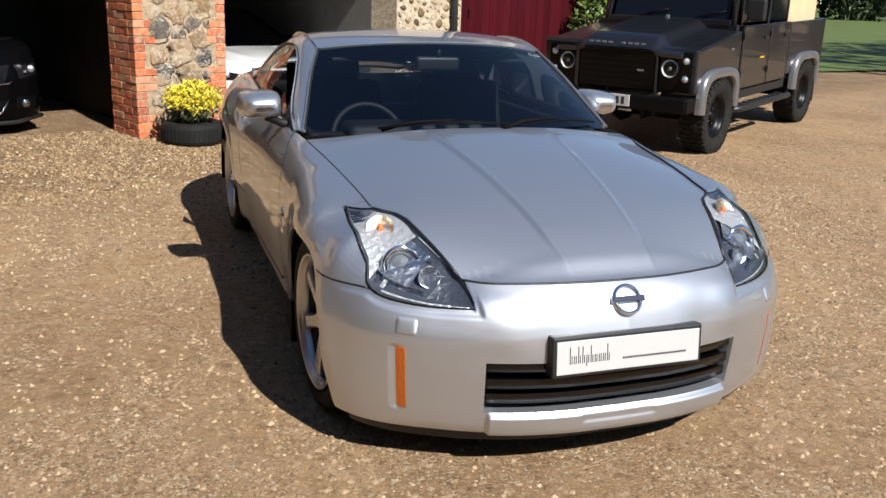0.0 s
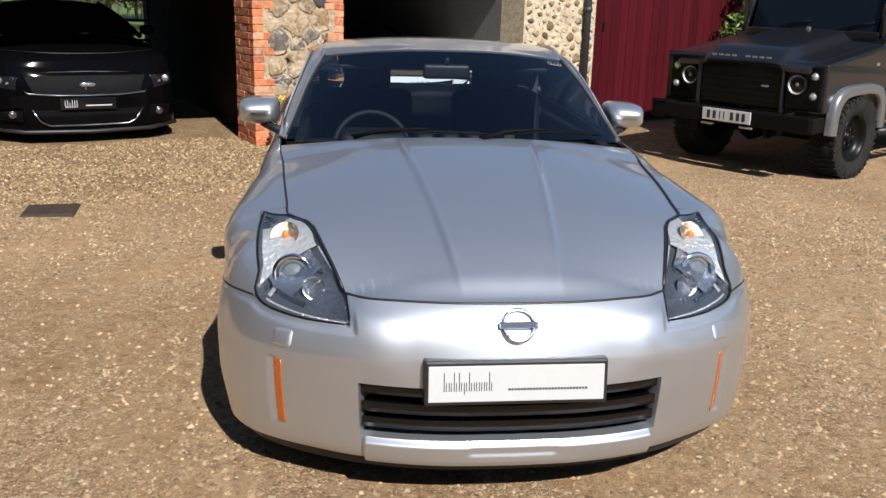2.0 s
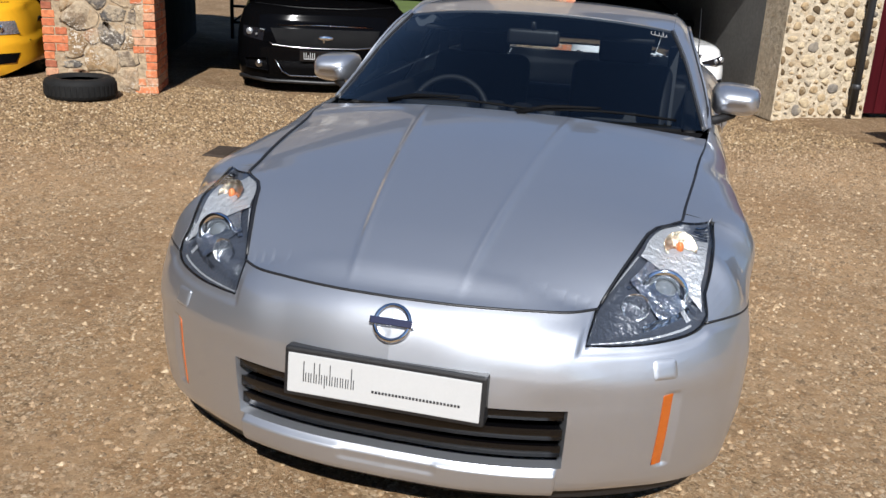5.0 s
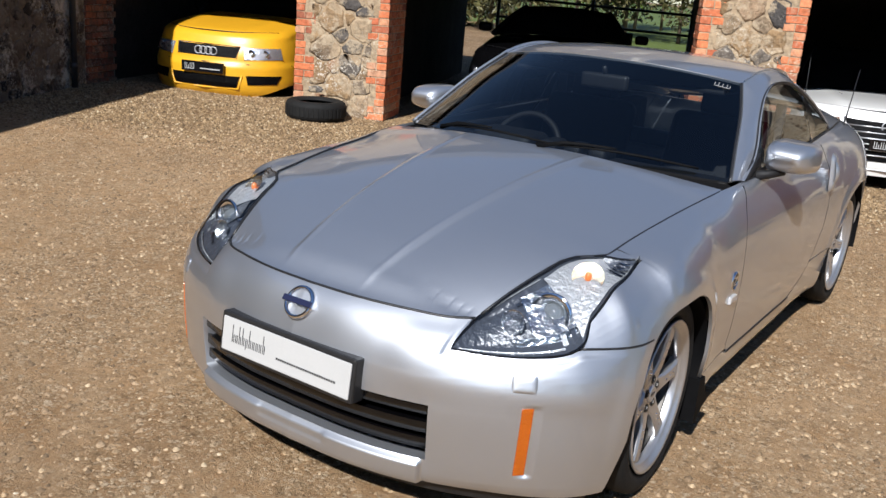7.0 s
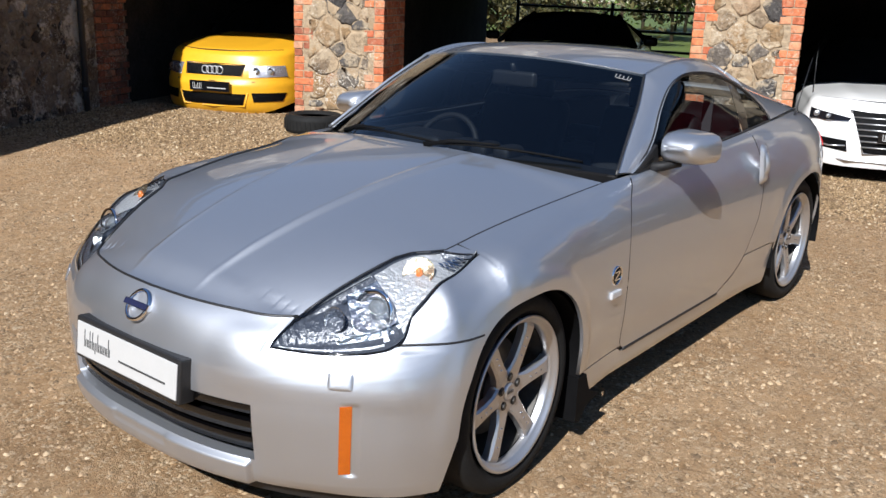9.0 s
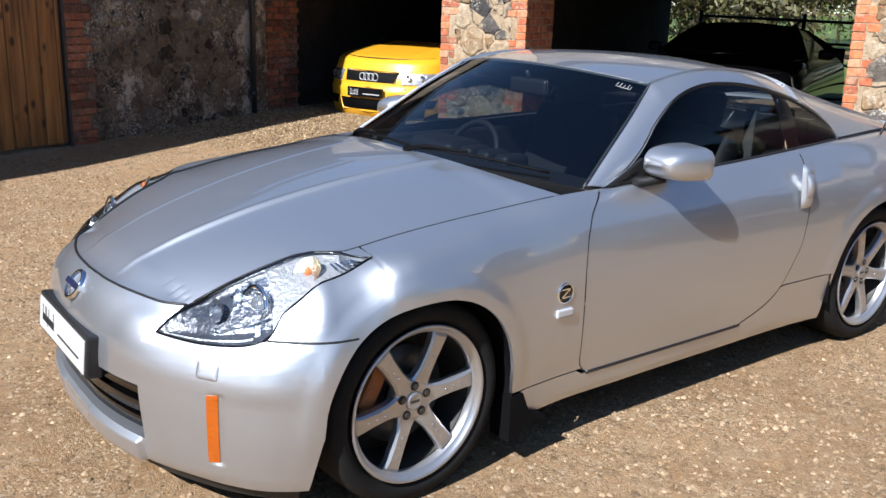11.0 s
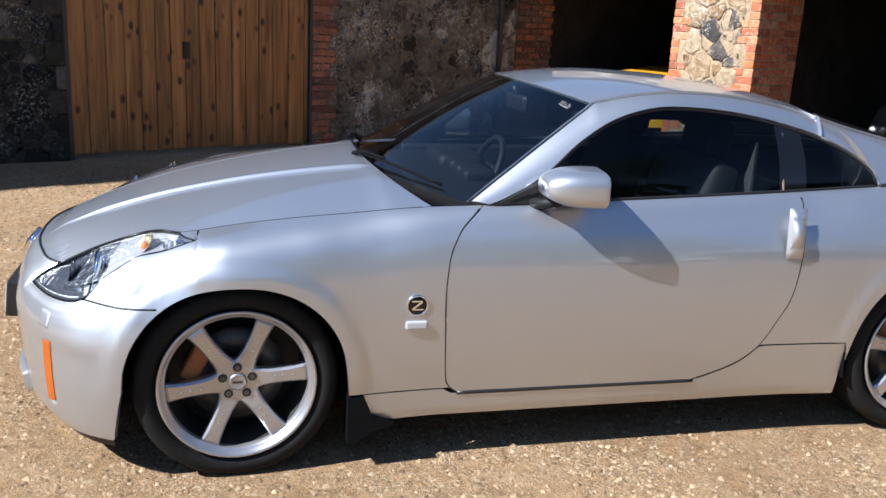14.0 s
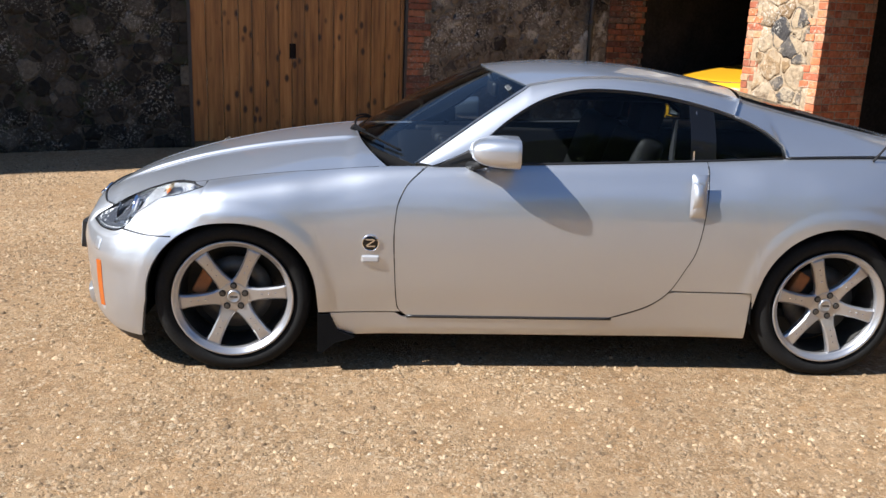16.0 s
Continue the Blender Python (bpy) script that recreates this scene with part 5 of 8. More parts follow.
BRICK = random_material("red_brick", [(0.0, (0.24, 0.085, 0.05)), (0.2, (0.40, 0.115, 0.055)), (0.55, (0.50, 0.155, 0.065)), (0.8, (0.54, 0.21, 0.10)), (1.0, (0.42, 0.24, 0.15))], grain=22, stain=(0.42, 0.27, 0.17), speckle=(0.50, 0.40, 0.30), bump=0.9)
# Jamb bricks: duller copy with the wall's shade and some dirt in its colour
SHADEBRICK = random_material("shaded_dirty_brick", [(0.0, (0.11, 0.050, 0.036)), (0.4, (0.24, 0.080, 0.046)), (0.8, (0.34, 0.125, 0.062)), (1.0, (0.20, 0.12, 0.085))], grain=18, stain=(0.10, 0.072, 0.055), smear=0.50, speckle=(0.34, 0.29, 0.24), bump=0.9)
STONE = random_material("rubble_stone", [(0.0, (0.045, 0.042, 0.042)), (0.18, (0.10, 0.088, 0.078)), (0.26, (0.21, 0.135, 0.072)), (0.52, (0.29, 0.19, 0.10)), (0.62, (0.10, 0.088, 0.078)), (0.72, (0.25, 0.175, 0.105)), (0.86, (0.36, 0.275, 0.18)), (1.0, (0.22, 0.10, 0.048))], grain=17, stain=(0.42, 0.335, 0.23), speckle=(0.60, 0.55, 0.47), bump=1.0, dist=0.03, smear=0.5)
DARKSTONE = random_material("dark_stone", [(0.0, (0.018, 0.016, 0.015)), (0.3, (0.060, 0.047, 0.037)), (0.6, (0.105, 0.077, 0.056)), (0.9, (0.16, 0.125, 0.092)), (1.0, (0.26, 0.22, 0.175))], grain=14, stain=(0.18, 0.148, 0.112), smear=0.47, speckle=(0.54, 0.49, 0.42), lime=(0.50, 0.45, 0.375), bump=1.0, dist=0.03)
FLINT = random_material("flint", [(0.0, (0.08, 0.055, 0.03)), (0.3, (0.25, 0.17, 0.09)), (0.6, (0.36, 0.27, 0.16)), (0.85, (0.45, 0.37, 0.25)), (1.0, (0.14, 0.125, 0.11))], grain=24, stain=(0.40, 0.33, 0.225), bump=0.8, dist=0.01)
MORTAR = random_material("mortar", [(0.0, (0.34, 0.255, 0.165)), (1.0, (0.38, 0.29, 0.19))], grain=20, stain=(0.26, 0.18, 0.105), speckle=(0.52, 0.45, 0.35), bump=1.0, dist=0.02)
# Left wall: darker stone and mortar than the gate wall's, stained green
LEFTSTONE = random_material("left_wall_stone", [(0.0, (0.010, 0.010, 0.009)), (0.5, (0.030, 0.027, 0.022)), (0.85, (0.065, 0.054, 0.042)), (1.0, (0.14, 0.125, 0.10))], grain=20, stain=(0.028, 0.036, 0.016), speckle=(0.30, 0.28, 0.24), bump=1.0, dist=0.03)
LEFTMORTAR = random_material("left_wall_mortar", [(0.0, (0.055, 0.048, 0.038)), (1.0, (0.075, 0.065, 0.050))], grain=24, stain=(0.030, 0.038, 0.018), speckle=(0.34, 0.32, 0.28), bump=1.0, dist=0.03)
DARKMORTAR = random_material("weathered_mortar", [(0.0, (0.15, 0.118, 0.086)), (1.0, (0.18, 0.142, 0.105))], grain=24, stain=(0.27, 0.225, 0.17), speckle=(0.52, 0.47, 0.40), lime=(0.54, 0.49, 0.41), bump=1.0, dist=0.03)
CREAM = random_material("cream_mortar", [(0.0, (0.44, 0.36, 0.25)), (1.0, (0.47, 0.39, 0.28))], grain=20, stain=(0.36, 0.27, 0.17), speckle=(0.56, 0.49, 0.38), bump=1.0, dist=0.025)
# Bay walls and ceiling: the barn's inner shade is put into these colours
DARK = mat("shaded_interior", (0.030, 0.026, 0.023), 0.95, var=0.5, scale=3, bump=0.4, bump_scale=20, spec=0.1)
LIME = mat("shaded_limewash", (0.12, 0.115, 0.105), 0.9, var=0.25, scale=2.5, bump=0.3, bump_scale=25)
PIPE = mat("cast_iron", (0.03, 0.03, 0.032), 0.5, var=0.3, scale=20)
ROOFM = mat("slate", (0.06, 0.06, 0.065), 0.7, var=0.3, scale=5)


def board_material(name, colors, knots, rough=0.55):
    m = bpy.data.materials.new(name)
    m.use_nodes = True
    nt, p = nodes_of(m)
    tcn = nt.nodes.new("ShaderNodeTexCoord")
    mp = nt.nodes.new("ShaderNodeMapping")
    mp.inputs["Scale"].default_value = (14, 14, 0.9)
    nt.links.new(tcn.outputs["Object"], mp.inputs["Vector"])
    oi = nt.nodes.new("ShaderNodeObjectInfo")
    shift = nt.nodes.new("ShaderNodeVectorMath")
    shift.operation = "ADD"
    sc = nt.nodes.new("ShaderNodeVectorMath")
    sc.operation = "SCALE"
    sc.inputs[0].default_value = (13, 7, 31)
    nt.links.new(oi.outputs["Random"], sc.inputs["Scale"])
    nt.links.new(mp.outputs["Vector"], shift.inputs[0])
    nt.links.new(sc.outputs[0], shift.inputs[1])
    g = noise_node(nt, shift.outputs[0], 1.3, 8, 0.6)
    col = ramp_node(nt, g, [(0.3, colors[0]), (0.5, colors[1]), (0.7, colors[2])])
    col = mixed(nt, 0.5, col, ramp_node(nt, oi.outputs["Random"], [(0, (0.28, 0.28, 0.28)), (1, (0.68, 0.68, 0.68))]), "OVERLAY")
    if knots:
        mp2 = nt.nodes.new("ShaderNodeMapping")
        mp2.inputs["Scale"].default_value = (7.5, 7.5, 4.2)
        nt.links.new(tcn.outputs["Object"], mp2.inputs["Vector"])
        add2 = nt.nodes.new("ShaderNodeVectorMath")
        add2.operation = "ADD"
        nt.links.new(mp2.outputs["Vector"], add2.inputs[0])
        nt.links.new(sc.outputs[0], add2.inputs[1])
        v = nt.nodes.new("ShaderNodeTexVoronoi")
        v.inputs["Scale"].default_value = 1.0
        nt.links.new(add2.outputs[0], v.inputs["Vector"])
        k = ramp_node(nt, v.outputs["Distance"], [(0.11, (1, 1, 1)), (0.24, (0, 0, 0))])
        col = mixed(nt, k, col, knots)
    nt.links.new(col, p.inputs["Base Color"])
    p.inputs["Roughness"].default_value = rough
    bumped(nt, p, g, 0.25, 0.004)
    return m


OAKBOARD = board_material("stained_boards", [(0.115, 0.044, 0.012), (0.27, 0.115, 0.030), (0.40, 0.19, 0.057)], (0.032, 0.012, 0.005))
REDBOARD = board_material("red_painted_boards", [(0.040, 0.0026, 0.0050), (0.052, 0.0036, 0.0066), (0.062, 0.0048, 0.0082)], None, 0.5)
REDBOARD.node_tree.nodes["Principled BSDF"].inputs["Specular IOR Level"].default_value = 0.15


# Ground: one sheet to the horizon, finer near the car, with a slight rise towards the barn's corner bay
def ground_z(x, y):
    u, v = x * 0.9171 + y * 0.3987, -x * 0.3987 + y * 0.9171
    rise = 0.11 * max(0.0, min(1.0, (v - 1.5) / 3.5)) * max(0.0, min(1.0, (-u - 1.2) / 2.0)) * max(0.0, min(1.0, (7.5 + u) / 1.2))
    d = (x - 3.31) * 0.844 + (y - 3.71) * 0.536 - 0.6
    rise += 0.03 * max(0.0, min(d, 4.0)) * max(0.0, min(1.0, (x - 2.5) / 2.0))
    rise -= 0.09 * max(0.0, min(1.0, (u - 1.5) / 0.5)) * max(0.0, min(1.0, (4.3 - u) / 0.5)) * max(0.0, min(1.0, (v - 3.4) / 1.3))
    near = max(0.0, min(1.0, (math.hypot(x, y * 0.6) - 1.3) / 1.5))
    return rise + near * 0.022 * noise.noise((x * 0.55, y * 0.55, 3.1)) + near * 0.008 * noise.noise((x * 2.1, y * 2.1, 0.4))


def stretch(n, core, far):
    t = np.linspace(-1, 1, n)
    return np.sign(t) * (core * np.abs(t) + (far - core) * np.abs(t) ** 7)


gx, gy = stretch(171, 14, 900), stretch(171, 14, 900)
verts = [(x, y, ground_z(x, y) if abs(x) < 30 and abs(y) < 30 else 0.0) for x in gx for y in gy]
faces = [(i * 171 + j, (i + 1) * 171 + j, (i + 1) * 171 + j + 1, i * 171 + j + 1) for i in range(170) for j in range(170)]
tagged(mesh_ob("ground", verts, faces, GRAVEL), "compacted brown gravel yard with scattered stones", "ground", kind="structure")

# Loose stones: flat-sided chips, five faces each
rs = np.random.default_rng(11)


def stones(name, count, spread, size0, size1, label, keep, power=3.0, material=PEBBLE):
    """spread: u0, u1, v0, v1 on the yard's own axes; keep(x, y): the share of stones that lie at a place."""
    u, v = rs.uniform(spread[0], spread[1], count), rs.uniform(spread[2], spread[3], count)
    X, Y = u * 0.9171 - v * 0.3987, u * 0.3987 + v * 0.9171
    ok = np.array([rs.random() < keep(a, b, x, y) and not (abs(x + 2.52) < 0.20 and abs(y - 1.86) < 0.20) for a, b, x, y in zip(u, v, X, Y)])
    X, Y = X[ok], Y[ok]
    n = len(X)
    Z = np.array([ground_z(x, y) for x, y in zip(X, Y)])
    r = size0 + (size1 - size0) * rs.random(n) ** power
    ang = rs.uniform(0, 6.28, (n, 1)) + np.arange(5) * 1.2566 + rs.uniform(-0.3, 0.3, (n, 5))
    rad = r[:, None] * rs.uniform(0.65, 1.25, (n, 5))
    h = r * rs.uniform(0.45, 0.95, n)
    V = np.zeros((n, 6, 3))
    V[:, :5, 0], V[:, :5, 1] = X[:, None] + rad * np.cos(ang), Y[:, None] + rad * np.sin(ang)
    V[:, :5, 2] = Z[:, None] - 0.25 * r[:, None] + h[:, None] * rs.uniform(0, 0.5, (n, 5))
    V[:, 5, 0], V[:, 5, 1], V[:, 5, 2] = X + r * rs.uniform(-0.4, 0.4, n), Y + r * rs.uniform(-0.4, 0.4, n), Z + h
    k = np.arange(5)
    F = np.stack([k, (k + 1) % 5, np.full(5, 5)], 1)[None] + (np.arange(n) * 6)[:, None, None]
    me = bpy.data.meshes.new(name)
    me.vertices.add(n * 6)
    me.vertices.foreach_set("co", V.ravel())
    me.loops.add(n * 15)
    me.loops.foreach_set("vertex_index", F.ravel().astype(np.int32))
    me.polygons.add(n * 5)
    me.polygons.foreach_set("loop_start", np.arange(0, n * 15, 3, dtype=np.int32))
    me.update(calc_edges=True)
    me.materials.append(material)
    tagged(new(name, me), label, "gravel", kind="stuff")


def by_barn(u, v, x, y):
    edge = (v - 2.75 + 0.55 * noise.noise((x * 0.6, y * 0.6, 1.3))) / 0.7
    return max(0.0, min(1.0, edge)) * (0.72 + 0.5 * noise.noise((x * 1.6, y * 1.6, 5.0)))


def on_yard(u, v, x, y):
    return 0.42 + 0.75 * noise.noise((x * 0.9, y * 0.9, 7.7)) + 0.3 * noise.noise((x * 3.1, y * 3.1, 2.2))


def by_feet(u, v, x, y):
    return 0.36 + 1.3 * noise.noise((x * 0.8, y * 0.8, 11.0)) + 0.5 * noise.noise((x * 2.7, y * 2.7, 4.0))


stones("loose_gravel", 120000, (-5.2, 4.6, -3.4, 3.2), 0.0022, 0.016, "small loose stones on the gravel yard", on_yard, 3.4)
stones("coarse_gravel", 120000, (-6.0, 4.2, 2.2, 5.7), 0.0045, 0.019, "coarser loose gravel by the barn", by_barn, 1.7, COARSE)
stones("side_gravel", 40000, (1.0, 10.0, -3.5, 4.5), 0.0026, 0.016, "scattered stones on the drive", on_yard, 2.8)
stones("soil_crumbs", 75000, (-5.0, 6.0, -3.8, 3.0), 0.003, 0.018, "dark crumbs of trodden soil on the yard", by_feet, 2.6, CRUMB)


# Masonry
def unit_brick(seed, material):
    bm = bmesh.new()
    bmesh.ops.create_cube(bm, size=1.0)
    r = random.Random(seed)
    for v in bm.verts:
        v.co += Vector((r.uniform(-0.015, 0.015), r.uniform(-0.02, 0.02), r.uniform(-0.04, 0.04)))
    bmesh.ops.bevel(bm, geom=bm.edges[:], offset=0.045, segments=1, affect="EDGES")
    me = bpy.data.meshes.new("brick")
    bm.to_mesh(me)
    bm.free()
    me.materials.append(material)
    return me


BRICKS, SHADED_BRICKS = [unit_brick(k, BRICK) for k in range(6)], [unit_brick(k, SHADEBRICK) for k in range(6)]


def brick(parent, u, v, z, du, dv, dz, kinds=BRICKS):
    ob = new("brick", rnd.choice(kinds))
    ob.parent = parent
    ob.matrix_local = Matrix.LocRotScale((u + rnd.uniform(-0.003, 0.003), v + rnd.uniform(-0.003, 0.003), z), Euler((0, 0, rnd.uniform(-0.012, 0.012))), (du, dv, dz))
    return ob


def clip(poly, a, b, c):
    """Keeps the side a*x + b*y <= c of a polygon."""
    out = []
    for i, p in enumerate(poly):
        q = poly[(i + 1) % len(poly)]
        dp, dq = a * p[0] + b * p[1] - c, a * q[0] + b * q[1] - c
        if dp <= 0:
            out.append(p)
        if dp * dq < 0:
            w = dp / (dp - dq)
            out.append((p[0] + (q[0] - p[0]) * w, p[1] + (q[1] - p[1]) * w))
    return out


def rubble(x0, x1, z0, z1, size, seed, flat=1.35):
    """Irregular stone outlines that fill a rectangle."""
    r = random.Random(seed)
    pts, big = [], []
    for scale in (1.0, 0.8, 0.62, 0.48, 0.36):
        for _ in range(int(260 * (x1 - x0) * (z1 - z0) / size ** 2 / 40) + 60):
            rad = 0.56 * size * scale * r.uniform(0.9, 1.2)
            p = (r.uniform(x0 + rad * 0.4, x1 - rad * 0.4), r.uniform(z0, z1))
            if all(math.hypot((p[0] - q[0]) / flat ** 0.5, (p[1] - q[1]) * flat ** 0.5) > 0.93 * (rad + w) for q, w in zip(pts, big)) and (scale < 1 or r.random() < 0.5):
                pts.append(p)
                big.append(rad)
    P = np.array(pts)
    cells = []
    for i, p in enumerate(P):
        if not (x0 < p[0] < x1):
            continue
        poly = [(x0, z0), (x1, z0), (x1, z1), (x0, z1)]
        d = ((P - p) ** 2).sum(1)
        for k in np.argsort(d)[1:16]:
            q = P[k]
            a, b = q[0] - p[0], q[1] - p[1]
            poly = clip(poly, a, b, (q @ q - p @ p + big[i] ** 2 - big[k] ** 2) / 2)
            if len(poly) < 3:
                break
        if len(poly) >= 3:
            cells.append(poly)
    return cells


def stone_mesh(poly, joint, depth, r, round_=1):
    """One stone: its outline drawn in by the joint, rounded, and raised with a domed face. Local x, z in the wall, -y out of it."""
    c = np.mean(poly, axis=0)
    pts, wide = [], r.uniform(0.5, 2.1)
    for p in poly:
        d = np.array(p) - c
        L = np.linalg.norm(d)
        if L < 0.02:
            return None
        pts.append(c + d * max(0.2, 1 - joint * wide / L * 1.25))
    cut = 0.88 if round_ < 2 else 0.77
    for _ in range(round_):
        pts = [w for a, b in zip(pts, pts[1:] + pts[:1]) for w in (a * cut + b * (1 - cut), a * (1 - cut) + b * cut)]
    rough_ = 0.017 if round_ < 2 else 0.006
    pts = [w for a, b in zip(pts, pts[1:] + pts[:1]) for w in ((a, (a + b) / 2) if np.linalg.norm(b - a) > 0.05 else (a,))]
    pts = [p + np.array([r.uniform(-1, 1), r.uniform(-1, 1)]) * rough_ * min(1.0, np.linalg.norm(p - c) / 0.08) for p in pts]
    n = len(pts)
    tilt = (r.uniform(-0.10, 0.10), r.uniform(-0.10, 0.10))
    V = [(p[0], 0.012, p[1]) for p in pts]
    V += [(p[0], -depth * 0.62, p[1]) for p in pts]
    V += [(c[0] + (p[0] - c[0]) * 0.80, -depth + (p[0] - c[0]) * tilt[0] + (p[1] - c[1]) * tilt[1], c[1] + (p[1] - c[1]) * 0.80) for p in pts]
    V.append((c[0] + r.uniform(-0.01, 0.01), -depth * r.uniform(1.0, 1.22), c[1]))
    F = [(i, (i + 1) % n, n + (i + 1) % n, n + i) for i in range(n)] + [(n + i, n + (i + 1) % n, 2 * n + (i + 1) % n, 2 * n + i) for i in range(n)]
    F += [(2 * n + i, 2 * n + (i + 1) % n, 3 * n) for i in range(n)]
    return V, F


def stone_face(parent, m, rect, size, material, seed, joint=0.012, depth=0.03, name="stone", single=True, round_=1):
    r = random.Random(seed)
    bulk_v, bulk_f, made = [], [], 0
    for poly in rubble(*rect, size, seed):
        sm = stone_mesh(poly, joint, depth * r.uniform(0.6, 1.3), r, round_)
        if not sm:
            continue
        if single and made < 290:
            c = Vector((np.mean([p[0] for p in sm[0]]), 0, np.mean([p[2] for p in sm[0]])))
            ob = mesh_ob(name, [Vector(p) - c for p in sm[0]], sm[1], material, parent)
            ob.matrix_local = m @ Matrix.Translation(c)
            made += 1
        else:
            n = len(bulk_v)
            bulk_v += [m @ Vector(p) for p in sm[0]]
            bulk_f += [tuple(i + n for i in f) for f in sm[1]]
    if bulk_v:
        tagged(mesh_ob("stonework", bulk_v, bulk_f, material, parent), kind="stuff")


def wall_thing(name, label, core, material):
    """A piece of the barn's structure: a core of mortar that carries its facing."""
    w = tagged(new(name), label, "wall", kind="structure")
    w.matrix_world = BARN
    u0, u1, v0, v1, z0, z1 = core
    box("core", u0, u1, v0, v1, z0, z1, material, w)
    return w


COURSE = 0.0765


def pier(name, label, u0, u1, v0, v1, h, seed, side):
    """Rubble pier with brick corners. side: which flanks get bricks (-1 towards -u, 1 towards +u)."""
    w = wall_thing(name, label, (u0 + 0.006, u1 - 0.006, v0 + 0.007, v1, -0.05, h), MORTAR)
    n = 27
    r = random.Random(seed)
    for k in range(n):
        z = k * COURSE + COURSE / 2
        wide = (k // 3) % 2 == 0
        for sgn, ue in ((-1, u0), (1, u1)):
            lu = 0.215 if wide else 0.105
            lu += r.uniform(-0.012, 0.012)
            if wide and k % 2 == 0:
                for q in range(2):
                    brick(w, ue - sgn * (0.052 + 0.112 * q), v0 + 0.055, z, 0.104, 0.11, 0.066)
            else:
                brick(w, ue - sgn * lu / 2, v0 + 0.055, z, lu, 0.11, 0.066)
            if sgn in side:
                v, first = v0 + 0.115, 0.105 if (k % 2) else 0.215
                while v < v1 - 0.05:
                    L = min(first, v1 - v)
                    brick(w, ue - sgn * 0.05, v + L / 2, z, 0.10, L - 0.011, 0.066)
                    v += L
                    first = 0.218
    stone_face(w, Matrix.Translation((0, v0 + 0.007, 0)), (u0 + 0.16, u1 - 0.16, 0.0, 2.05), 0.22, STONE, seed, 0.007, 0.006)
    return w


pier("wall_pier_1", "rubble stone pier with red brick corners", -3.45, -2.43, 5.0, 5.72, 3.3, 21, (1, -1))
pier("wall_pier_2", "rubble stone pier with red brick corners", 0.69, 1.68, 5.0, 5.60, 3.3, 34, (-1, 1))

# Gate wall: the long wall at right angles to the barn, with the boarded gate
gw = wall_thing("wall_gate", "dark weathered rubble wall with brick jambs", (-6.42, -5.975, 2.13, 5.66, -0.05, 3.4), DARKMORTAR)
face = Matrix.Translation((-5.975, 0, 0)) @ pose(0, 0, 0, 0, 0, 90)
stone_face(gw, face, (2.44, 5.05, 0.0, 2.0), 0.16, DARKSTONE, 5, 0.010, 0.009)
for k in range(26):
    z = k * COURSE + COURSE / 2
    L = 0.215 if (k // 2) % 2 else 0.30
    brick(gw, -6.005, 2.13 + L / 2, z, 0.10, L, 0.066, SHADED_BRICKS)
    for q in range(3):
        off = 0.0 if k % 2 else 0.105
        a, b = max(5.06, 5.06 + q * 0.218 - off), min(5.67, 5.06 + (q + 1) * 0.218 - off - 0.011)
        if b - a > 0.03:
            brick(gw, -6.0, (a + b) / 2, z, 0.10, b - a, 0.066, SHADED_BRICKS)
gl = wall_thing("wall_left", "darker rubble wall with green stains beside the gate", (-6.42, -5.975, -9.0, -0.43, -0.05, 3.4), LEFTMORTAR)
stone_face(gl, face, (-3.4, -0.52, 0.0, 2.0), 0.17, LEFTSTONE, 9, 0.009, 0.009)
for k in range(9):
    b = box("quoin", -6.1, -5.945, -0.60 + 0.08 * (k % 2), -0.435, 0.22 * k + 0.006, 0.22 * k + 0.214, LEFTSTONE, gl, 0.012)
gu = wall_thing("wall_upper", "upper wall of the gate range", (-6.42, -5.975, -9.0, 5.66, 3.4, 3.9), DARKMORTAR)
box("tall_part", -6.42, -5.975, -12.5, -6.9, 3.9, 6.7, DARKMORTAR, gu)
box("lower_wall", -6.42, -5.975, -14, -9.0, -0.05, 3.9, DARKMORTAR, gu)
gr_ = tagged(new("roof_gate_range"), "slate roof of the gate range", "roof", kind="structure")
gr_.matrix_world = BARN
for a, b, z, e in ((-6.9, 5.6, 3.9, 0.35), (-12.6, -6.8, 6.7, 0.25)):
    bm = bmesh.new()
    rows = [(-5.975 + e, z - 0.10), (-8.6, z + 1.7), (-11.2, z - 0.1)]
    vs = [bm.verts.new((x, y, zz + t)) for t in (0, 0.12) for y in (a, b) for x, zz in rows]
    for i, j in ((0, 1), (1, 2)):
        for t in (0, 6):
            bm.faces.new((vs[t + i], vs[t + j], vs[t + 3 + j], vs[t + 3 + i]))
    for q in ((0, 3, 9, 6), (2, 8, 11, 5)):
        bm.faces.new([vs[i] for i in q])
    part("roof_slope", bm, ROOFM, gr_)

# Boarded gate, in two leaves
gate = tagged(new("door_1"), "stained brown boarded double gate, closed", "gate", kind="structure")
gate.matrix_world = BARN
v = -0.40
k = 0
while v < 2.09:
    w = min(rnd.choice((0.165, 0.178, 0.19, 0.15)), 2.10 - v)
    if w > 0.05:
        bm = box_bm(-6.035, -5.99 + rnd.uniform(-0.003, 0.003), 0.003, w - 0.005, 0.045 + rnd.uniform(0, 0.012), 2.75, 0.006, 1)
        ob = part("board", bm, OAKBOARD, gate)
        ob.matrix_local = Matrix.Translation((0, v, 0))
    v += w
    k += 1
box("gate_frame", -6.08, -5.955, -0.435, -0.398, 0.0, 2.9, PIPE, gate, 0.004)
box("gate_frame", -6.08, -5.955, 2.098, 2.13, 0.0, 2.9, PIPE, gate, 0.004)
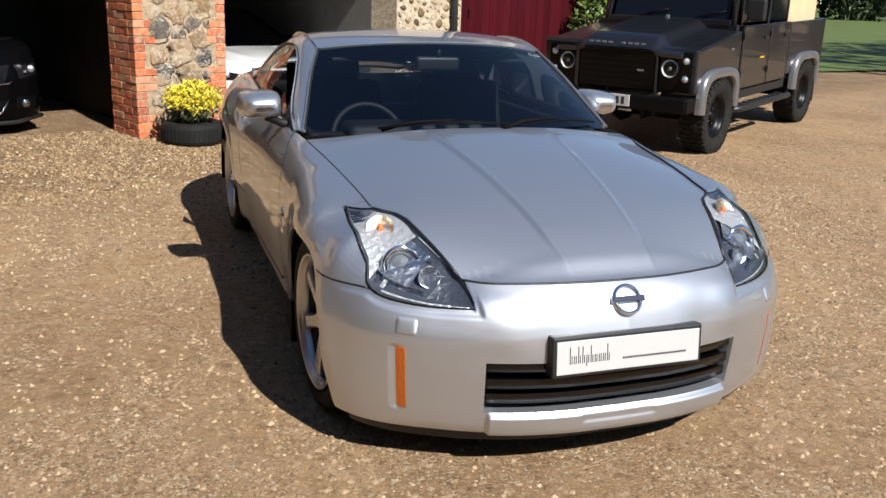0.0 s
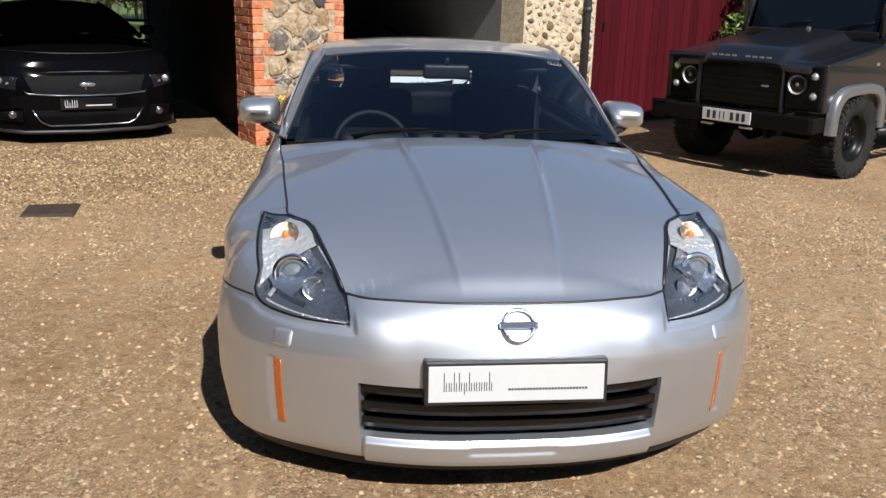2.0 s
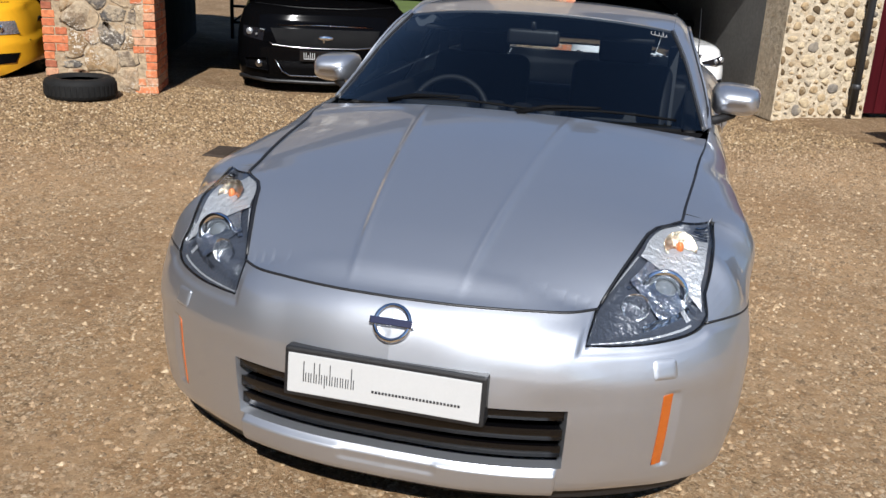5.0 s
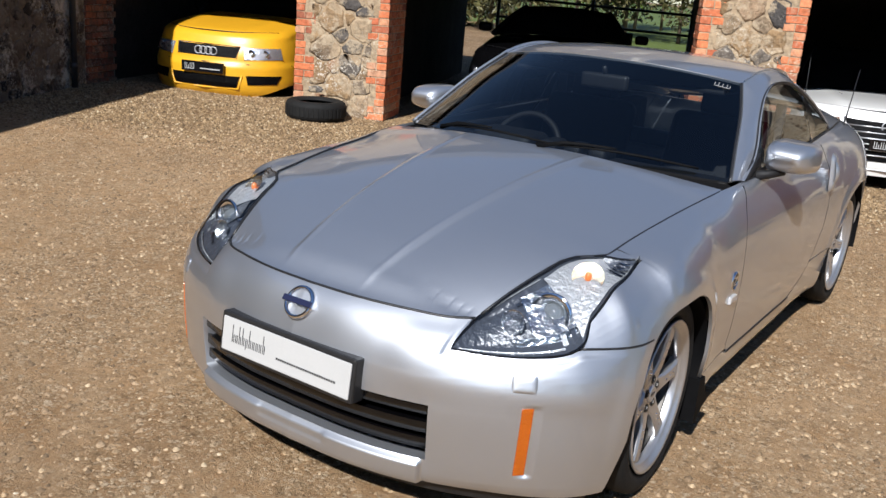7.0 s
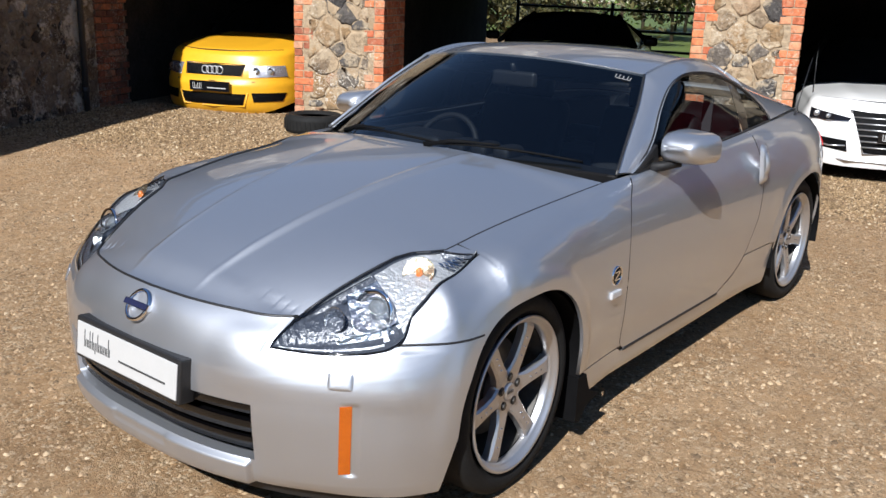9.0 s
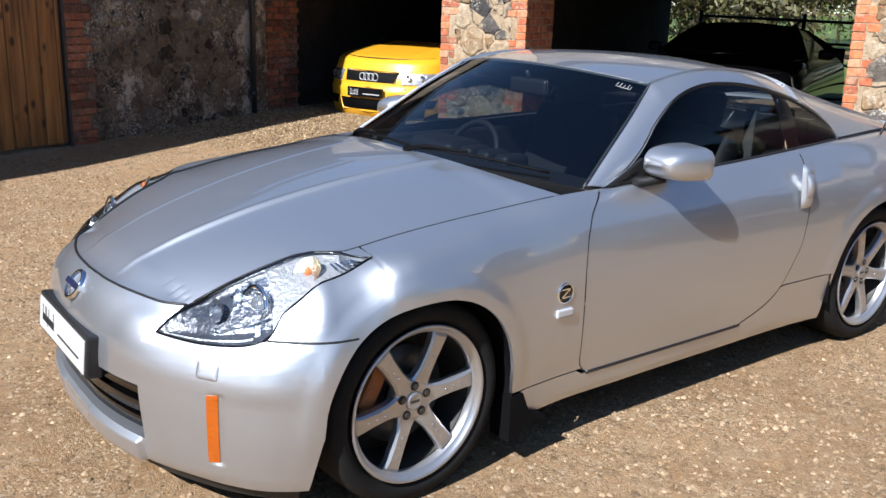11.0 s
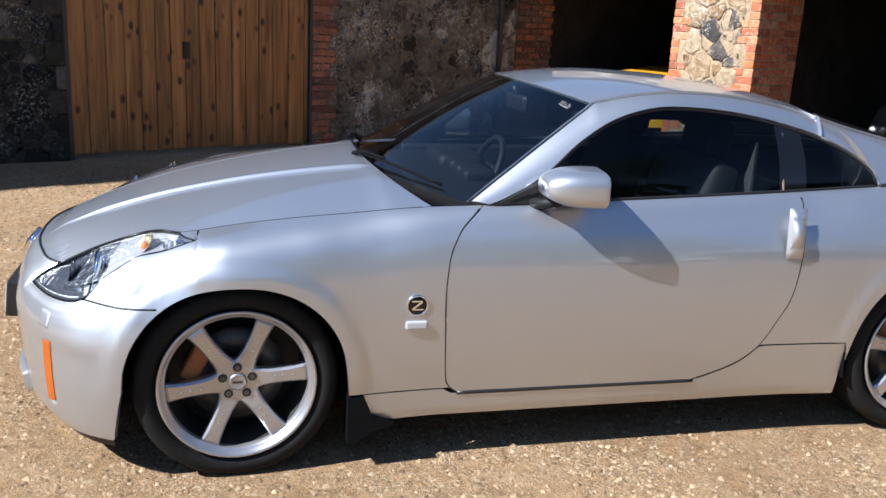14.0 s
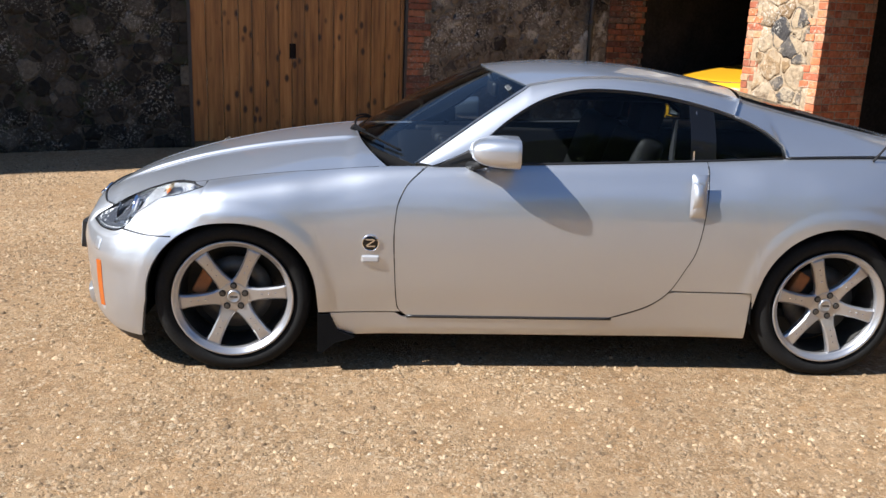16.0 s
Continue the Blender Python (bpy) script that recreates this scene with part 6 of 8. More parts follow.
box("gate_head", -6.2, -5.96, -0.43, 2.13, 2.76, 3.4, DARKMORTAR, gate)
box("latch_hole", -5.995, -5.984, 0.690, 0.765, 0.955, 1.115, GLOSSBLK, gate)
box("latch_plate", -5.990, -5.980, 0.685, 0.77, 0.945, 0.953, PIPE, gate)


def pipe(name, label, u, v, r, h):
    d = tagged(new(name), label, "pipe", kind="structure")
    d.matrix_world = BARN
    tube("pipe", [(u, v, 0.05), (u, v, h)], r, PIPE, d, seg=14)
    for z in (0.35, 1.45, 2.4):
        spun("collar", [(r * 1.0, z - 0.03), (r * 1.28, z - 0.025), (r * 1.28, z + 0.025), (r * 1.0, z + 0.03)], PIPE, d, 16, axis="z", m=Matrix.Translation((u, v, 0)))


pipe("downpipe", "grey cast-iron downpipe on the stone wall", -5.91, 4.74, 0.034, 3.5)
pipe("downpipe", "black cast-iron downpipe by the red door", 4.90, 4.945, 0.04, 3.5)

# Flint wall and red boarded doors
fw = wall_thing("wall_flint", "cream mortared flint wall", (4.0, 5.075, 5.012, 5.5, -0.05, 3.4), CREAM)
stone_face(fw, Matrix.Translation((0, 5.014, 0)), (4.0, 5.06, 0.0, 1.75), 0.115, FLINT, 14, 0.020, 0.016, name="flint", round_=2)
rd = tagged(new("door_2"), "dark red painted boarded door, closed", "door", kind="structure")
rd.matrix_world = BARN
u = 5.085
while u < 7.6:
    w = 0.135
    bm = box_bm(0.002, w - 0.002, 5.03 + rnd.uniform(0, 0.003), 5.07, 0.05, 2.75, 0.006, 1)
    ob = part("board", bm, REDBOARD, rd)
    ob.matrix_local = Matrix.Translation((u, 0, 0))
    u += w
box("latch_hole", 5.215, 5.245, 5.026, 5.034, 1.19, 1.30, GLOSSBLK, rd)
box("door_head", 5.075, 7.65, 5.02, 5.4, 2.76, 3.4, DARKMORTAR, rd)
wall_thing("wall_right", "rubble wall at the barn's end", (7.65, 8.4, 5.0, 5.5, -0.05, 3.4), MORTAR)

# Inside the bays: walls, a limewashed flank and ceiling coloured dark for shade; roof
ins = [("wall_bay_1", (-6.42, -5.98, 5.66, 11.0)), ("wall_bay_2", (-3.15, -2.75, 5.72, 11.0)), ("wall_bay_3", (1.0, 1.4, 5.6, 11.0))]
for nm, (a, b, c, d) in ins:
    wall_thing(nm, "brick wall inside the barn, coloured dark for shade", (a, b, c, d, -0.05, 3.3), DARK)
wall_thing("wall_bay_4", "limewashed wall inside the barn, coloured darker for shade", (4.0, 4.4, 5.5, 11.0, -0.05, 3.3), LIME)
wall_thing("wall_back_1", "back wall of the barn, coloured dark for shade", (-6.42, -2.75, 11.0, 11.4, -0.05, 3.3), DARK)
wall_thing("wall_back_2", "back wall of the barn, coloured dark for shade", (1.0, 8.4, 11.0, 11.4, -0.05, 3.3), DARK)
for nm, (a, b) in (("wall_lintel_1", (-6.42, -2.43)), ("wall_lintel_2", (-2.43, 1.68)), ("wall_lintel_3", (1.68, 5.08))):
    wall_thing(nm, "wall over the barn's openings", (a, b, 5.03, 5.5, 2.08, 3.4), DARKMORTAR)
# Unseen; added to keep the sky's reflection off the black coupe's bonnet
wall_thing("wall_sky_block", "unseen wall added over the rear opening to block the sky", (-2.75, 1.0, 11.0, 11.4, 1.75, 3.3), DARK)
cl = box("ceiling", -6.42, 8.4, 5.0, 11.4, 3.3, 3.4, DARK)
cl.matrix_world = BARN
tagged(cl, "boarded ceiling of the barn, coloured dark for shade", "ceiling", kind="structure")
br = tagged(new("roof_barn"), "slate barn roof", "roof", kind="structure")
br.matrix_world = BARN
bm = bmesh.new()
vs = [bm.verts.new(p) for p in ((-6.5, 4.75, 3.38), (8.6, 4.75, 3.38), (8.6, 8.2, 5.2), (-6.5, 8.2, 5.2), (8.6, 11.6, 3.38), (-6.5, 11.6, 3.38))]
bm.faces.new(vs[:4])
bm.faces.new((vs[3], vs[2], vs[4], vs[5]))
part("roof_slope", bm, ROOFM, br)

# Metal drain cover
dc = tagged(new("drain_cover"), "rusty iron drain cover set in the gravel", "drain cover")
dc.matrix_world = pose(-2.52, 1.86, ground_z(-2.52, 1.86) - 0.004, 0, 0, 8)
IRON = mat("rusty_iron", (0.050, 0.035, 0.025), 0.7, 0.3, var=0.4, scale=20, bump=0.3, bump_scale=80)
box("frame", -0.172, 0.172, -0.175, 0.175, 0.0, 0.016, IRON, dc, 0.003)
for q in range(2):
    box("lid", -0.158 + 0.160 * q, -0.002 + 0.160 * q, -0.16, 0.16, 0.0, 0.021, IRON, dc, 0.003)

# ---- planting, field and hedges ----
def leaf_material(name, stops, rough=0.5):
    m = random_material(name, stops, rough, island=True, grain=8, bump=0.0)
    nt, p = nodes_of(m)
    p.inputs["Specular IOR Level"].default_value = 0.4
    return m


LEAFY = leaf_material("yellow_leaves", [(0.0, (0.30, 0.24, 0.02)), (0.4, (0.62, 0.50, 0.03)), (0.8, (0.78, 0.66, 0.06)), (1.0, (0.20, 0.22, 0.03))])
LEAFG = leaf_material("green_leaves", [(0.0, (0.03, 0.06, 0.012)), (0.5, (0.08, 0.13, 0.02)), (1.0, (0.17, 0.22, 0.05))])
LEAFP = leaf_material("spring_leaves", [(0.0, (0.028, 0.027, 0.010)), (0.5, (0.070, 0.066, 0.022)), (1.0, (0.12, 0.108, 0.042))])
LEAFD = leaf_material("dark_leaves", [(0.0, (0.012, 0.02, 0.008)), (1.0, (0.04, 0.06, 0.02))])
GRASS = mat("grass", (0.075, 0.105, 0.016), 0.8, var=0.35, scale=0.8, bump=0.5, bump_scale=30)
BARK = mat("bark", (0.10, 0.075, 0.05), 0.9, var=0.4, scale=10, bump=0.5, bump_scale=40)


def leaves(name, blobs, count, size, material, parent, seed, label=""):
    """Many small folded leaves in loose clumps. blobs: (x, y, z, rx, ry, rz)."""
    r = np.random.default_rng(seed)
    B = np.array(blobs, float)
    weights = B[:, 3] * B[:, 4] * B[:, 5]
    B = B[r.choice(len(blobs), count, p=weights / weights.sum())]

    def unit(a):
        return a / np.maximum(np.linalg.norm(a, axis=1, keepdims=True), 1e-6)
    d = unit(r.normal(size=(count, 3)))
    c = B[:, :3] + B[:, 3:] * d * r.uniform(0.55, 1.05, (count, 1))
    a = unit(r.normal(size=(count, 3)))
    b = unit(np.cross(a, d + r.normal(size=(count, 3)) * 0.7))
    n = np.cross(a, b)
    s = size * r.uniform(0.6, 1.4, (count, 1))
    V = np.stack([c - a * s, c + b * s * 0.45 + n * s * 0.12, c + a * s, c - b * s * 0.45 + n * s * 0.12], 1).reshape(-1, 3)
    F = [q for i in range(0, 4 * count, 4) for q in ((i, i + 1, i + 2), (i, i + 2, i + 3))]
    return mesh_ob(name, V, F, material, parent, label, smooth=False)


def old_tyre(parent, R=0.315, w=0.20):
    spun("tyre", [(R * 0.60, 0.03), (R * 0.66, 0.004), (R * 0.85, 0.0), (R * 0.96, 0.02), (R, 0.05), (R, w - 0.05), (R * 0.96, w - 0.02), (R * 0.85, w), (R * 0.66, w - 0.004), (R * 0.60, w - 0.03)], RUBBER, parent, 56, axis="z")
    for k in range(40):
        a = 2 * math.pi * k / 40
        bm = box_bm(-0.004, 0.004, -0.016, 0.016, 0.05, w - 0.05, 0.002, 1)
        bm.transform(Matrix.Translation((R * math.cos(a), R * math.sin(a), 0)) @ pose(0, 0, 0, 0, 0, math.degrees(a)))
        part("tread_block", bm, RUBBER, parent)


p = BARN @ Vector((-3.07, 4.66, 0))
pl = thing("tyre_planter", "old black tyre lying flat against the stone pier", "planter", m=Matrix.Translation((p.x, p.y, ground_z(p.x, p.y) - 0.02)))
old_tyre(pl)
SOIL = mat("soil", (0.05, 0.035, 0.022), 0.95, var=0.5, scale=25, bump=0.8, bump_scale=60)
spun("soil", [(0.0, 0.15), (0.10, 0.155), (0.20, 0.14)], SOIL, pl, 24, axis="z")

p = Vector((-0.86, 4.60, 0))
pt = thing("flower_tub", "yellow-leaved shrub in a black tyre planter", "plant", m=Matrix.Translation((p.x, p.y, ground_z(p.x, p.y) - 0.01)))
old_tyre(pt, 0.30, 0.22)
spun("soil", [(0.0, 0.20), (0.12, 0.20), (0.20, 0.18)], SOIL, pt, 24, axis="z")
leaves("dark_foliage", [(0, 0, 0.32, 0.24, 0.24, 0.12)], 700, 0.022, LEAFD, pt, 3)
leaves("foliage", [(-0.12, -0.08, 0.46, 0.16, 0.16, 0.12), (0.12, -0.05, 0.45, 0.17, 0.16, 0.13), (0.0, 0.1, 0.48, 0.2, 0.14, 0.13), (0.0, -0.14, 0.42, 0.18, 0.12, 0.12), (0.02, 0.0, 0.54, 0.12, 0.12, 0.08)], 2400, 0.022, LEAFY, pt, 4)
for k in range(6):
    a = k * 1.05
    tube("stem", [(0.03 * math.cos(a), 0.03 * math.sin(a), 0.18), (0.10 * math.cos(a), 0.10 * math.sin(a), 0.42)], 0.006, BARK, pt, seg=5)

p = BARN @ Vector((7.45, 4.55, 0))
sh = thing("shrub", "bright green leafy shrub beside the red door", "shrub", m=Matrix.Translation((p.x, p.y, 0)))
leaves("foliage", [(-0.15, 0, 1.15, 0.35, 0.3, 0.4), (0.25, 0.1, 1.4, 0.4, 0.35, 0.45), (0.0, -0.1, 0.7, 0.4, 0.35, 0.5), (0.1, 0.0, 1.9, 0.35, 0.3, 0.4)], 2600, 0.05, LEAFG, sh, 6)
for k in range(5):
    a = k * 1.25
    tube("stem", [(0.05 * math.cos(a), 0.05 * math.sin(a), 0), (0.2 * math.cos(a), 0.2 * math.sin(a), 1.3)], 0.014, BARK, sh, seg=6)

# Field behind the barn and lawn beyond the drive
fv, ff = grid(lambda u, v: BARN @ Vector((-200 + 400 * u, 12.2 + 400 * v, 0.03)), 24, 20)
tagged(mesh_ob("field", fv, [f[::-1] for f in ff], GRASS), "sunlit green grass field behind the barn", "grass", kind="structure")
fv, ff = grid(lambda u, v: Vector((12.5 + 75 * u + 3.5 * v, 11.0 + 14 * u + 75 * v, 0.152 + 0.004 * u)), 16, 16)
tagged(mesh_ob("lawn", fv, [f[::-1] for f in ff], GRASS), "sunlit lawn beyond the drive", "grass", kind="structure")
for nm, pos, n, mt, seed, hh in (("hedge", (BARN @ Vector((-9, 30, 0))), 1, LEAFP, 21, 3.6), ("hedge", (BARN @ Vector((2, 33, 0))), 1, LEAFP, 22, 4.4), ("hedge", (BARN @ Vector((-20, 36, 0))), 1, LEAFG, 23, 5.0), ("hedge", (BARN @ Vector((14, 40, 0))), 1, LEAFP, 24, 5.0), ("hedge", (BARN @ Vector((-6, 46, 0))), 1, LEAFG, 28, 7.0), ("hedge", (BARN @ Vector((6, 47, 0))), 1, LEAFP, 29, 7.5), ("hedge", (BARN @ Vector((-18, 48, 0))), 1, LEAFP, 30, 7.5), ("hedge", Vector((62, 60, 0)), 1, LEAFD, 25, 7.0), ("hedge", Vector((48, 74, 0)), 1, LEAFD, 26, 7.0), ("hedge", Vector((74, 48, 0)), 1, LEAFD, 27, 7.0)):
    hd = thing(nm, "leafy field hedge in spring growth" if mt is not LEAFD else "dark tall hedge beyond the lawn", "hedge", "field hedges", Matrix.Translation(pos))
    r = random.Random(seed)
    hh *= 1.35
    w = 8.0 if mt is not LEAFD else 12.0
    blobs = [(r.uniform(-w, w), r.uniform(-1.5, 1.5), r.uniform(0.2, 0.75) * hh, r.uniform(1.0, 2.2), r.uniform(0.9, 1.6), r.uniform(0.16, 0.30) * hh) for _ in range(40)]
    leaves("foliage", blobs, 15000, 0.14 if mt is not LEAFD else 0.3, mt, hd, seed)
    for k in range(7):
        x = -w + 2 * w * (k + 0.5) / 7
        tube("stem", [(x, 0, 0), (x + r.uniform(-0.4, 0.4), 0.2, hh * 0.7)], [0.09, 0.03], BARK, hd, seg=6)

# Steel field gate across the barn's rear opening
fg = thing("field_gate", "dark steel five-bar field gate behind the parked coupe", "gate", m=BARN)
for z in (0.30, 0.55, 0.80, 1.10, 1.42):
    tube("bar", [(-2.15, 11.05, z), (1.0, 11.05, z - 0.04)], 0.022, PIPE, fg, seg=8)
tube("brace", [(-2.15, 11.05, 0.3), (-0.6, 11.05, 1.42)], 0.018, PIPE, fg, seg=8)
for u in (-2.15, -0.6, 1.0):
    tube("post", [(u, 11.05, 0.0), (u, 11.05, 1.5)], 0.03, PIPE, fg, seg=8)
gp = thing("gate_post", "dark square timber post by the lawn", "post", m=Matrix.Translation((14.05, 10.55, 0.11)))
box("post_shaft", -0.12, 0.12, -0.12, 0.12, 0, 1.7, BARK, gp, 0.02)
prism("post_cap", [(-0.14, -0.14), (0.14, -0.14), (0.14, 0.14), (-0.14, 0.14)], 1.7, 1.76, BARK, gp, bev=0.01)
# Trees added out of view, closing the yard's sunny side behind the way walked
for k, (x, y, rz) in enumerate(((-15, -17, 12), (-4, -20, 0), (8, -20, 0), (18, -15, -35), (22, -4, -75), (-20, -8, 60), (30.5, 8.2, 0))):
    # They cut low sky; the last, largest row throws shade on the lawn
    tl = thing("tree_line", "row of out-of-view trees in young leaf, added to close and shade the yard", "trees", "trees round the yard", pose(x, y, 0, 0, 0, rz) @ Matrix.Diagonal(((2.4,) * 3 if k == 6 else (1.0,) * 3) + (1.0,)))
    r = random.Random(60 + k)
    blobs = [(r.uniform(-6, 6), r.uniform(-1.2, 1.2), r.uniform(0.8, 5.2), r.uniform(0.9, 1.7), r.uniform(0.8, 1.4), r.uniform(0.7, 1.3)) for _ in range(30)]
    leaves("crown", blobs, 6500, 0.17, LEAFG, tl, 80 + k)
    for q in range(6):
        bx = -5.5 + 2.2 * q
        tube("trunk", [(bx, 0, 0), (bx + r.uniform(-0.3, 0.3), 0, 2.2), (bx + r.uniform(-0.8, 0.8), 0.2, 4.8)], [0.16, 0.11, 0.03], BARK, tl, seg=7)

# ---- the other parked vehicles ----
WHITEPAINT = mat("white_paint", (0.80, 0.80, 0.79), 0.25, coat=1.0)
YELLOWPAINT = mat("yellow_paint", (0.66, 0.335, 0.014), 0.35, coat=0.5, var=0.05, scale=3)
BLACKPAINT = mat("black_paint", (0.0018, 0.0018, 0.0021), 0.07, coat=0.0, spec=0.075)
TRIMBLK = mat("satin_black", (0.0035, 0.0035, 0.0038), 0.45, spec=0.10, var=0.3, scale=20)
GREYPAINT = mat("gunmetal_paint", (0.0095, 0.0098, 0.0125), 0.32, 0.15, coat=0.6, var=0.10, scale=3)
LAMPGLASS = mat("lamp_lens", (0.40, 0.41, 0.43), 0.24, 0.7, coat=0.6, bump=1.0, bump_scale=55)
DARKGLASS = mat("dark_car_glass", (0.004, 0.005, 0.007), 0.06, spec=0.3)
DARKLAMP = mat("dark_lamp", (0.008, 0.008, 0.010), 0.1, spec=0.3)
GRIL = mat("grille_mesh", (0.0025, 0.0025, 0.003), 0.4, spec=0.08, bump=0.6, bump_scale=160)


RINGM = mat("emblem_silver", (0.5, 0.5, 0.51), 0.3, 0.3)


class Saloon:
    """A parked car seen from its front: nose at local y = 0, facing -y, body towards +y."""

    def __init__(self, ob, W, nose, bow, hood, screen, roof, L, paint, low=0.20):
        self.ob, self.W, self.nose, self.bow, self.paint, self.low = ob, W, nose, bow, paint, low
        self.hood = table(*hood)              # bonnet's middle height by y
        self.edge_y0 = hood[0][0]
        self.screen, self.roof, self.L, self.dz = screen, roof, L, 0.0
        # Pillars and mirrors: black stands in for the barn's shade over body paint
        self.pillar = TRIMBLK
        self.swell = 0.0                      # how far the bumper stands out of the nose
        self.lift = 0.05                      # how far the bumper's lower edge rises towards its corners

    def half(self, y):
        k = min(max(y / self.nose, 0), 1)
        return self.W / 2 * (1 - (1 - k) ** self.bow) ** (1 / self.bow)

    def plan(self, s):
        """s in 0..1: from the nose's middle to the tail along one side."""
        if s < 0.4:
            a = s / 0.4 * math.pi / 2
            e = 2 / self.bow
            return self.W / 2 * math.sin(a) ** e, self.nose * (1 - math.cos(a) ** e)
        return self.W / 2, self.nose + (self.L - self.nose) * (s - 0.4) / 0.6

    def inset(self, z, top):
        k = (z - self.low) / (top - self.low)
        swell = self.swell * ease((0.62 - k) / 0.08) * ease(k / 0.10)
        return 0.05 * max(0, 0.25 - k) / 0.25 - swell + 0.10 * max(0, (k - 0.55) / 0.45) ** 2

    def face(self, x, z, off=0.0):
        """A point of the front or flank at a width and height."""
        z = z + self.dz
        h = self.W / 2
        r = min(abs(x) / h, 0.999)
        y = self.nose * (1 - (1 - r ** self.bow) ** (1 / self.bow))
        t = 1 - y / self.nose
        n = Vector((math.copysign(r ** (self.bow - 1) / h, x), -t ** (self.bow - 1) / self.nose, 0)).normalized()
        i = self.inset(z, self.rim(min(y, self.screen[0])))
        k = min(y / self.nose, 1)
        return Vector((math.copysign(abs(x) - i * k * 0.8, x), y + i * (1 - k), z)) + n * off

    def rim(self, y):
        """The bonnet's edge height."""
        return self.hood(max(y + 0.04, self.edge_y0)) - 0.075 - 0.06 * min(y / 0.5, 1)

    def top(self, x, y):
        """The bonnet's height over a point of the plan."""
        r = abs(x) / (self.W / 2)
        return self.hood(y) - 0.075 * r ** 2.4 + 0.010 * math.exp(-((r - 0.5) / 0.09) ** 2) * min(max(y - 0.25, 0) * 4, 1)

    def build(self):
        ob = self.ob
        ye = self.screen[0]
        R = 0.13

        def skin_(u, v):
            sg = -1 if u < 0.5 else 1
            x, y = self.plan(abs(u * 2 - 1))
            rim = self.rim(min(y, ye))
            low = self.low + self.lift * ease((abs(u * 2 - 1) - 0.12) / 0.26)
            if v < 0.45:
                z = low + (rim - low) * v / 0.45
                i = self.inset(z, rim)
                k = min(y / self.nose, 1)
                return Vector((sg * (x - i * k * 0.8), y + i * (1 - k), z))
            w = (v - 0.45) / 0.55
            w = w ** 1.6
            i = self.inset(rim, rim)
            k = min(y / self.nose, 1)
            x0, y0 = x - i * k * 0.8, y + i * (1 - k)
            yt = max(ye * 0.92 + (ye - ye * 0.92) * min(y / ye, 1), min(y, self.L))
            qx, qy = x0 * (1 - w), y0 + (yt - y0) * w
            d = math.hypot(qx - x0, qy - y0)
            z = self.top(qx, min(qy, ye))
            e = min(d / R, 1)
            return Vector((sg * qx, qy, rim + (z - rim) * math.sqrt(max(1 - (1 - e) ** 2, 0))))
        sheet("body_shell", skin_, 110, 40, self.paint, ob)
        tube("bonnet_gap", [(x, 0.16 + 0.55 * (abs(x) / (self.W / 2)) ** 2.6, self.top(x, 0.16 + 0.55 * (abs(x) / (self.W / 2)) ** 2.6) - 0.003) for x in np.linspace(-self.W * 0.40, self.W * 0.40, 24)], 0.005, BLACKPL, ob, seg=6)
        ys, zs = self.screen
        yr, zr, wr = self.roof
        zb = self.hood(ys)

        def screen_(u, v):
            w = v * 2 - 1
            X = (self.W / 2 - 0.10) * (1 - u) + wr * u
            return Vector((X * w, ys - 0.12 * (1 - w * w) + (yr - ys) * u, zb + (zr - zb) * u + 0.03 * math.sin(math.pi * u) - 0.04 * w * w))
        sheet("windscreen", screen_, 10, 16, DARKGLASS, ob, flip=True)
        sheet("roof", lambda u, v: Vector((wr * (v * 2 - 1) * (1 - 0.1 * u), yr - 0.12 * (1 - (v * 2 - 1) ** 2) + 1.5 * u, zr - 0.04 * (v * 2 - 1) ** 2 - 0.06 * u)), 6, 12, self.paint, ob, flip=True)

        def rear_(u, v):
            w = v * 2 - 1
            p, q = Vector((wr * 0.9 * w, yr + 1.5 - 0.12 * (1 - w * w), zr - 0.06 - 0.04 * w * w)), Vector(((self.W / 2 - 0.12) * w, self.L - 0.3, zb - 0.01))
            return p.lerp(q, u)
        sheet("rear_glass", rear_, 6, 12, DARKGLASS, ob, flip=True)

        def side_(u, v, sg):
            y0 = ys + 0.05 + (self.L - 0.9 - ys) * u
            a = Vector((sg * (self.W / 2 - 0.06), y0, self.rim(ys) + 0.0))
            yt = yr + (self.L - 1.5 - yr) * u
            b = Vector((sg * wr, yt, zr - 0.05 - 0.06 * u))
            return a.lerp(b, v)
        for sg in (-1, 1):
            sheet("side_glass", lambda u, v, sg=sg: side_(u, v, sg), 8, 4, DARKGLASS, ob, flip=sg > 0)
            tube("screen_pillar", [screen_(k, 0.5 + 0.5 * sg) for k in np.linspace(0, 1, 6)], 0.03, self.pillar, ob)
            bm = box_bm(-0.085, 0.085, -0.05, 0.05, -0.055, 0.055, 0.045, 4)
            bm.transform(Matrix.Translation((sg * (self.W / 2 + 0.06), ys + 0.35, zb + 0.02)))
            part("door_mirror", bm, self.pillar, ob, smooth=True)
        box("tail_panel", -self.W / 2 + 0.04, self.W / 2 - 0.04, self.L - 0.06, self.L, 0.25, zb, self.paint, ob, 0.02)
        box("underbody", -self.W / 2 + 0.18, self.W / 2 - 0.18, 0.25, self.L - 0.1, 0.16, 0.5, BLACKPL, ob)
        for sg in (-1, 1):
            for yw in (0.92, self.L - 1.0):
                w = new("wheel")
                w.parent = ob
                w.matrix_local = pose(sg * (self.W / 2 - 0.12), yw, 0.315, 0, 0, 0 if sg > 0 else 180)
                spun("tyre", [(0.22, 0.09), (0.28, 0.105), (0.31, 0.09), (0.32, 0.06), (0.32, -0.06), (0.31, -0.09), (0.22, -0.09)], RUBBER, w, 40)
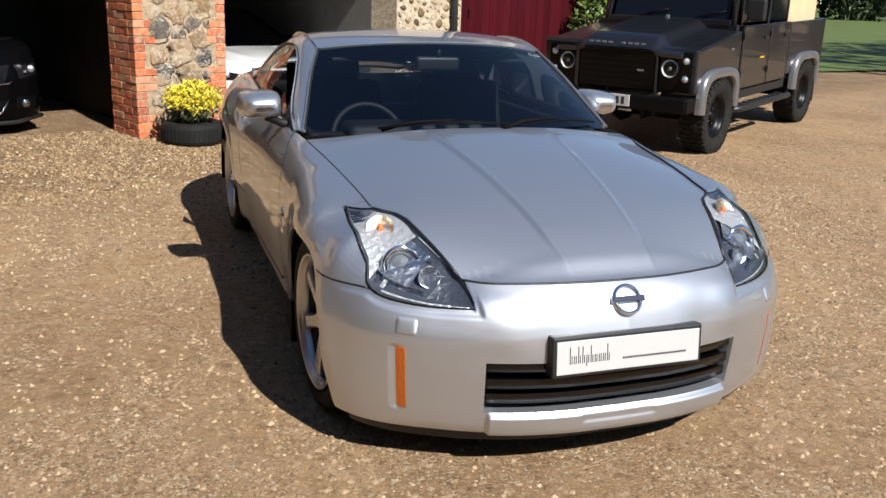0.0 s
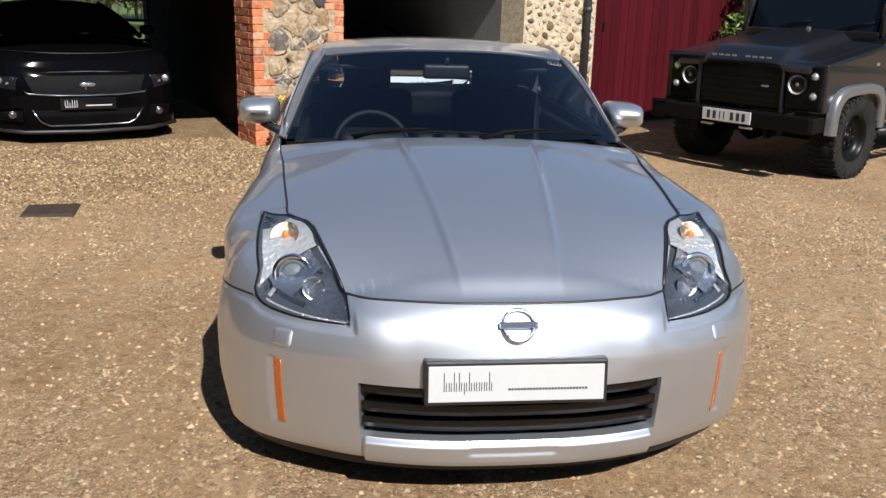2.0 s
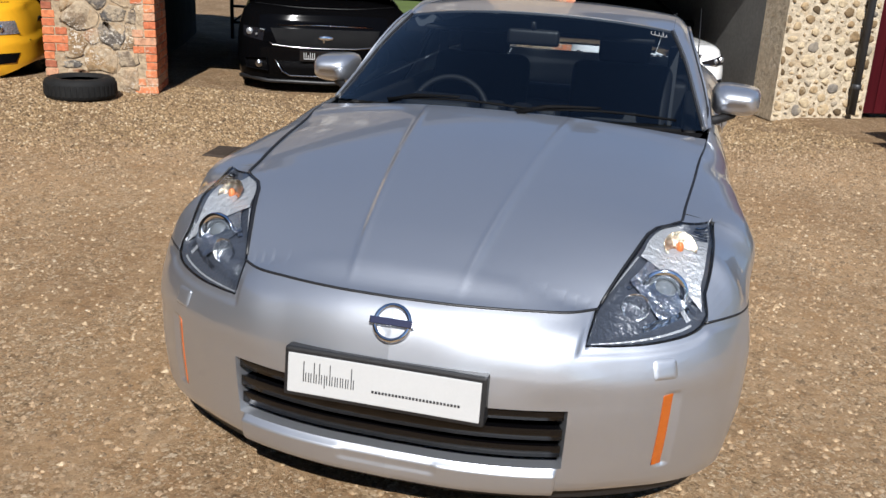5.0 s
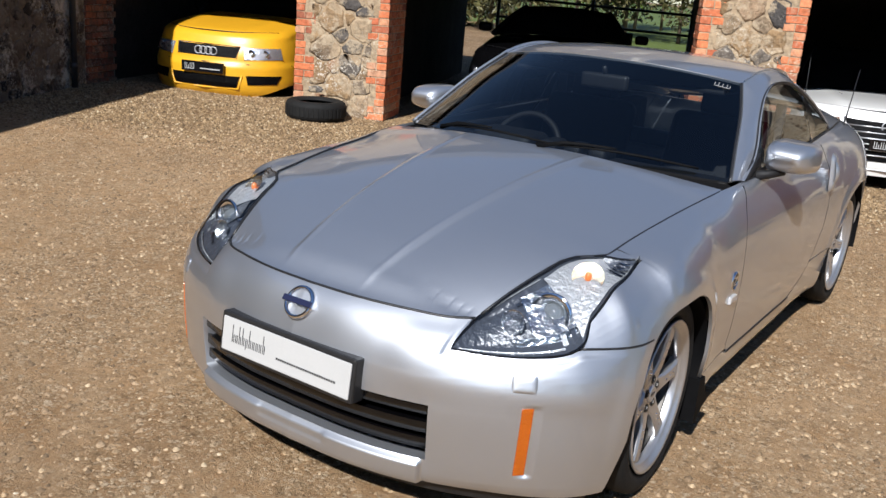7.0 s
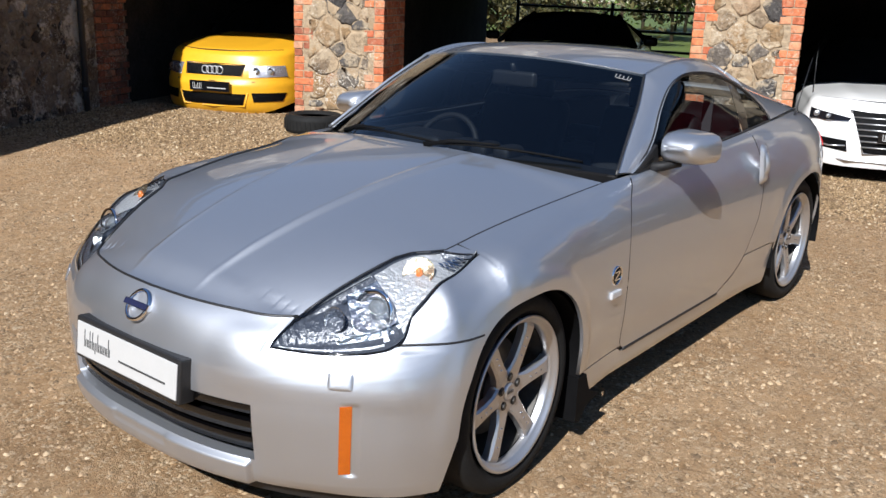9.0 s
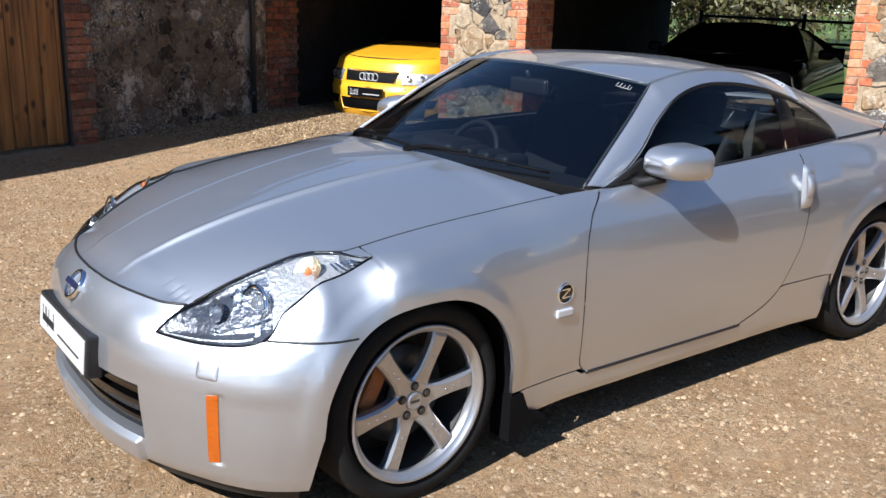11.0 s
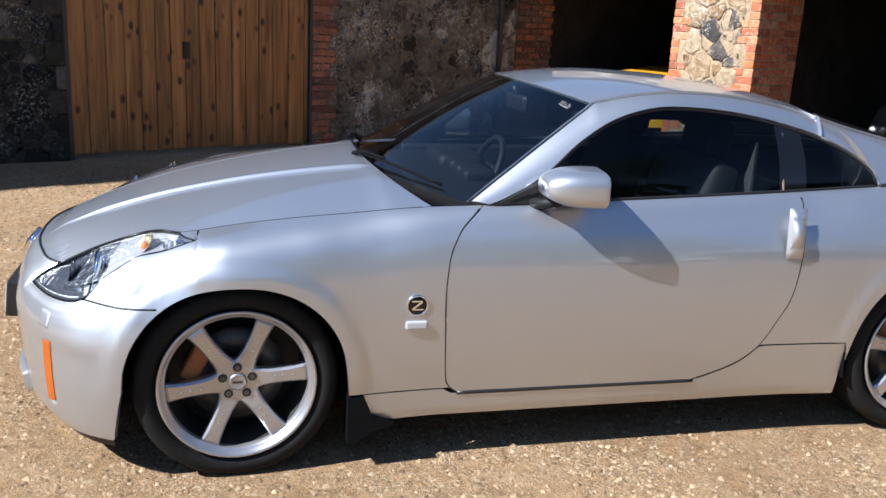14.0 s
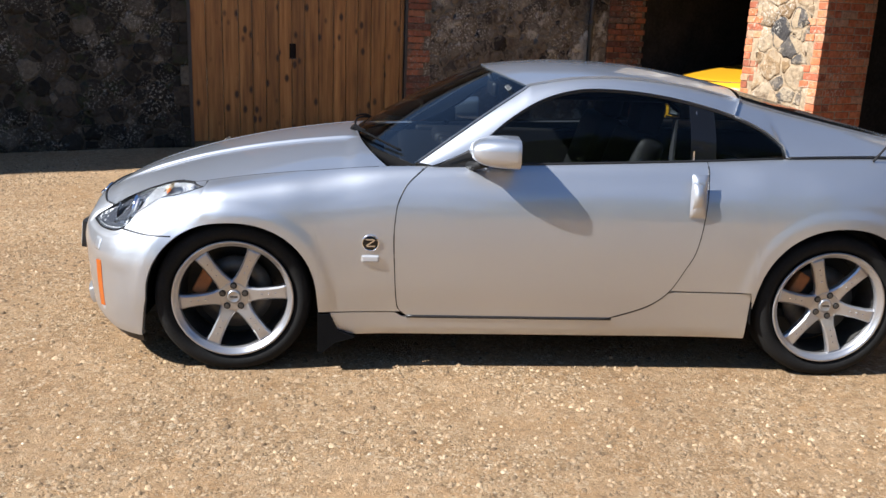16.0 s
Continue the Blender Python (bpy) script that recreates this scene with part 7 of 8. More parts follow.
                spun("rim", [(0.0, 0.075), (0.05, 0.075), (0.06, 0.05), (0.17, 0.06), (0.22, 0.085), (0.225, 0.095)], ALLOY, w, 40)

    def patch(self, name, corners, material, off=0.006, label="", n=8, both_=False):
        """A quadrilateral of (x, z) corners laid on the front. Corners run round it."""
        for sg in ((1, -1) if both_ else (1,)):
            def f(u, v, sg=sg):
                a = [corners[0][i] + (corners[1][i] - corners[0][i]) * u for i in (0, 1)]
                b = [corners[3][i] + (corners[2][i] - corners[3][i]) * u for i in (0, 1)]
                x, z = (a[i] + (b[i] - a[i]) * v for i in (0, 1))
                return self.face(x * sg, z, off)
            sheet(name, f, n * 2, n, material, self.ob, label, thick=0.03, flip=sg < 0)

    def strip(self, name, pts, r, material, off=0.008, both_=False):
        for sg in ((1, -1) if both_ else (1,)):
            tube(name, [self.face(x * sg, z, off) for x, z in pts], r, material, self.ob, seg=6)

    def plate(self, x, z, w, h, dark):
        pl = new("number_plate")
        pl.parent = self.ob
        f = self.face(x, z, 0.0)
        pl.matrix_local = Matrix.Translation((x, f.y - 0.03, f.z))
        box("plate_face", -w / 2, w / 2, -0.008, 0.02, -h / 2, h / 2, GLOSSBLK if dark else WHITEPL, pl, 0.003)
        ink = WHITEPL if dark else INK
        rows = [(-w * 0.42 + 0.022 * k, -w * 0.42 + 0.022 * k + 0.006, -h * 0.28, h * (0.30 if k != 2 else 0.1)) for k in range(6)]
        rows += [(-w * 0.42, -w * 0.42 + 0.115, -h * 0.30, -h * 0.25), (-w * 0.05, w * 0.42, -h * 0.22, -h * 0.12)]
        for x0, x1, z0, z1 in rows:
            box("print_bar", x0, x1, -0.0095, -0.006, z0, z1, ink, pl)
        return pl

    def rings(self, x0, z, r, n=4):
        em = new("emblem")
        em.parent = self.ob
        for k in range(n):
            c = self.face(x0 + (k - (n - 1) / 2) * r * 1.45, z, 0.018)
            tube("ring", [(c.x + r * math.cos(a), c.y, c.z + r * math.sin(a)) for a in np.linspace(0, 2 * math.pi, 24)[:-1]], r * 0.15, RINGM, em, seg=6, closed=True)


def on_barn(u, v, turn=0.0):
    p = BARN @ Vector((u, v, 0))
    return Matrix.Translation((p.x, p.y, ground_z(p.x, p.y))) @ pose(0, 0, 0, 0, 0, 23.5 + turn)


# Yellow saloon in the corner bay
yc = thing("yellow_saloon", "yellow saloon car parked nose out in the dark barn bay", "car", "cars in the barn", on_barn(-4.68, 5.40, -2) @ Matrix.Translation((0, 0, -0.05)))
ys_ = Saloon(yc, 1.74, 0.70, 2.35, [(0, 0.72), (0.15, 0.755), (0.6, 0.84), (1.25, 0.925), (1.4, 0.935)], (1.3, 0.90), (2.1, 1.38, 0.55), 4.4, YELLOWPAINT, 0.035)
ys_.dz, ys_.lift, ys_.swell = -0.095, 0.15, 0.03
ys_.build()
ys_.patch("headlamp", [(0.45, 0.555), (0.80, 0.57), (0.785, 0.695), (0.43, 0.69)], LAMPGLASS, both_=True, label="rectangular clear headlamp")
ys_.patch("grille", [(-0.36, 0.57), (0.36, 0.57), (0.385, 0.69), (-0.385, 0.69)], GRIL)
ys_.strip("lamp_trim", [(0.45, 0.557), (0.80, 0.572)], 0.006, ALLOY, 0.01, both_=True)
ys_.strip("grille_trim", [(-0.36, 0.566), (-0.392, 0.695), (0, 0.698), (0.392, 0.695), (0.36, 0.566)], 0.007, CHROME)
ys_.rings(0, 0.628, 0.043)
ys_.patch("bumper_slot", [(-0.38, 0.235), (0.38, 0.235), (0.42, 0.365), (-0.42, 0.365)], GRIL)
ys_.patch("brake_duct", [(0.50, 0.275), (0.76, 0.29), (0.79, 0.385), (0.48, 0.38)], GRIL, both_=True)
ys_.strip("bumper_line", [(-0.85, 0.50), (-0.5, 0.505), (0, 0.505), (0.5, 0.505), (0.85, 0.50)], 0.006, BLACKPL, 0.002)
for sg in (-1, 1):
    for x, z, r in ((0.52, 0.628, 0.045), (0.66, 0.63, 0.042)):
        c = ys_.face(sg * x, z, 0.008)
        spun("lamp_eye", [(r * 0.35, 0.004), (r * 0.8, 0.010), (r, 0.002)], CHROME, yc, 20, m=Matrix.Translation(c) @ pose(0, 0, 0, 0, 0, -90))
ys_.strip("slot_lip", [(-0.44, 0.375), (-0.40, 0.222), (0, 0.216), (0.40, 0.222), (0.44, 0.375)], 0.012, YELLOWPAINT, 0.006)
ys_.plate(0, 0.445, 0.52, 0.115, True)

# Dark coupe in the middle bay
bc = thing("black_coupe", "glossy black muscle coupe parked nose out in the barn", "car", "cars in the barn", on_barn(-0.80, 5.72, 0))
bs = Saloon(bc, 1.88, 0.5, 3.0, [(0, 0.82), (0.12, 0.88), (0.5, 0.96), (1.2, 1.03), (1.5, 1.045)], (1.45, 1.0), (2.3, 1.385, 0.55), 4.7, BLACKPAINT, 0.12)
bs.dz = -0.055
bs.build()
DIMCHROME = mat("dull_chrome", (0.30, 0.30, 0.31), 0.2, 1.0)
bs.patch("upper_grille", [(-0.50, 0.555), (0.50, 0.555), (0.58, 0.735), (-0.58, 0.735)], GRIL)
bs.strip("grille_trim", [(-0.60, 0.60), (-0.55, 0.565), (-0.3, 0.545), (0, 0.54), (0.3, 0.545), (0.55, 0.565), (0.60, 0.60)], 0.011, DIMCHROME)
bs.strip("bonnet_trim", [(-0.5, 0.765), (0, 0.775), (0.5, 0.765)], 0.006, CHROME)
bs.patch("headlamp", [(0.66, 0.60), (0.86, 0.64), (0.87, 0.745), (0.64, 0.72)], DARKLAMP, both_=True, label="dark headlamp with a bright projector")
for sg in (-1, 1):
    for x, z, r in ((0.79, 0.69, 0.036), (0.72, 0.665, 0.016)):
        c = bs.face(sg * x, z, 0.02)
        spun("lamp_eye", [(0.0, 0.02), (r * 0.7, 0.012), (r, 0.0)], LAMPGLASS, bc, 20, m=Matrix.Translation(c) @ pose(0, 0, 0, 0, 0, -90))
    for k in range(3):
        bs.strip("lamp_bar", [(sg * (0.655 + 0.026 * k), 0.685), (sg * (0.625 + 0.026 * k), 0.735)], 0.004, DIMCHROME, 0.012)
    c = bs.face(sg * 0.70, 0.36, 0.012)
    spun("fog_lamp", [(0.0, 0.012), (0.018, 0.010), (0.030, 0.0), (0.036, 0.004), (0.038, -0.01)], DIMCHROME, bc, 24, m=Matrix.Translation(c) @ pose(0, 0, 0, 0, 0, -90))
    bs.patch("fog_recess", [(0.60 * sg, 0.30), (0.82 * sg, 0.32), (0.84 * sg, 0.42), (0.62 * sg, 0.43)], GRIL, 0.002)
bs.patch("lower_grille", [(-0.40, 0.255), (0.40, 0.255), (0.50, 0.40), (-0.50, 0.40)], GRIL)
bs.strip("lower_trim", [(-0.53, 0.41), (-0.46, 0.29), (-0.38, 0.245), (0, 0.24), (0.38, 0.245), (0.46, 0.29), (0.53, 0.41)], 0.011, DIMCHROME)
bs.strip("splitter", [(-0.9, 0.215), (-0.6, 0.185), (0, 0.175), (0.6, 0.185), (0.9, 0.215)], 0.022, BLACKPL, 0.03)
bs.plate(-0.01, 0.465, 0.53, 0.115, True)
em = new("emblem")
em.parent = bc
c = bs.face(0, 0.65, 0.02)
bm = bmesh.new()
bmesh.ops.create_uvsphere(bm, u_segments=14, v_segments=8, radius=1)
bm.transform(Matrix.Translation(c) @ Matrix.Diagonal((0.085, 0.012, 0.026, 1)))
part("emblem_shape", bm, CHROME, em, smooth=True)
box("emblem_leg", c.x - 0.03, c.x - 0.012, c.y - 0.008, c.y + 0.008, c.z - 0.05, c.z - 0.01, CHROME, em, 0.003)

# White coupe in the third bay
wc = thing("white_coupe", "white coupe parked nose out at the barn's mouth", "car", "cars in the barn", on_barn(2.77, 5.24, 0))
ws = Saloon(wc, 1.86, 0.62, 2.5, [(0, 0.735), (0.15, 0.785), (0.6, 0.845), (1.3, 0.885), (1.5, 0.90)], (1.4, 0.90), (2.2, 1.33, 0.55), 4.6, WHITEPAINT, 0.15)
ws.build()
ws.patch("grille", [(-0.36, 0.30), (0.36, 0.30), (0.50, 0.70), (-0.50, 0.70)], GRIL)
for k in range(6):
    z = 0.36 + 0.055 * k
    x = 0.36 + 0.14 * (z - 0.30) / 0.40
    ws.strip("grille_bar", [(-x, z), (-x / 2, z), (0, z), (x / 2, z), (x, z)], 0.008, ALLOY, 0.014)
ws.strip("grille_trim", [(-0.36, 0.295), (-0.51, 0.70), (-0.48, 0.715), (0, 0.72), (0.48, 0.715), (0.51, 0.70), (0.36, 0.295), (-0.36, 0.295)], 0.010, ALLOY)
ws.rings(0, 0.645, 0.048)
ws.patch("headlamp", [(0.52, 0.595), (0.86, 0.585), (0.875, 0.685), (0.50, 0.625)], DARKLAMP, both_=True, label="slanted dark headlamp")
ws.strip("lamp_line", [(0.52, 0.594), (0.70, 0.582), (0.85, 0.59)], 0.005, CHROME, 0.014, both_=True)
for sg in (-1, 1):
    for x, z, r in ((0.80, 0.635, 0.034), (0.70, 0.625, 0.026)):
        c = ws.face(sg * x, z, 0.012)
        spun("lamp_eye", [(0.0, 0.016), (r * 0.7, 0.010), (r, 0.0)], LAMPGLASS, wc, 18, m=Matrix.Translation(c) @ pose(0, 0, 0, 0, 0, -90))
tube("aerial", [(-0.80, 0.75, 0.80), (-0.80, 0.80, 1.05), (-0.80, 0.86, 1.32)], [0.006, 0.004, 0.003], BLACKPL, wc, "thin black whip aerial", seg=6)
ws.patch("brake_duct", [(0.50, 0.30), (0.84, 0.34), (0.82, 0.43), (0.52, 0.41)], GRIL, both_=True)
ws.strip("duct_trim", [(0.52, 0.36), (0.66, 0.345), (0.82, 0.375)], 0.008, ALLOY, 0.014, both_=True)
ws.strip("lip", [(-0.85, 0.235), (-0.5, 0.215), (0, 0.21), (0.5, 0.215), (0.85, 0.235)], 0.012, ALLOY, 0.012)
ws.plate(0, 0.47, 0.52, 0.11, True)

# ---- the grey off-roader: nose at local y = 0, facing -y ----
DB = GREYPAINT
dv = thing("off_roader", "gunmetal grey square-bodied off-road pickup with black grille", "car", m=pose(3.31, 3.71, -0.03, 0, 0, -57.6) @ pose(0, 0, 0, 1.7, 0, 0))
PANELBLK = mat("panel_black", (0.0025, 0.0025, 0.003), 0.12, spec=0.16)
BARLET = mat("dull_lettering", (0.22, 0.22, 0.225), 0.4, 0.5)
REFLECT = mat("bright_reflector", (0.50, 0.51, 0.53), 0.28, 0.35, bump=1.0, bump_scale=70)
RIMBLK = mat("rim_black", (0.004, 0.004, 0.0045), 0.35, spec=0.15)
TIREM = mat("mud_tyre", (0.016, 0.015, 0.0135), 0.85, spec=0.15, var=0.5, scale=9, bump=0.3, bump_scale=60)


def rbox(name, x0, x1, y0, y1, z0, z1, material, bev, parent=dv, label="", m=None):
    bm = box_bm(x0, x1, y0, y1, z0, z1, bev, 3)
    if m is not None:
        bm.transform(m)
    ob = part(name, bm, material, parent, label)
    return ob


def mud_wheel(x, y):
    w = new("wheel")
    w.parent = dv
    w.matrix_local = pose(x, y, 0.40, 0, 0, 0 if x > 0 else 180)
    R = 0.395
    spun("tyre", [(0.215, 0.10), (0.25, 0.125), (0.32, 0.135), (0.37, 0.125), (R - 0.012, 0.105), (R - 0.012, -0.105), (0.37, -0.125), (0.25, -0.125), (0.215, -0.10)], TIREM, w, 56)
    V, F = [], []
    for k in range(44):
        a0 = 2 * math.pi * k / 44
        for q, (xa, xb) in enumerate(((-0.125, -0.072), (-0.062, -0.006), (0.004, 0.060), (0.070, 0.130))):
            a = a0 + (0.035 if q % 2 else 0) + (0.02 if k % 2 else 0)
            da = 0.052
            top = R + (0.003 if q in (1, 2) else -0.004)
            base = R - 0.03
            n = len(V)
            for rr, sh in ((base, 1.0), (top, 0.85)):
                for xx, aa in ((xa, a - da * sh), (xb, a - da * sh * 0.7), (xb, a + da * sh), (xa, a + da * sh * 0.7)):
                    V.append((xx, rr * math.cos(aa), rr * math.sin(aa)))
            F += [(n + 4, n + 5, n + 6, n + 7)] + [(n + i, n + (i + 1) % 4, n + 4 + (i + 1) % 4, n + 4 + i) for i in range(4)]
    tagged(mesh_ob("tread", V, F, TIREM, w, smooth=False), kind="stuff")
    spun("rim", [(0.100, 0.036), (0.104, 0.030), (0.150, 0.030), (0.158, 0.036), (0.176, 0.040), (0.190, 0.070), (0.202, 0.09), (0.218, 0.112), (0.224, 0.112), (0.222, 0.098)], RIMBLK, w, 44, "black steel rim")
    spun("hub", [(0.0, 0.072), (0.045, 0.072), (0.052, 0.062), (0.056, 0.040), (0.100, 0.036)], RIMBLK, w, 32)
    for k in range(5):
        a = 2 * math.pi * k / 5
        bm = cyl_bm(0.011, 0.024, 6, axis="x")
        bm.transform(Matrix.Translation((0.046, 0.078 * math.cos(a), 0.078 * math.sin(a))))
        part("wheel_nut", bm, DIMCHROME, w)
    for k in range(12):
        a = 2 * math.pi * k / 12
        bm = cyl_bm(0.017, 0.006, 14, axis="x")
        bm.transform(Matrix.Translation((0.0305, 0.127 * math.cos(a), 0.127 * math.sin(a))))
        part("rim_hole", bm, GRIL, w)
    for k in range(24):
        a = 2 * math.pi * k / 24
        bm = box_bm(0.124, 0.136, -0.014, 0.014, -0.030, 0.030, 0.004, 1)
        bm.transform(pose(0, 0, 0, math.degrees(a) - 90, 0, 0) @ Matrix.Translation((0, 0, 0.345)))
        part("shoulder_lug", bm, TIREM, w)
    return w


for sx in (-1, 1):
    mud_wheel(sx * 0.755, 0.58)
    mud_wheel(sx * 0.755, 0.58 + 2.794)
    # wing: top, flank and the black lamp panel
    wing_bm = box_bm(sx * 0.46, sx * 0.84, 0.012, 1.14, 0.66, 1.095, 0.03, 3)
    for q in wing_bm.verts:
        if q.co.z > 0.95:
            q.co.z += 0.13 * max(q.co.y - 0.05, 0)
    part("wing", wing_bm, DB, dv)
    rbox("lamp_panel", sx * 0.455, sx * 0.79, -0.012, 0.03, 0.68, 1.065, PANELBLK, 0.01)
    lamp = new("headlamp")
    lamp.parent = dv
    lamp.matrix_local = Matrix.Translation((sx * 0.575, -0.012, 0.905)) @ pose(0, 0, 0, 0, 0, -90)
    spun("bezel", [(0.082, 0.0), (0.098, 0.004), (0.102, 0.016), (0.094, 0.022), (0.086, 0.018)], GLOSSBLK, lamp, 32)
    spun("reflector", [(0.0, -0.035), (0.03, -0.030), (0.06, -0.012), (0.086, 0.012)], REFLECT, lamp, 32, "faceted chrome reflector")
    spun("bulb_shield", [(0.0, 0.012), (0.018, 0.006), (0.022, -0.028)], BARLET, lamp, 16)
    spun("lens", [(0.0, 0.034), (0.04, 0.030), (0.07, 0.020), (0.088, 0.012)], CLEAR, lamp, 32).visible_shadow = False
    for z in (0.985, 0.81):
        small = new("marker_lamp")
        small.parent = dv
        small.matrix_local = Matrix.Translation((sx * 0.735, -0.012, z)) @ pose(0, 0, 0, 0, 0, -90)
        spun("lens", [(0.0, 0.03), (0.02, 0.026), (0.034, 0.012), (0.036, 0.0)], LAMPGLASS, small, 20)
    # wheel arch brow
    for yc in (0.58, 0.58 + 2.794):
        def brow(u, v, sx=sx, yc=yc):
            a = math.pi * (0.02 + 0.96 * u)
            pts = [(0.80, 0.40), (0.90, 0.405), (0.905, 0.42), (0.90, 0.50), (0.83, 0.515)]
            k = v * 4
            i = min(int(k), 3)
            x = pts[i][0] + (pts[i + 1][0] - pts[i][0]) * (k - i)
            r = pts[i][1] + (pts[i + 1][1] - pts[i][1]) * (k - i) + 0.02
            c, s = math.cos(a), math.sin(a)
            q = 1 / max(abs(c) ** 4 + abs(s) ** 4, 1e-6) ** 0.25
            return Vector((sx * x, yc - r * 1.0 * c * q * 0.93, 0.44 + r * 0.95 * s * q * 0.90))
        sheet("arch_brow", brow, 30, 8, mat("brow_paint", (0.16, 0.16, 0.165), 0.35, 0.5, coat=0.6) if "brow_paint" not in MATS else MATS["brow_paint"], dv, "lighter grey wheel arch brow", flip=sx > 0)
        box("arch_shade", sx * 0.50, sx * 0.79, yc - 0.46, yc + 0.46, 0.55, 0.86, BLACKPL, dv)
    # doors, windows, sills
    rbox("front_door", sx * 0.80, sx * 0.845, 1.16, 1.98, 0.62, 1.28, DB, 0.015)
    rbox("rear_door", sx * 0.80, sx * 0.845, 2.0, 2.66, 0.62, 1.28, DB, 0.015)
    for y0, y1 in ((1.22, 1.94), (2.04, 2.62)):
        box("door_window", sx * 0.775, sx * 0.785, y0, y1, 1.31, 1.82, DARKGLASS, dv)
        box("window_frame", sx * 0.77, sx * 0.80, y0 - 0.045, y0, 1.27, 1.88, DB, dv, 0.006)
        rbox("door_handle", sx * 0.845, sx * 0.865, y1 - 0.16, y1 - 0.05, 1.12, 1.155, BLACKPL, 0.006)
        for z in (0.78, 1.17):
            rbox("hinge", sx * 0.84, sx * 0.868, y0 - 0.085, y0 - 0.035, z - 0.035, z + 0.035, DB, 0.008)
    rbox("bed_side", sx * 0.79, sx * 0.845, 2.68, 4.05, 0.66, 1.27, DB, 0.015)
    rbox("sill", sx * 0.74, sx * 0.80, 1.02, 2.80, 0.50, 0.60, BLACKPL, 0.01)
    tube("side_step", [(sx * 0.86, 1.0, 0.42), (sx * 0.90, 1.15, 0.42), (sx * 0.90, 2.7, 0.42), (sx * 0.84, 2.82, 0.42)], 0.035, BLACKPL, dv, seg=10)
    for k in range(9):
        rbox("step_tread", sx * 0.80, sx * 0.88, 1.10 + k * 0.17, 1.20 + k * 0.17, 0.445, 0.46, BLACKPL, 0.004)
    rbox("mud_flap", sx * 0.66, sx * 0.86, 3.86, 3.88, 0.22, 0.58, BLACKPL, 0.004)
    tube("windscreen_pillar", [(sx * 0.74, 1.10, 1.29), (sx * 0.70, 1.28, 1.92)], 0.034, DB, dv, seg=8)
    box("badge_plate", sx * 0.842, sx * 0.849, 0.86, 0.92, 1.045, 1.07, ALLOY, dv)
    if sx < 0:
        continue
    rbox("door_mirror_case", sx * 0.87, sx * 1.06, 1.08, 1.16, 1.34, 1.56, BLACKPL, 0.03)
    tube("mirror_arm", [(sx * 0.82, 1.16, 1.30), (sx * 0.92, 1.12, 1.39)], 0.013, BLACKPL, dv)
box("tail_sticker", 0.846, 0.849, 1.72, 1.86, 0.915, 0.932, YELLOWPAINT, dv)
# grille, bonnet, bumper
rbox("grille", -0.44, 0.44, -0.035, 0.04, 0.66, 1.06, PANELBLK, 0.02)
for k in range(5):
    rbox("grille_slat", -0.40, 0.40, -0.041, -0.02, 0.715 + 0.058 * k, 0.745 + 0.058 * k, PANELBLK, 0.008)
for sx in (-1, 1):
    rbox("grille_post", sx * 0.435, sx * 0.455, -0.05, 0.02, 0.64, 1.08, DB, 0.008)
box("grille_badge", 0.24, 0.31, -0.05, -0.042, 0.86, 0.878, BARLET, dv)


def dbonnet(u, v):
    w = v * 2 - 1
    a = abs(w)
    y = -0.055 + 1.17 * u
    drop = max(0, 0.06 - u * 0.5) ** 1.2 * 1.2
    base = 1.085 + 0.15 * u
    bulge = 0.085 / (1 + math.exp((a - 0.60) / 0.028)) + 0.02 * (1 - a * a)
    return Vector((0.70 * w, y, base + bulge * min(1, 0.35 + u * 4) - drop))


sheet("bonnet", dbonnet, 26, 70, DB, dv, thick=0.04, flip=True)
for k in range(9):
    if k != 4:
        x = -0.29 + k * 0.0725
        box("lettering_bar", x - 0.022, x + 0.022, -0.062, -0.05, 1.116, 1.132, BARLET, dv)
rbox("bumper", -0.84, 0.84, -0.20, -0.06, 0.50, 0.64, TRIMBLK, 0.02)
for sx in (-1, 1):
    rbox("bumper_end", sx * 0.72, sx * 0.86, -0.19, 0.02, 0.50, 0.64, TRIMBLK, 0.02)
    rbox("chassis_rail", sx * 0.33, sx * 0.43, -0.10, 3.9, 0.42, 0.54, TRIMBLK, 0.01)
    rbox("tow_eye", sx * 0.36, sx * 0.40, -0.14, -0.06, 0.40, 0.50, TRIMBLK, 0.01)
tube("front_axle", [(-0.7, 0.58, 0.38), (0.7, 0.58, 0.38)], 0.06, TRIMBLK, dv)
tube("rear_axle", [(-0.7, 3.374, 0.38), (0.7, 3.374, 0.38)], 0.06, TRIMBLK, dv)
spun("differential", [(0.0, -0.12), (0.10, -0.09), (0.14, 0.0), (0.10, 0.09), (0.0, 0.12)], TRIMBLK, dv, 20, m=Matrix.Translation((-0.2, 0.58, 0.38)))
np_ = new("number_plate")
np_.parent = dv
np_.matrix_local = Matrix.Translation((0, -0.207, 0.578))
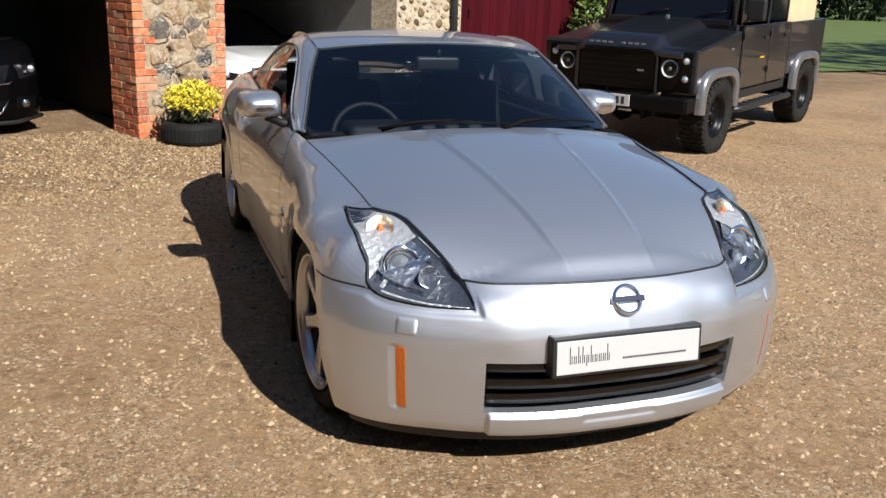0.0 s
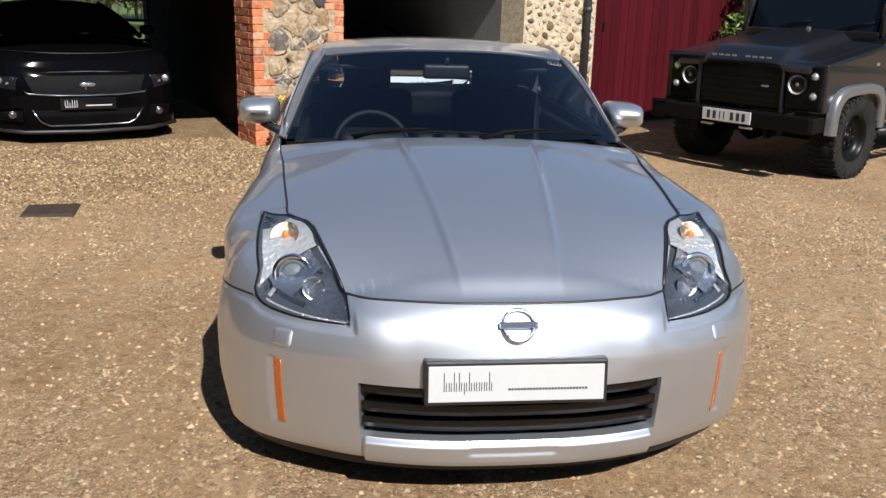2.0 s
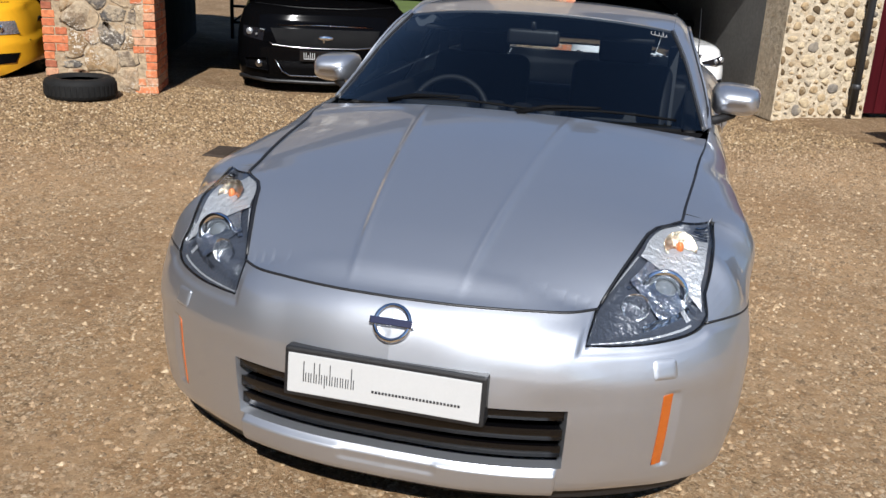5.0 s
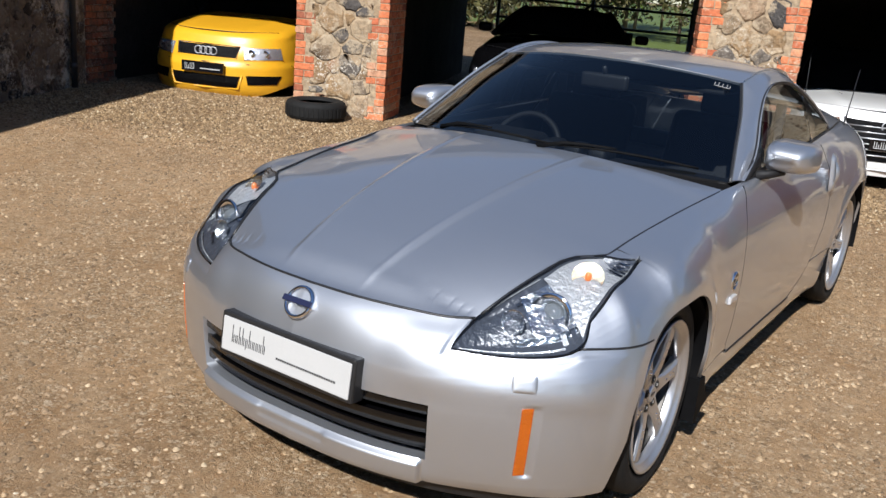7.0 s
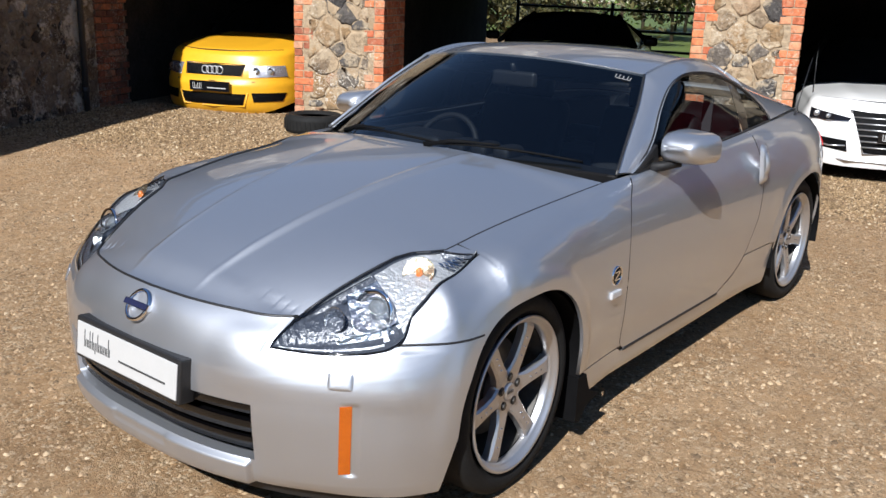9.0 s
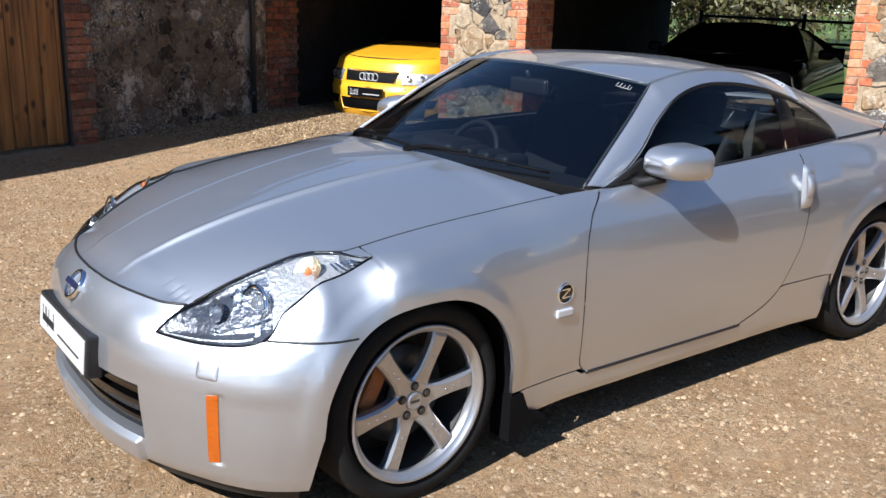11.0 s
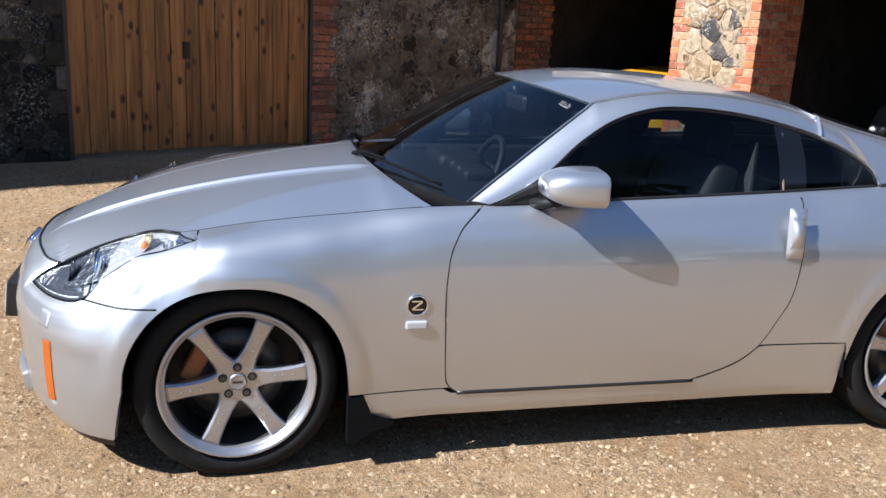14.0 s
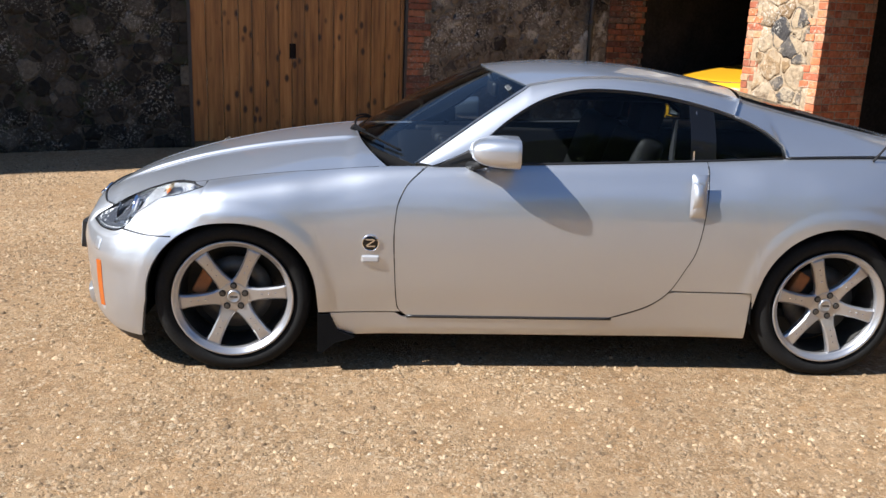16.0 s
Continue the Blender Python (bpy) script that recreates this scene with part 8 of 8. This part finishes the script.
box("plate_face", -0.26, 0.26, -0.006, 0.01, -0.058, 0.056, WHITEPL, np_, 0.003)
for x in (-0.19, -0.125, -0.065, -0.02, 0.065, 0.13, 0.19):
    w = 0.005 if x in (-0.065, -0.02) else 0.017
    box("print_bar", x - w, x + w, -0.0075, -0.004, -0.038, 0.036, INK, np_)
for x in (-0.21, 0.21):
    rbox("plate_lamp", x - 0.07, x + 0.07, -0.20, -0.17, 0.475, 0.495, ALLOY, 0.006)
# cab
rbox("bulkhead", -0.80, 0.80, 1.08, 1.16, 0.62, 1.29, DB, 0.015)
box("windscreen", -0.67, 0.67, -0.004, 0.004, 0.0, 0.60, DARKGLASS, dv, m=Matrix.Translation((0, 1.13, 1.33)) @ pose(0, 0, 0, -16, 0, 0))
rbox("screen_frame", -0.72, 0.72, 1.07, 1.12, 1.27, 1.335, DB, 0.01)
rbox("screen_bar", -0.02, 0.02, 1.07, 1.10, 1.29, 1.36, BARLET, 0.006)
for x in (-0.35, 0.30):
    tube("wiper", [(x, 1.085, 1.33), (x + 0.15, 1.12, 1.39), (x + 0.34, 1.13, 1.42)], 0.008, TRIMBLK, dv, seg=5)
rbox("cab_roof", -0.78, 0.78, 1.27, 2.72, 1.88, 1.98, DB, 0.04)
rbox("cab_back", -0.79, 0.79, 2.66, 2.70, 0.62, 1.90, DB, 0.01)
box("cab_inside", -0.74, 0.74, 1.25, 2.64, 0.6, 1.12, INTERIOR, dv)
for x in (-0.36, 0.36):
    rbox("seat_back", x - 0.24, x + 0.24, 1.78, 1.90, 0.9, 1.55, INTERIOR, 0.05)
box("bed_floor", -0.80, 0.80, 2.68, 4.05, 0.60, 0.70, DB, dv)
rbox("tailgate", -0.80, 0.80, 4.03, 4.07, 0.66, 1.27, DB, 0.01)
rbox("bed_crate", -0.74, 0.74, 2.85, 3.9, 0.72, 1.78, mat("plywood", (0.62, 0.44, 0.26), 0.6, var=0.12, scale=4), 0.01, label="pale plywood box on the load bed")
box("crate_opening", 0.735, 0.743, 3.28, 3.56, 1.63, 1.76, GLOSSBLK, dv)
